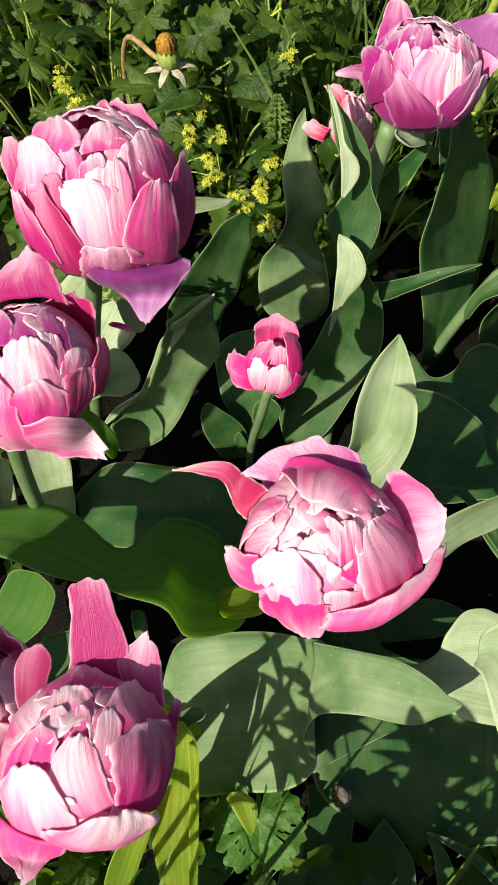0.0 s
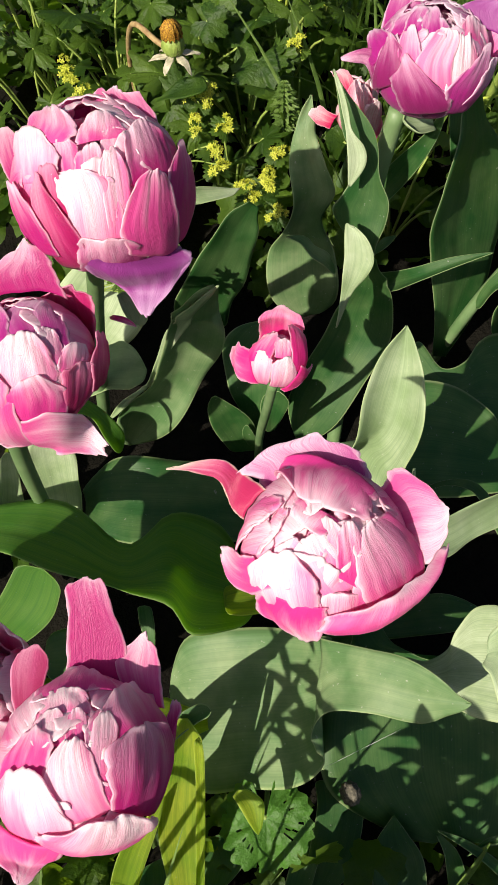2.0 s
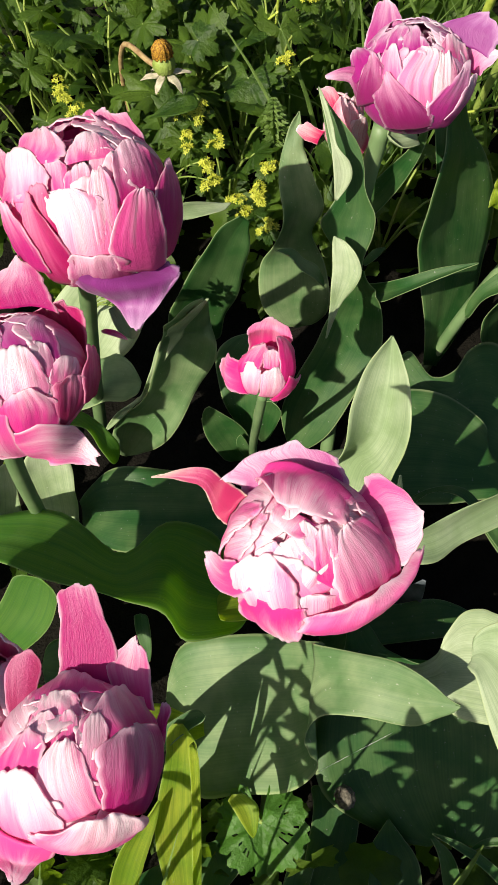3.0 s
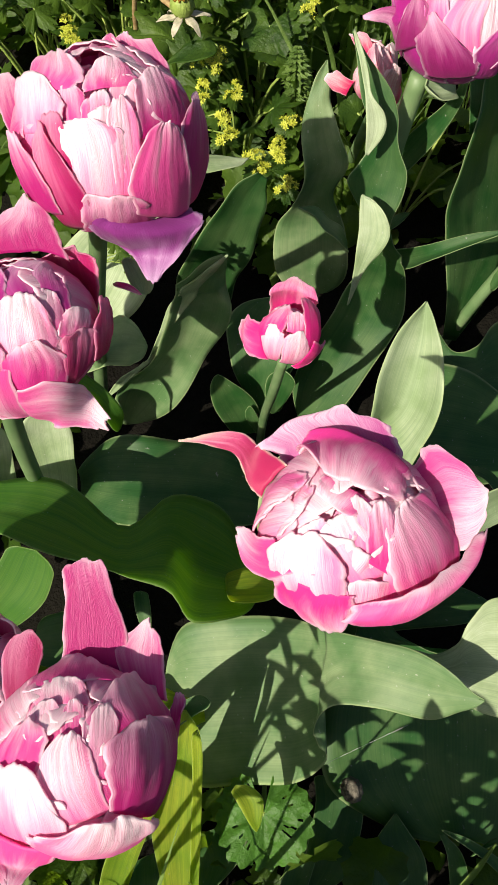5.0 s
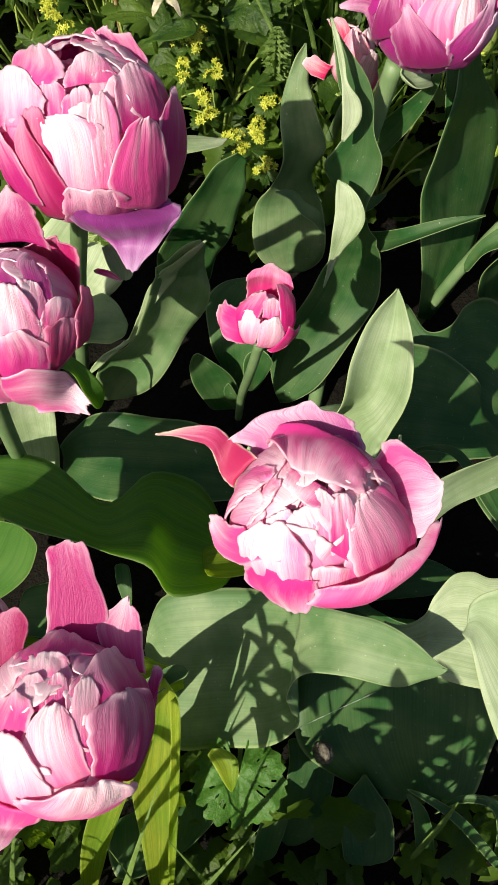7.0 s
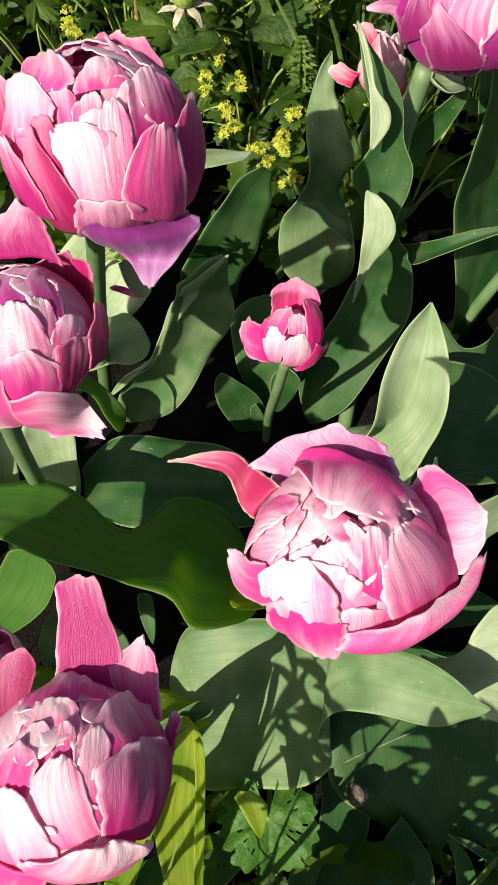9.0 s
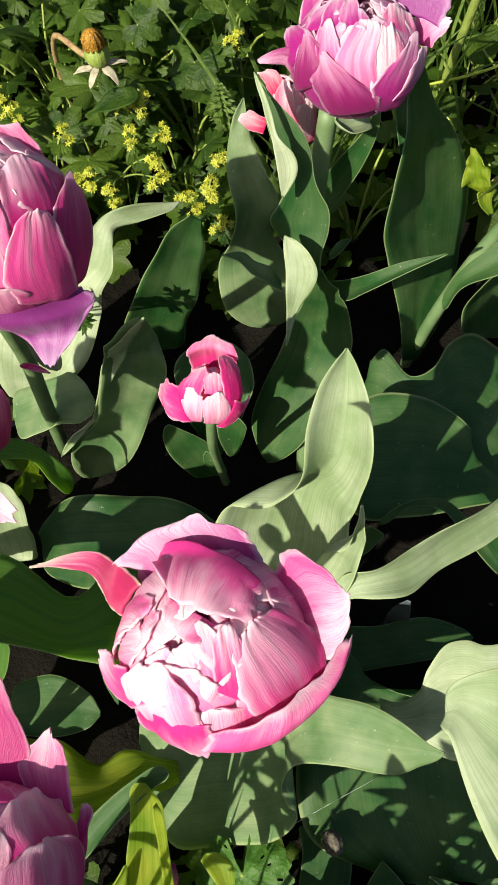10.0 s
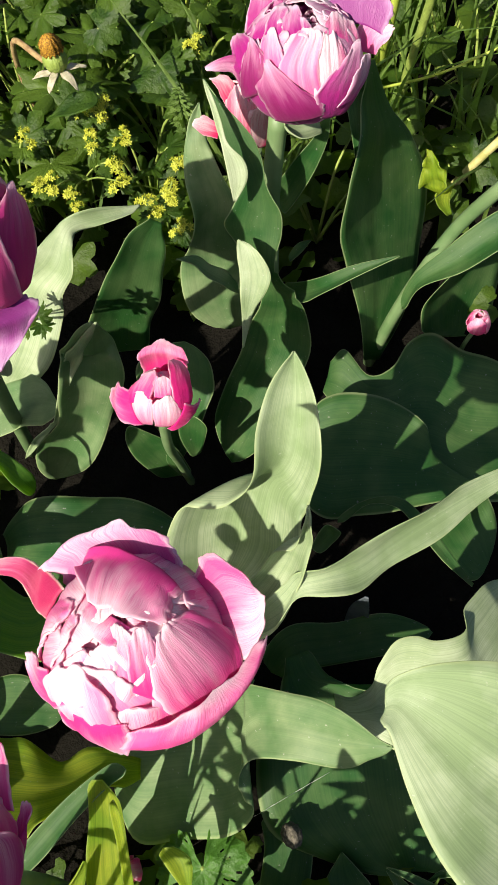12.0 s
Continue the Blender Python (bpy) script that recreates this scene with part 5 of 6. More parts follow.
shell_petal(flower_j, SHELL_J, [(-64, -8, 27.6, -33, 0.97, 0.97), (-64, -12, 34.5, -20, 0.99, 1.23), (-63, -30, 19.8, 9, 1.07, 1.36), (-69, -29, 3.6, 5, 1.47, 1.52)], VIOLET, seed=16, drop=0.5)
shell_petal(flower_j, SHELL_J, [(-45, 56, 8.8, -23, 0.92, 0.92), (0, 69, 10.0, -61, 0.95, 0.95), (12, 70, 5.0, -83, 0.97, 0.97)], BLUSH, seed=17)
shell_petal(flower_j, SHELL_J, [(-102, 57, 8.6, 11, 0.92, 0.92), (-122, 74, 8.6, 23, 0.95, 0.95), (-149, 79, 6.1, 45, 0.97, 0.97)], ROSE, seed=18)
blade(tulip_j, [(-0.0599, 0.2269, 0.262, 0.0023, 69, 0), (-0.0526, 0.2244, 0.263, 0.0032, 69, 0), (-0.0471, 0.2239, 0.258, 0.001, 69, 0)], material=HOT, cup=0.3, name="bract", rows=12, cols=7)
blade(tulip_j, [(-0.0538, 0.2389, 0.265, 0.0063, 0, 0), (-0.048, 0.2328, 0.26, 0.0118, 3, 0), (-0.0468, 0.2285, 0.25, 0.0059, -6, 0)], material=LEAF_LIT, cup=0.3, name="bract", rows=14, cols=9)

# ---- the small bright tulip ----

tulip_k = thing("tulip", (0.0048, 0.2485, 0.0), "small bright pink tulip on a short stem", "tulip", "tulips")
blade(tulip_k, [(-0.0014, 0.2521, 0.0300, 0.0043, -20, 0), (0.0038, 0.2628, 0.0500, 0.0186, -9, 0), (0.0060, 0.2760, 0.0725, 0.0425, -12, 7), (0.0087, 0.2918, 0.0875, 0.0561, -18, 5), (0.0137, 0.3034, 0.0975, 0.0477, -20, 6), (0.0173, 0.3124, 0.1025, 0.0272, -20, 11)], cup=0.12, ripple=0.001)
blade(tulip_k, [(-0.002, 0.2455, 0.02, 0.0236, 6, 0), (-0.013, 0.2539, 0.06, 0.0287, 11, 0), (-0.0226, 0.2604, 0.09, 0.0128, -4, 0)], cup=0.12)
blade(tulip_k, [(0.0068, 0.2419, 0.03, 0.0067, 20, 0), (-0.0003, 0.2465, 0.05, 0.009, 0, 0), (-0.0017, 0.2508, 0.06, 0.0041, -12, 0)], cup=0.1)
blade(tulip_k, [(0.0154, 0.2498, 0.05, 0.0065, 20, 0), (0.0176, 0.2548, 0.08, 0.0177, -7, 0), (0.0221, 0.2593, 0.1, 0.0197, -22, 0)], cup=0.15)
stalk(tulip_k, [(0.0047, 0.2463, 0.0000), (0.0085, 0.2350, 0.0800), (0.0145, 0.2190, 0.1600), (0.0195, 0.2160, 0.2080)], 0.003, 0.0028)
flower_k = bloom(tulip_k, (0.0218, 0.2255, 0.2089), 90, 4, 0.0135, 0.0254, 71, HOT, [(3, part_of(.84, .04), .92, 1.0, 1.5), (3, part_of(.95, .04), .72, 1.02, 1.4), (3, part_of(.96, .04), .45, 1.02, 1.3)], extras=[(20, CUP, 1.7, 1.0, 2.0, 1.03, .70), (150, CUP, 1.7, 1.0, 2.0, 1.03, .70), (270, CUP, 1.7, 1.0, 2.0, 1.03, .70)])
SHELL_K = ((0.0218, 0.2255, 0.2235), 0.0169, 0.0169)
shell_petal(flower_k, SHELL_K, [(87, -47, 40.3, -170, 0.97, 0.97), (81, 23, 40.7, -165, 1.16, 1.13), (82, 23, 13.8, -166, 1.53, 1.52)], HOT, seed=1)
shell_petal(flower_k, SHELL_K, [(-143, 17, 32.7, 129, 1.08, 0.99), (-166, 10, 24.4, 157, 1.41, 1.24), (179, 16, 12.2, 161, 1.57, 1.31)], HOT, seed=2)
shell_petal(flower_k, SHELL_K, [(-62, 3, 31.9, 45, 1.08, 1.00), (-44, -20, 27.4, 7, 1.16, 1.11), (-20, -16, 16.8, 16, 1.06, 1.15)], HOT, seed=3)
# the two front petals are paler: sunlight on them is put into the colour
shell_petal(flower_k, SHELL_K, [(-87, -19, 19.0, -10, 0.99, 1.03), (-74, 31, 24.5, -30, 0.99, 0.99), (-58, 57, 12.1, -35, 1.02, 1.02)], PALE, seed=4)
shell_petal(flower_k, SHELL_K, [(-120, -10, 11.6, -21, 1.11, 0.98), (-136, 29, 31.6, 41, 1.02, 0.99), (-148, 58, 16.9, 40, 1.01, 1.01)], PALE, seed=5)
shell_petal(flower_k, SHELL_K, [(-43, 12, 21.5, -28, 0.96, 0.96), (2, 43, 24.6, -77, 0.99, 0.99), (62, 25, 17.9, -132, 1.01, 1.03)], HOT, seed=6)
shell_petal(flower_k, SHELL_K, [(-143, 36, 33.1, 53, 1.09, 0.96), (130, 73, 23.2, 153, 1.00, 1.00)], HOT, seed=7)
shell_petal(flower_k, SHELL_K, [(-70, 54, 17.4, -29, 0.92, 0.92), (29, 79, 14.3, -114, 0.97, 0.97)], BLUSH, seed=8)

# ---- flower half hidden behind the near one, and small closed buds ----

tulip_m = thing("tulip", (-0.1779, 0.0509, 0.0), "pale pink double tulip close beside a larger one", "tulip", "tulips")
stalk(tulip_m, [(-0.1518, 0.0456, 0.0000), (-0.1384, 0.0455, 0.1000), (-0.1281, 0.0447, 0.1600), (-0.1215, 0.0449, 0.1900)], 0.0045, 0.004)
bloom(tulip_m, (-0.1217, 0.0461, 0.1900), 90, 4, 0.032, 0.046, 83, ROSE, INNER, extras=[(60, OPEN, 1.4, 1.0, 1.8, 1.0, 1.05), (10, CUP, 1.7, 1.0, 2.0, 1.0, .95), (300, OPEN, 1.6, 1.0, 2.0, 1.0, .85), (200, CUP, 1.7, 1.0, 2.0, 1.0, .9)])

bud_a = thing("tulip", (0.2211, 0.3316, 0.0), "tiny closed pink tulip bud on a thin stem", "tulip", "tulips")
stalk(bud_a, [(0.2101, 0.3205, 0.0000), (0.2138, 0.3260, 0.0300), (0.2184, 0.3275, 0.0520)], 0.002, 0.0016)
bloom(bud_a, (0.2201, 0.3283, 0.0520), 90, 10, 0.0085, 0.017, 5, HOT, [(3, BALL, 1.0, 1.0, 2.0), (3, BALL, .7, 1.0, 1.6)])

bud_b = thing("tulip", (-0.0439, -0.0212, 0.0), "tiny closed pink tulip bud on a thin stem", "tulip", "tulips")
stalk(bud_b, [(-0.0365, -0.0313, 0.0000), (-0.0362, -0.0225, 0.0150), (-0.0359, -0.0145, 0.0300)], 0.002, 0.0016)
bloom(bud_b, (-0.0366, -0.0138, 0.0300), 90, 10, 0.009, 0.018, 6, HOT, [(3, BALL, 1.0, 1.0, 2.0), (3, BALL, .7, 1.0, 1.6)])


def front_leaf(plant, bearing, out_by, tall, wide):
    c, s = math.cos(radians(bearing)), math.sin(radians(bearing))
    x, y = plant.location.x, plant.location.y
    blade(plant, [(x + c * out_by * f ** 1.6, y + s * out_by * f ** 1.6, tall * h, wide * w, bearing + 90, 0) for f, h, w in ((0.05, 0, 0.4), (0.2, 0.25, 0.8), (0.45, 0.55, 1), (0.75, 0.85, 0.7), (1, 1, 0.03))], cup=0.15, ripple=0.003)


# ---- unseen leafy plants added at the front edge of the bed to cast shade ----

shade_tulip_n = thing("tulip", (-0.0495, -0.1893, 0.0), "unseen tulip plant in leaf, added at the front to cast shade", "tulip", "tulips")
for b, d, h, w in [(10, 0.05, 0.24, 0.045), (75, 0.03, 0.27, 0.04), (130, 0.05, 0.22, 0.05), (215, 0.05, 0.24, 0.05), (300, 0.06, 0.21, 0.045)]:
    front_leaf(shade_tulip_n, b, d, h, w)

shade_tulip_p = thing("tulip", (0.0485, -0.1735, 0.0), "unseen tulip plant in leaf, added at the front to cast shade", "tulip", "tulips")
for b, d, h, w in [(60, 0.035, 0.20, 0.04), (150, 0.05, 0.23, 0.045), (250, 0.06, 0.20, 0.045)]:
    front_leaf(shade_tulip_p, b, d, h, w)

shade_tulip_q = thing("tulip", (0.0150, -0.1000, 0.0), "unseen tulip plant in leaf, added at the front to cast shade", "tulip", "tulips")
for b, d, h, w in [(95, 0.035, 0.19, 0.05), (40, 0.04, 0.17, 0.045), (160, 0.05, 0.22, 0.05), (230, 0.05, 0.27, 0.05), (320, 0.05, 0.20, 0.045)]:
    front_leaf(shade_tulip_q, b, d, h, w)

# ---- unseen tulips added beside and in front of the bed to cast shade ----
for x, y, tall, seed in [(-0.162, 0.032, 0.28, 91), (-0.205, 0.15, 0.27, 92), (-0.25, 0.30, 0.25, 96)]:
    more = thing("tulip", (x, y, 0.0), "unseen double pink tulip on an upright stem, added to cast shade", "tulip", "tulips")
    stalk(more, [(x, y, -0.004), (x + 0.006, y + 0.004, tall * 0.5), (x, y, tall)], 0.0048, 0.0042)
    bloom(more, (x, y, tall), 60, 6, 0.036, 0.052, seed, PINK, INNER[:4])
    for b, d, h, w in [(20 + seed, 0.05, 0.12, 0.045), (150 + seed, 0.06, 0.13, 0.05), (260 + seed, 0.05, 0.11, 0.045)]:
        front_leaf(more, b, d, h, w)


# ---- unseen tall leafy weeds added beside and in front of the bed for shade ----
def shade_weed(x, y, low, high, count, spread, size, seed):
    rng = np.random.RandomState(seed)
    plant = thing("shade_weed", (x, y, 0.0), "unseen tall green weed with many narrow leaves, added to cast shade", "weed", "tall weeds")
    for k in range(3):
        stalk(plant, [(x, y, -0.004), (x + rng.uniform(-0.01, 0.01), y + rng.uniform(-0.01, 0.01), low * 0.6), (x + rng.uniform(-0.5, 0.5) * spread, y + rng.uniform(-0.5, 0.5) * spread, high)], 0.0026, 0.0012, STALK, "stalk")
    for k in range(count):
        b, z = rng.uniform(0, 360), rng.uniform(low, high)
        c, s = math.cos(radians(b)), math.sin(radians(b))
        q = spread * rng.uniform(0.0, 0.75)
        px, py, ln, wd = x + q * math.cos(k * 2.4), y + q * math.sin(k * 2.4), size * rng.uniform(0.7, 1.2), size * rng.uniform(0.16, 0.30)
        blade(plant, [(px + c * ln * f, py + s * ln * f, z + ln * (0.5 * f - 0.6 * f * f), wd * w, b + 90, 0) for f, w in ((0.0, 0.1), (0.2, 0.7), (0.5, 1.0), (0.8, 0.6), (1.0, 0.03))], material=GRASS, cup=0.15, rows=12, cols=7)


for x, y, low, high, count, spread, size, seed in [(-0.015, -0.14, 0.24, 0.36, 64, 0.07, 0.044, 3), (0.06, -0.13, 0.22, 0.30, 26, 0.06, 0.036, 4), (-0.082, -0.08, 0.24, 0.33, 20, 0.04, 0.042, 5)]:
    shade_weed(x, y, low, high, count, spread, size, seed)


# ---- strap-like blades at the front corner of the bed ----

blades = thing("grass_tuft", (0.1593, -0.0633, 0.0), "broad folded grass blades at the bed edge", "grass")
blade(blades, [(0.1868, -0.063, 0.02, 0.007, 1, 0), (0.1558, -0.0333, 0.05, 0.0068, 28, 0), (0.1353, -0.0198, 0.06, 0.0053, 36, 0), (0.1193, -0.0129, 0.06, 0.0022, 36, 0)], cup=0.25, name="blade")
blade(blades, [(0.1411, -0.0635, 0, 0.0109, 1, 0), (0.1342, -0.0413, 0.03, 0.0118, 9, 0), (0.1286, -0.0257, 0.045, 0.0085, 11, 0), (0.1211, -0.0161, 0.05, 0.0025, 11, 0)], cup=0.2, name="blade")
blade(blades, [(0.1884, -0.0628, 0, 0.0073, 1, 0), (0.1786, -0.0337, 0.05, 0.0064, 15, 0), (0.1693, -0.0187, 0.065, 0.0061, 49, 0), (0.1511, -0.0179, 0.06, 0.0051, 66, 0), (0.1376, -0.0274, 0.05, 0.0031, 66, 0)], cup=0.2, name="blade")
blade(blades, [(0.1273, -0.058, 0.02, 0.0035, -29, 0), (0.1391, -0.036, 0.05, 0.0037, -29, 0), (0.1479, -0.0182, 0.07, 0.0009, -29, 0)], material=GRASS, cup=0.2, name="blade")


# ---- weeds, grass and small things of the bed ----
def lobed_grid(rng, radius, lobes=7, deep=0.35, teeth=0.07, sweep=300.0, fold=0.25, rings=4, around=56):
    """A round, lobed and toothed leaf in its own plane: x along the midrib from the stalk's end, y across."""
    th = np.radians(np.linspace(-sweep / 2, sweep / 2, around))
    lob = np.abs(np.cos(th * lobes * 180 / sweep)) ** 0.85
    rim = radius * (1 - deep + deep * lob) * (1 + 1.5 * teeth * np.sin(th * 23 + 0.6 * np.sin(th * 5)) * rng.uniform(0.6, 1.1, around)) * (0.72 + 0.28 * np.cos(th / 2))
    verts, n = [(0.0, 0.0, 0.0)], around
    ph = rng.uniform(0, 6.28, 2)
    for k in range(1, rings + 1):
        f = k / rings
        for a, r in zip(th, rim):
            q = r * f
            z = fold * q * abs(math.sin(a * lobes * 90 / sweep)) * 0.5 + 0.12 * radius * f * f * math.sin(3 * a + ph[0]) - 0.15 * radius * f * f
            verts.append((q * math.cos(a), q * math.sin(a), z))
    faces = [(0, 1 + j, 2 + j) for j in range(n - 1)]
    for k in range(rings - 1):
        o = 1 + k * n
        faces += [(o + j, o + n + j, o + n + j + 1, o + j + 1) for j in range(n - 1)]
    return np.array(verts), faces


def turned(verts, place, bearing, rise, roll=0.0):
    """Lays points, given along x, to a bearing (degrees from +x) with their far end raised by some degrees."""
    m = Euler((radians(roll), -radians(rise), radians(bearing))).to_matrix()
    return np.asarray(verts) @ np.array(m).T + np.asarray(place)


def doubled(verts, faces, thick=0.0005):
    """Gives a thin sheet a second face a little below the first."""
    n = len(verts)
    low = np.asarray(verts) - (0, 0, thick)
    return np.vstack([verts, low]), [tuple(f) for f in faces] + [tuple(i + n for i in f[::-1]) for f in faces]


def weed_plant(place, seed, count, spread, size, tall, name, label, category, lobes=7, deep=0.35, teeth=0.07, mat=None):
    rng = np.random.RandomState(seed)
    plant = thing(name, (place[0], place[1], 0.0), label, category, "weeds behind the tulips")
    for i in range(count):
        b = 360 / count * i + rng.uniform(-35, 35)
        d = spread * rng.uniform(0.35, 1.0)
        h = tall * rng.uniform(0.55, 1.1)
        top = np.array([place[0] + d * math.cos(radians(b)), place[1] + d * math.sin(radians(b)), h])
        mid = (np.array([place[0], place[1], 0.0]) + top) / 2 + (0, 0, h * 0.22)
        stalk(plant, [(place[0], place[1], -0.004), mid, top], 0.0013, 0.0009, STALK, "stalk", sides=6, rows=9)
        r = size * rng.uniform(0.65, 1.15)
        v, f = lobed_grid(rng, r, lobes, deep, teeth)
        v = turned(v, (0, 0, 0), b + rng.uniform(-50, 50), rng.uniform(-42, 38), rng.uniform(-38, 38)) + top
        v, f = doubled(v, f)
        mesh_part("leaf", v, f, mat or WEED, plant)
    return plant


def floret_cluster(plant, rng, centre, size, count):
    """A tight head of tiny lime-yellow stars."""
    verts, faces = [], []
    for _ in range(count):
        d = rng.normal(size=3)
        d = d / np.linalg.norm(d) * size * rng.uniform(0.5, 1.0)
        d[2] = abs(d[2]) * 0.7
        c = np.asarray(centre) + d
        nrm = d + np.array([0, 0, size * 0.8])
        q = Vector(nrm).to_track_quat("Z", "Y").to_matrix()
        r = rng.uniform(0.0018, 0.0028)
        for k in range(5):
            a = 2 * math.pi * k / 5 + rng.uniform(-0.1, 0.1)
            pts = [(0, 0, 0), (r * 0.55 * math.cos(a - 0.4), r * 0.55 * math.sin(a - 0.4), r * 0.15), (r * math.cos(a), r * math.sin(a), r * 0.3), (r * 0.55 * math.cos(a + 0.4), r * 0.55 * math.sin(a + 0.4), r * 0.15)]
            o = len(verts)
            verts += [tuple(c + np.array(q @ Vector(p))) for p in pts]
            faces.append((o, o + 1, o + 2, o + 3))
    v, f = doubled(np.array(verts), faces, 0.0003)
    tagged(mesh_part("bloom", v, f, YELLOW, plant, smooth=False), kind="stuff")


def mantle_spray(foot, heads, seed):
    rng = np.random.RandomState(seed)
    plant = thing("lady_mantle", (foot[0], foot[1], 0.0), "lady's mantle spray with tiny lime-yellow flowers", "weed", "lime flower sprays")
    hub = np.mean(np.array(heads), 0) * 0.6 + np.array([foot[0], foot[1], 0.03]) * 0.4
    stalk(plant, [(foot[0], foot[1], -0.004), ((foot[0] + hub[0]) / 2, (foot[1] + hub[1]) / 2, hub[2] * 0.62), tuple(hub)], 0.0013, 0.001, STALK, sides=6, rows=10)
    for h in heads:
        stalk(plant, [tuple(hub), tuple((np.array(hub) + h) / 2 + (0, 0, 0.004)), h], 0.0009, 0.0006, STALK, "branch", sides=5, rows=7)
        for _ in range(3):
            floret_cluster(plant, rng, np.array(h) + rng.uniform(-0.006, 0.006, 3), 0.0050, 10)
        v, f = lobed_grid(rng, rng.uniform(0.008, 0.013), 5, 0.3, 0.1)
        v, f = doubled(turned(v, np.array(h) - (0, 0, 0.006), rng.uniform(0, 360), rng.uniform(-20, 20)), f)
        mesh_part("leaf", v, f, WEED, plant)


mantle_spray((-0.041, 0.541), [(-0.0286, 0.4806, 0.1400), (-0.0188, 0.4615, 0.1300), (-0.0387, 0.4580, 0.1300), (-0.0383, 0.4721, 0.1400)], 1)
mantle_spray((-0.080, 0.504), [(-0.0249, 0.4321, 0.1200), (-0.0311, 0.4493, 0.1200), (-0.0702, 0.4405, 0.1100), (-0.0576, 0.4311, 0.1100)], 2)
mantle_spray((-0.125, 0.497), [(-0.0846, 0.4434, 0.1100), (-0.1023, 0.4380, 0.1000), (-0.0949, 0.4732, 0.1200), (-0.1088, 0.4435, 0.1000)], 3)
mantle_spray((-0.007, 0.463), [(0.0085, 0.4066, 0.1200), (0.0198, 0.3902, 0.1200), (-0.0001, 0.4056, 0.1200), (0.0133, 0.4189, 0.1200), (0.0215, 0.4383, 0.1300)], 4)
mantle_spray((-0.161, 0.559), [(-0.1407, 0.5118, 0.1300), (-0.1279, 0.4876, 0.1300), (-0.1352, 0.4983, 0.1300)], 5)
mantle_spray((0.038, 0.676), [(0.0431, 0.5968, 0.1400), (0.0532, 0.5889, 0.1400), (0.0364, 0.5355, 0.1300)], 6)


def scatter_leaves(rng, count, x0, x1, y0, y1, z0, z1, r0, r1, keep):
    """Many lobed leaves in one mesh, for undergrowth that nobody could count."""
    verts, faces, o = [], [], 0
    made = 0
    while made < count:
        x, y = rng.uniform(x0, x1), rng.uniform(y0, y1)
        if not keep(x, y):
            continue
        made += 1
        v, f = lobed_grid(rng, rng.uniform(r0, r1), rng.choice([3, 5, 7]), rng.uniform(0.2, 0.5), rng.uniform(0.03, 0.1), rings=2, around=30)
        v = turned(v, (x, y, rng.uniform(z0, z1)), rng.uniform(0, 360), rng.uniform(-60, 60), rng.uniform(-50, 50))
        verts.append(v)
        faces += [tuple(i + o for i in g) for g in f]
        o += len(v)
    return np.vstack(verts), faces


def blades_mesh(rng, count, x0, x1, y0, y1, tall, keep, wide=0.0022):
    verts, faces, o, made = [], [], 0, 0
    while made < count:
        x, y = rng.uniform(x0, x1), rng.uniform(y0, y1)
        if not keep(x, y):
            continue
        made += 1
        b, ln, h = rng.uniform(0, 6.28), rng.uniform(0.1, 0.7), tall * rng.uniform(0.5, 1.15)
        w = wide * rng.uniform(0.6, 1.3)
        n = 6
        s = np.array([-math.sin(b), math.cos(b), 0])
        for i in range(n):
            f = i / (n - 1)
            c = np.array([x + math.cos(b) * ln * h * f * f, y + math.sin(b) * ln * h * f * f, h * (f - 0.25 * ln * f * f)])
            q = w * (1 - f ** 2.2) + 0.0001
            verts += [c - s * q, c + s * 0.0 - np.array([math.cos(b), math.sin(b), 0]) * q * 0.5, c + s * q]
        for i in range(n - 1):
            k = o + 3 * i
            faces += [(k, k + 1, k + 4, k + 3), (k + 1, k + 2, k + 5, k + 4)]
        o += 3 * n
    return np.array(verts), faces


rng = np.random.RandomState(7)
outside = lambda x, y: not (-0.14 < x < 0.24 and -0.03 < y < 0.40)
back = lambda x, y: outside(x, y) and (y > 0.40)
v, f = scatter_leaves(rng, 420, -0.42, 0.22, 0.40, 0.95, 0.002, 0.050, 0.014, 0.030, back)
tagged(mesh_part("undergrowth", v, f, WEED), "dense low green weeds behind the tulips", "weeds", kind="stuff")
v, f = scatter_leaves(rng, 420, -0.6, 0.6, -0.6, 1.0, 0.01, 0.06, 0.012, 0.026, lambda x, y: outside(x, y) and not (-0.42 < x < 0.22 and y > 0.40))
tagged(mesh_part("undergrowth", v, f, WEED), "low green weeds round the flower bed", "weeds", kind="stuff")
v, f = scatter_leaves(rng, 110, -0.16, 0.20, -0.13, 0.0, 0.004, 0.03, 0.010, 0.018, lambda x, y: True)
tagged(mesh_part("undergrowth", v, f, WEED), "small dark weeds along the front of the bed", "weeds", kind="stuff")
v, f = blades_mesh(rng, 900, 0.06, 0.62, 0.44, 1.1, 0.20, lambda x, y: back(x, y) and not (0.10 < x < 0.24 and y < 0.50))
tagged(mesh_part("grass", v, f, GRASS), "tall fresh grass behind the flower bed", "grass", kind="stuff")
v, f = blades_mesh(rng, 500, -0.6, 0.1, 0.46, 1.1, 0.13, back, 0.0015)
tagged(mesh_part("grass", v, f, GRASS), "thin grass among the weeds", "grass", kind="stuff")
# tall tufts out of view, added to throw streaks of shade on the leaves
v, f = blades_mesh(rng, 420, -0.35, 0.10, -0.36, -0.11, 0.24, outside, 0.003)
tagged(mesh_part("grass", v, f, GRASS), "unseen grass tufts along the front of the bed, added to cast shade", "grass", kind="stuff")

v, f = blades_mesh(rng, 5200, -1.9, 1.9, -1.7, 2.2, 0.07, lambda x, y: max(abs(x), abs(y - 0.25)) > 0.72, 0.0035)
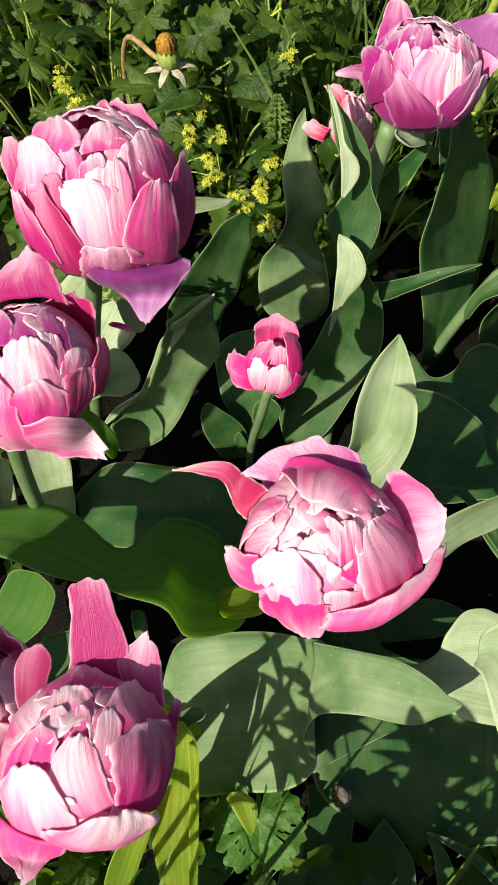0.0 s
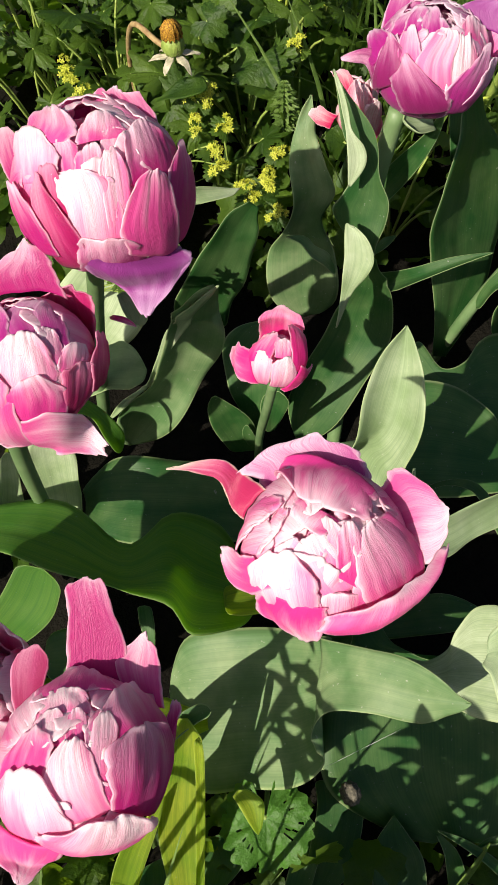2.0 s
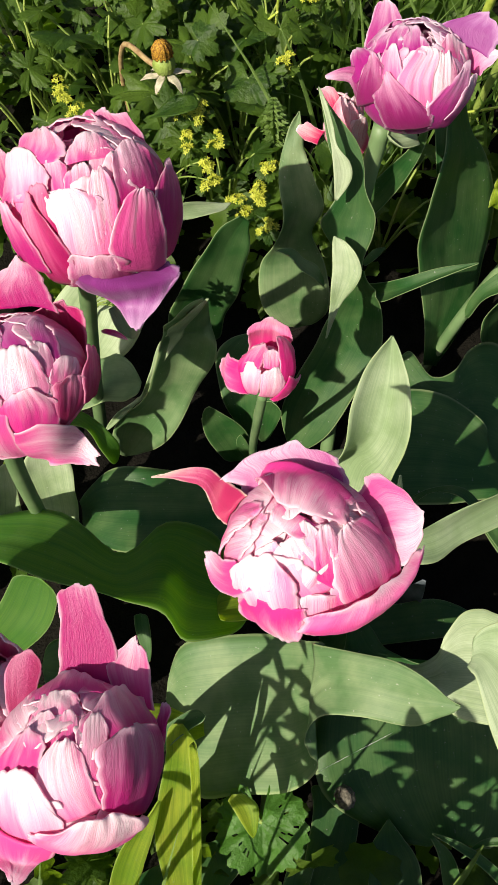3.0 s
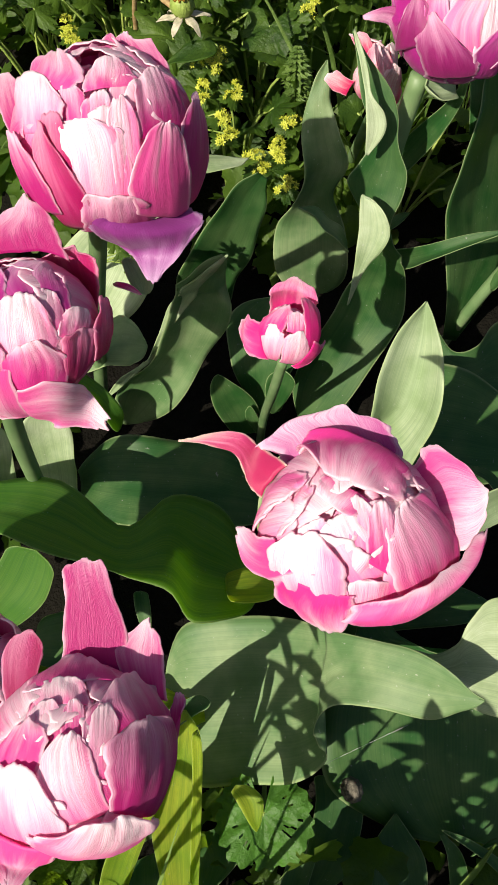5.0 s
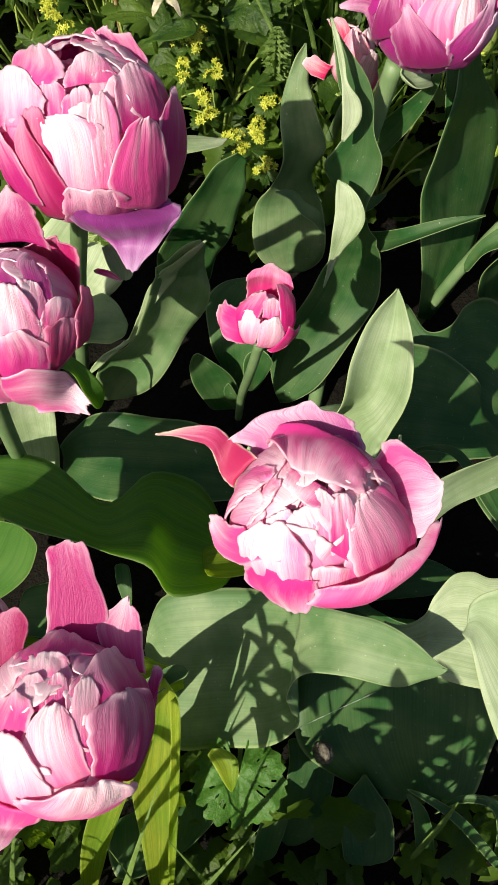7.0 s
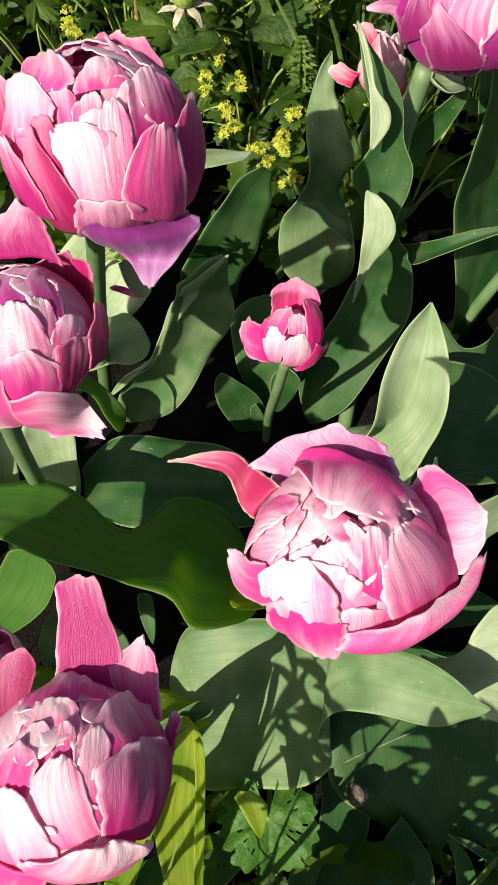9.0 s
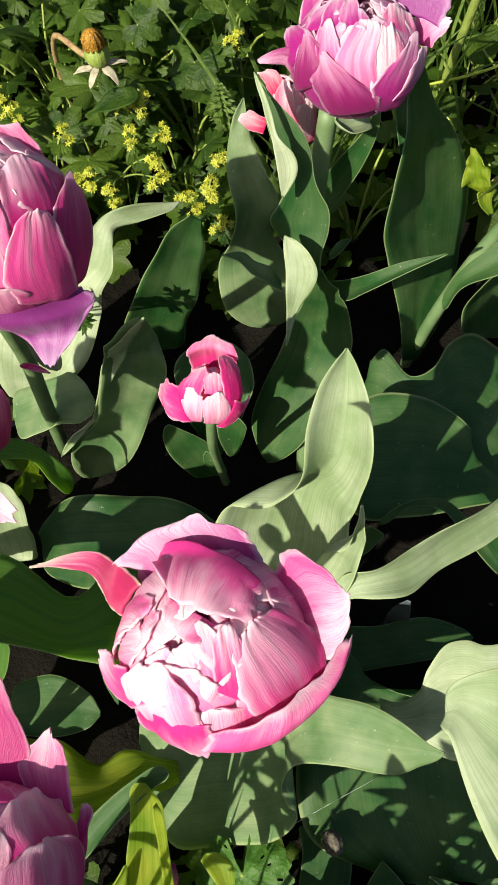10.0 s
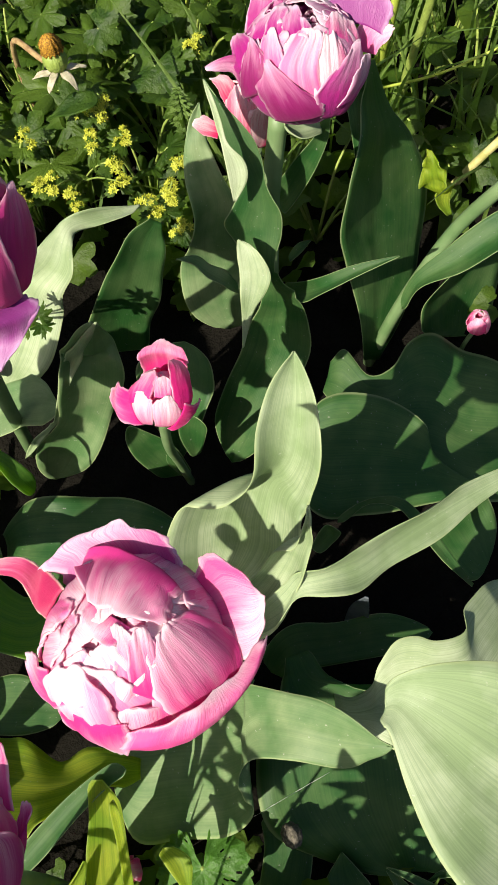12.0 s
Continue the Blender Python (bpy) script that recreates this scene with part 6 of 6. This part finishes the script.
tagged(mesh_part("grass", v, f, GRASS), "short lawn grass round the flower bed", "grass", kind="stuff")

weed_plant((-0.104, 0.625), 100, 8, 0.055, 0.018, 0.135, "weed", "green weed with lobed toothed leaves on thin stalks", "weed", 7, 0.3, 0.1)
weed_plant((-0.057, 0.619), 101, 8, 0.055, 0.027, 0.12, "weed", "green weed with lobed toothed leaves on thin stalks", "weed", 7, 0.5, 0.06)
weed_plant((-0.024, 0.586), 102, 8, 0.055, 0.027, 0.1, "weed", "green weed with lobed toothed leaves on thin stalks", "weed", 5, 0.45, 0.06)
weed_plant((-0.120, 0.563), 103, 8, 0.055, 0.018, 0.135, "weed", "green weed with lobed toothed leaves on thin stalks", "weed", 5, 0.5, 0.1)
weed_plant((-0.060, 0.567), 104, 8, 0.055, 0.022, 0.135, "weed", "green weed with lobed toothed leaves on thin stalks", "weed", 5, 0.3, 0.06)
weed_plant((-0.010, 0.545), 105, 8, 0.055, 0.027, 0.12, "weed", "green weed with lobed toothed leaves on thin stalks", "weed", 7, 0.3, 0.06)
weed_plant((0.022, 0.597), 106, 8, 0.055, 0.018, 0.135, "weed", "green weed with lobed toothed leaves on thin stalks", "weed", 5, 0.45, 0.06)
weed_plant((-0.179, 0.589), 107, 8, 0.055, 0.022, 0.12, "weed", "green weed with lobed toothed leaves on thin stalks", "weed", 7, 0.5, 0.1)
weed_plant((-0.123, 0.601), 108, 8, 0.055, 0.027, 0.12, "weed", "green weed with lobed toothed leaves on thin stalks", "weed", 5, 0.5, 0.1)
weed_plant((-0.052, 0.600), 109, 8, 0.055, 0.018, 0.12, "weed", "green weed with lobed toothed leaves on thin stalks", "weed", 5, 0.3, 0.06)
weed_plant((-0.189, 0.547), 110, 8, 0.055, 0.022, 0.1, "weed", "green weed with lobed toothed leaves on thin stalks", "weed", 5, 0.5, 0.1)
weed_plant((-0.085, 0.499), 111, 8, 0.055, 0.027, 0.12, "weed", "green weed with lobed toothed leaves on thin stalks", "weed", 5, 0.5, 0.1)
weed_plant((-0.019, 0.492), 112, 8, 0.055, 0.027, 0.12, "weed", "green weed with lobed toothed leaves on thin stalks", "weed", 7, 0.5, 0.1)
weed_plant((-0.116, 0.482), 113, 8, 0.055, 0.027, 0.1, "weed", "green weed with lobed toothed leaves on thin stalks", "weed", 5, 0.5, 0.06)
weed_plant((-0.001, 0.624), 114, 8, 0.055, 0.022, 0.135, "weed", "green weed with lobed toothed leaves on thin stalks", "weed", 7, 0.5, 0.06)
weed_plant((-0.201, 0.615), 115, 8, 0.055, 0.027, 0.12, "weed", "green weed with lobed toothed leaves on thin stalks", "weed", 7, 0.5, 0.06)
weed_plant((0.046, 0.618), 116, 8, 0.055, 0.027, 0.135, "weed", "green weed with lobed toothed leaves on thin stalks", "weed", 5, 0.5, 0.1)
weed_plant((0.236, 0.602), 150, 6, 0.05, 0.02, 0.08, "weed", "green weed with soft rounded leaves", "weed", 3, .2, .02)
weed_plant((0.250, 0.538), 151, 6, 0.05, 0.016, 0.11, "weed", "green weed with soft rounded leaves", "weed", 3, .2, .02)
weed_plant((0.223, 0.497), 152, 6, 0.05, 0.02, 0.08, "weed", "green weed with soft rounded leaves", "weed", 3, .2, .02)
weed_plant((0.213, 0.559), 153, 6, 0.05, 0.02, 0.08, "weed", "green weed with soft rounded leaves", "weed", 3, .2, .02)
weed_plant((0.247, 0.484), 154, 6, 0.05, 0.02, 0.08, "weed", "green weed with soft rounded leaves", "weed", 3, .2, .02)
weed_plant((0.115, 0.447), 155, 6, 0.05, 0.016, 0.11, "weed", "green weed with soft rounded leaves", "weed", 3, .2, .02)


def lathe(name, parent, place, frame3, profile, material, sides=16, label="", ridges=0.0):
    verts = []
    for r, h in profile:
        for j in range(sides):
            a = 2 * math.pi * j / sides
            q = r * (1 + ridges * (1 if j % 2 else -1))
            verts.append(np.asarray(place) + frame3 @ np.array([q * math.cos(a), q * math.sin(a), h]))
    n = len(profile)
    faces = [(i * sides + j, i * sides + (j + 1) % sides, (i + 1) * sides + (j + 1) % sides, (i + 1) * sides + j) for i in range(n - 1) for j in range(sides)]
    faces += [tuple(range(sides))[::-1], tuple((n - 1) * sides + j for j in range(sides))]
    return mesh_part(name, verts, faces, material, parent, label)


def mottled(name, a, b, scale, rough=0.7):
    n = Net(name)
    co = n.add("ShaderNodeTexCoord").outputs["Object"]
    p = n.noise(co, scale, 4.0)
    return n.plain(n.mix(n.ramp(p, 0.38, 0.62), a, b), rough, n.bump(p, 0.5, 0.001), 0.3)


WITHERED = mottled("withered_orange", (0.16, 0.07, 0.01, 1), (0.50, 0.27, 0.03, 1), 900.0)
BRACT = mottled("dry_bract", (0.34, 0.32, 0.22, 1), (0.50, 0.44, 0.33, 1), 300.0)
BROWN = mottled("brown_stalk", (0.22, 0.13, 0.06, 1), (0.36, 0.26, 0.12, 1), 200.0)
LUMP = mottled("grey_brown_lump", (0.05, 0.045, 0.035, 1), (0.14, 0.125, 0.10, 1), 500.0, 0.85)
CREAM = mottled("cream_stalk", (0.42, 0.40, 0.14, 1), (0.60, 0.54, 0.26, 1), 120.0, 0.5)
LIME = mottled("lime_stalk", (0.34, 0.44, 0.05, 1), (0.48, 0.56, 0.10, 1), 120.0, 0.45)
SILK = mottled("spider_silk", (0.75, 0.75, 0.75, 1), (0.8, 0.8, 0.8, 1), 50.0, 0.3)

# a dandelion past its bloom, nodding on a brown stalk
dandelion = thing("dandelion", (-0.0950, 0.5350, 0.0), "withered dandelion head with orange tuft and pale bracts", "dandelion")
head_frame = axis_frame(95, 12)
head = np.array((-0.0525, 0.4860, 0.1700))
stalk(dandelion, [(-0.0950, 0.5350, -0.004), (-0.0960, 0.5300, 0.1100), (-0.0850, 0.5160, 0.1680), tuple(head + (-0.012, 0.008, 0.004)), tuple(head)], 0.0019, 0.0021, BROWN, "stalk")
lathe("calyx", dandelion, head, head_frame, [(0.0030, -0.001), (0.0060, 0.002), (0.0078, 0.006), (0.0074, 0.010), (0.0060, 0.013)], STALK, 24, "green ribbed calyx", 0.09)
lathe("tuft", dandelion, head, head_frame, [(0.0054, 0.0122), (0.0066, 0.014), (0.0058, 0.017), (0.0064, 0.019), (0.0048, 0.022), (0.0036, 0.024), (0.0014, 0.025)], WITHERED, 26, "withered orange florets", 0.24)
for k in range(6):
    g, uv = petal_grid(np.random.RandomState(k), 360 / 6 * k + 12, [(0.3, 0.1), (0.6, 0.0), (1.1, -0.02), (1.5, -0.12 - 0.1 * (k % 3)), (1.85, -0.20 - 0.2 * (k % 3))], 0.0105, 0.012, 0.0075, 0.6, 0.0006, 1.5, rows=9, cols=7)
    vs, fs, us = sheet_mesh(head + g @ head_frame.T, uv, 0.0006)
    mesh_part("bract", vs, fs, BRACT, dandelion, "", us)

sorrel = thing("weed", (-0.0312, 0.4816, 0.0), "weed with a pointed arrow-shaped leaf", "weed", "weeds behind the tulips")
stalk(sorrel, [(-0.0312, 0.4816, -0.004), (-0.0312, 0.4816, 0.09), (-0.0312, 0.4816, 0.1500)], 0.0014, 0.001, STALK)
blade(sorrel, [(-0.0312, 0.4797, 0.15, 0.0095, -70, 0), (-0.0368, 0.4748, 0.152, 0.0156, -72, 0), (-0.0488, 0.4735, 0.15, 0.0178, -85, 0), (-0.0586, 0.4728, 0.146, 0.009, -91, 0), (-0.0679, 0.473, 0.14, 0.0011, -91, 0)], material=WEED, cup=0.12, rows=16, cols=9)

# a small feathery leaf
yarrow = thing("weed", (0.0251, 0.4833, 0.0), "feathery pinnate weed leaf", "weed", "weeds behind the tulips")
fern_a, fern_b = np.array((0.0251, 0.4833, 0.1000)), np.array((0.0246, 0.4708, 0.1600))
stalk(yarrow, [(0.0251, 0.4833, -0.004), tuple(fern_a), tuple((fern_a + fern_b) / 2 + (0, 0, 0.003)), tuple(fern_b)], 0.0012, 0.0005, STALK)
for k in range(13):
    for side in (-1, 1):
        q = k / 12
        c = fern_a * (1 - q) + fern_b * q + (0, 0, 0.012 * q * (1 - q))
        ln = 0.010 * math.sin(math.pi * (0.2 + 0.75 * q)) + 0.002
        v, f = lobed_grid(np.random.RandomState(k), ln, 5, 0.4, 0.12, 150, rings=2, around=20)
        v[:, 1] *= 0.45
        way = math.degrees(math.atan2(fern_b[1] - fern_a[1], fern_b[0] - fern_a[0]))
        v, f = doubled(turned(v, c, way - side * 58, 12), f)
        mesh_part("leaflet", v, f, GRASS, yarrow)

# ---- stout stalks at the back ----
weed_stalk = thing("weed_stalk", (0.1859, 0.5494, 0.0), "tall smooth yellow-green flower stalk", "stalk", "upright stalks")
stalk(weed_stalk, [(0.1859, 0.5494, -0.0050), (0.1894, 0.5223, 0.1000), (0.1951, 0.5096, 0.1700), (0.1990, 0.4965, 0.2400)], 0.0034, 0.003, STALK, "stem", sides=9, rows=18)
weed_stalk = thing("weed_stalk", (0.1748, 0.5918, 0.0), "tall smooth yellow-green flower stalk", "stalk", "upright stalks")
stalk(weed_stalk, [(0.1748, 0.5918, -0.0050), (0.1779, 0.5574, 0.1000), (0.1808, 0.5435, 0.1600), (0.1823, 0.5245, 0.2200)], 0.0036, 0.0032, LIME, "stem", sides=9, rows=18)
weed_stalk = thing("weed_stalk", (0.0586, 0.6925, 0.0), "thick lime green stalk behind a tulip", "stalk", "upright stalks")
stalk(weed_stalk, [(0.0586, 0.6925, -0.0050), (0.0619, 0.6591, 0.0600), (0.0644, 0.6249, 0.1200), (0.0683, 0.6001, 0.1800)], 0.0036, 0.0034, LIME, "stem", sides=9, rows=18)
weed_stalk = thing("weed_stalk", (0.0902, 0.6855, 0.0), "thin arched greenish weed stalk", "stalk", "upright stalks")
stalk(weed_stalk, [(0.0902, 0.6855, -0.0050), (0.0832, 0.6291, 0.0900), (0.0697, 0.6249, 0.1200), (0.0451, 0.6532, 0.1200)], 0.0024, 0.002, STALK, "stem", sides=9, rows=18)
weed_stalk = thing("weed_stalk", (0.2113, 0.4689, 0.0), "cream leaning stalk among the weeds", "stalk", "upright stalks")
stalk(weed_stalk, [(0.2113, 0.4689, -0.0050), (0.2259, 0.4579, 0.0500), (0.2444, 0.4550, 0.0900), (0.2714, 0.4520, 0.1400), (0.2906, 0.4509, 0.1700)], 0.0034, 0.003, CREAM, "stem", sides=9, rows=18)
weed_stalk = thing("weed_stalk", (0.0087, 0.6394, 0.0), "thin branching weed stalk", "stalk", "upright stalks")
stalk(weed_stalk, [(0.0087, 0.6394, -0.0050), (0.0121, 0.6143, 0.0600), (0.0152, 0.6047, 0.1000), (0.0278, 0.5988, 0.1200)], 0.0014, 0.001, LIME, "stem", sides=9, rows=18)
weed_stalk = thing("weed_stalk", (0.0123, 0.6386, 0.0), "thin branching weed stalk", "stalk", "upright stalks")
stalk(weed_stalk, [(0.0123, 0.6386, -0.0050), (0.0242, 0.6166, 0.0800), (0.0285, 0.6052, 0.1300), (0.0331, 0.6102, 0.1600)], 0.0016, 0.001, LIME, "stem", sides=9, rows=18)
weed_stalk = thing("weed_stalk", (0.1728, 0.5247, 0.0), "long thin grass stem", "stalk", "upright stalks")
stalk(weed_stalk, [(0.1728, 0.5247, 0.0800), (0.2029, 0.4873, 0.1300), (0.2395, 0.4855, 0.1500), (0.2761, 0.4895, 0.1600)], 0.0011, 0.0008, LIME, "stem", sides=9, rows=18)

# a small ridged lump lying on a leaf
lump = thing("dry_lump", (0.0664, 0.0071, 0.0680), "small grey-brown ridged dry lump on a leaf", "debris")
lathe("lump", lump, (0.0664, 0.0071, 0.0680), axis_frame(200, 50), [(0.0020, -0.004), (0.0058, -0.0035), (0.0074, -0.001), (0.0068, 0.001), (0.0072, 0.0018), (0.0056, 0.0035), (0.0050, 0.0032), (0.0030, 0.0048), (0.0010, 0.005)], LUMP, 20, "", 0.06)
thread = thing("spider_thread", (0.0473, 0.0206, 0.1000), "single thin strand of spider silk between leaves", "thread")
stalk(thread, [(0.0473, 0.0206, 0.1000), (0.0689, 0.0317, 0.1140), (0.0906, 0.0427, 0.1300)], 0.00006, 0.00006, SILK, "strand", sides=5, rows=8)

# crinkled weed leaf and blades at the front of the bed
front_weed = thing("weed", (0.0154, -0.0069, 0.0), "crinkled dark green weed leaf with small holes", "weed")
stalk(front_weed, [(0.0154, 0.0131, -0.004), (0.0154, 0.0051, 0.04), (0.0154, -0.0069, 0.0800)], 0.0018, 0.0014, STALK)
v, f = lobed_grid(np.random.RandomState(4), 0.031, 9, 0.07, 0.035, 325, 0.4, 9, 90)
v[:, 2] += [0.0022 * noise.noise((a * 160, b * 160, 0.5)) for a, b in v[:, :2]]
f = [g for i, g in enumerate(f) if i < 400 or np.random.RandomState(i).rand() > 0.035]
v, f = doubled(turned(v, (0.0154, -0.0069, 0.0800), -85, -8, 6), f, 0.0007)
mesh_part("leaf", v, f, WEED_FRESH, front_weed, "crinkled leaf with holes")
parsley = thing("weed", (-0.1110, 0.3288, 0.0), "thin parsley-like weed sprig over a tulip leaf", "weed")
for k, tip in enumerate([(-0.0827, 0.3158, 0.1500), (-0.0649, 0.3117, 0.1550), (-0.0734, 0.3072, 0.1500), (-0.0866, 0.3221, 0.1500), (-0.0646, 0.3084, 0.1500)]):
    stalk(parsley, [(-0.1110, 0.3288, -0.004), (-0.1110, 0.3388, 0.09), tip], 0.0009, 0.0005, STALK, "stalk", sides=5, rows=9)
    v, f = lobed_grid(np.random.RandomState(k), 0.009, 7, 0.6, 0.15, rings=3, around=42)
    v, f = doubled(turned(v, tip, 70 * k, 8), f)
    mesh_part("leaf", v, f, WEED, parsley)
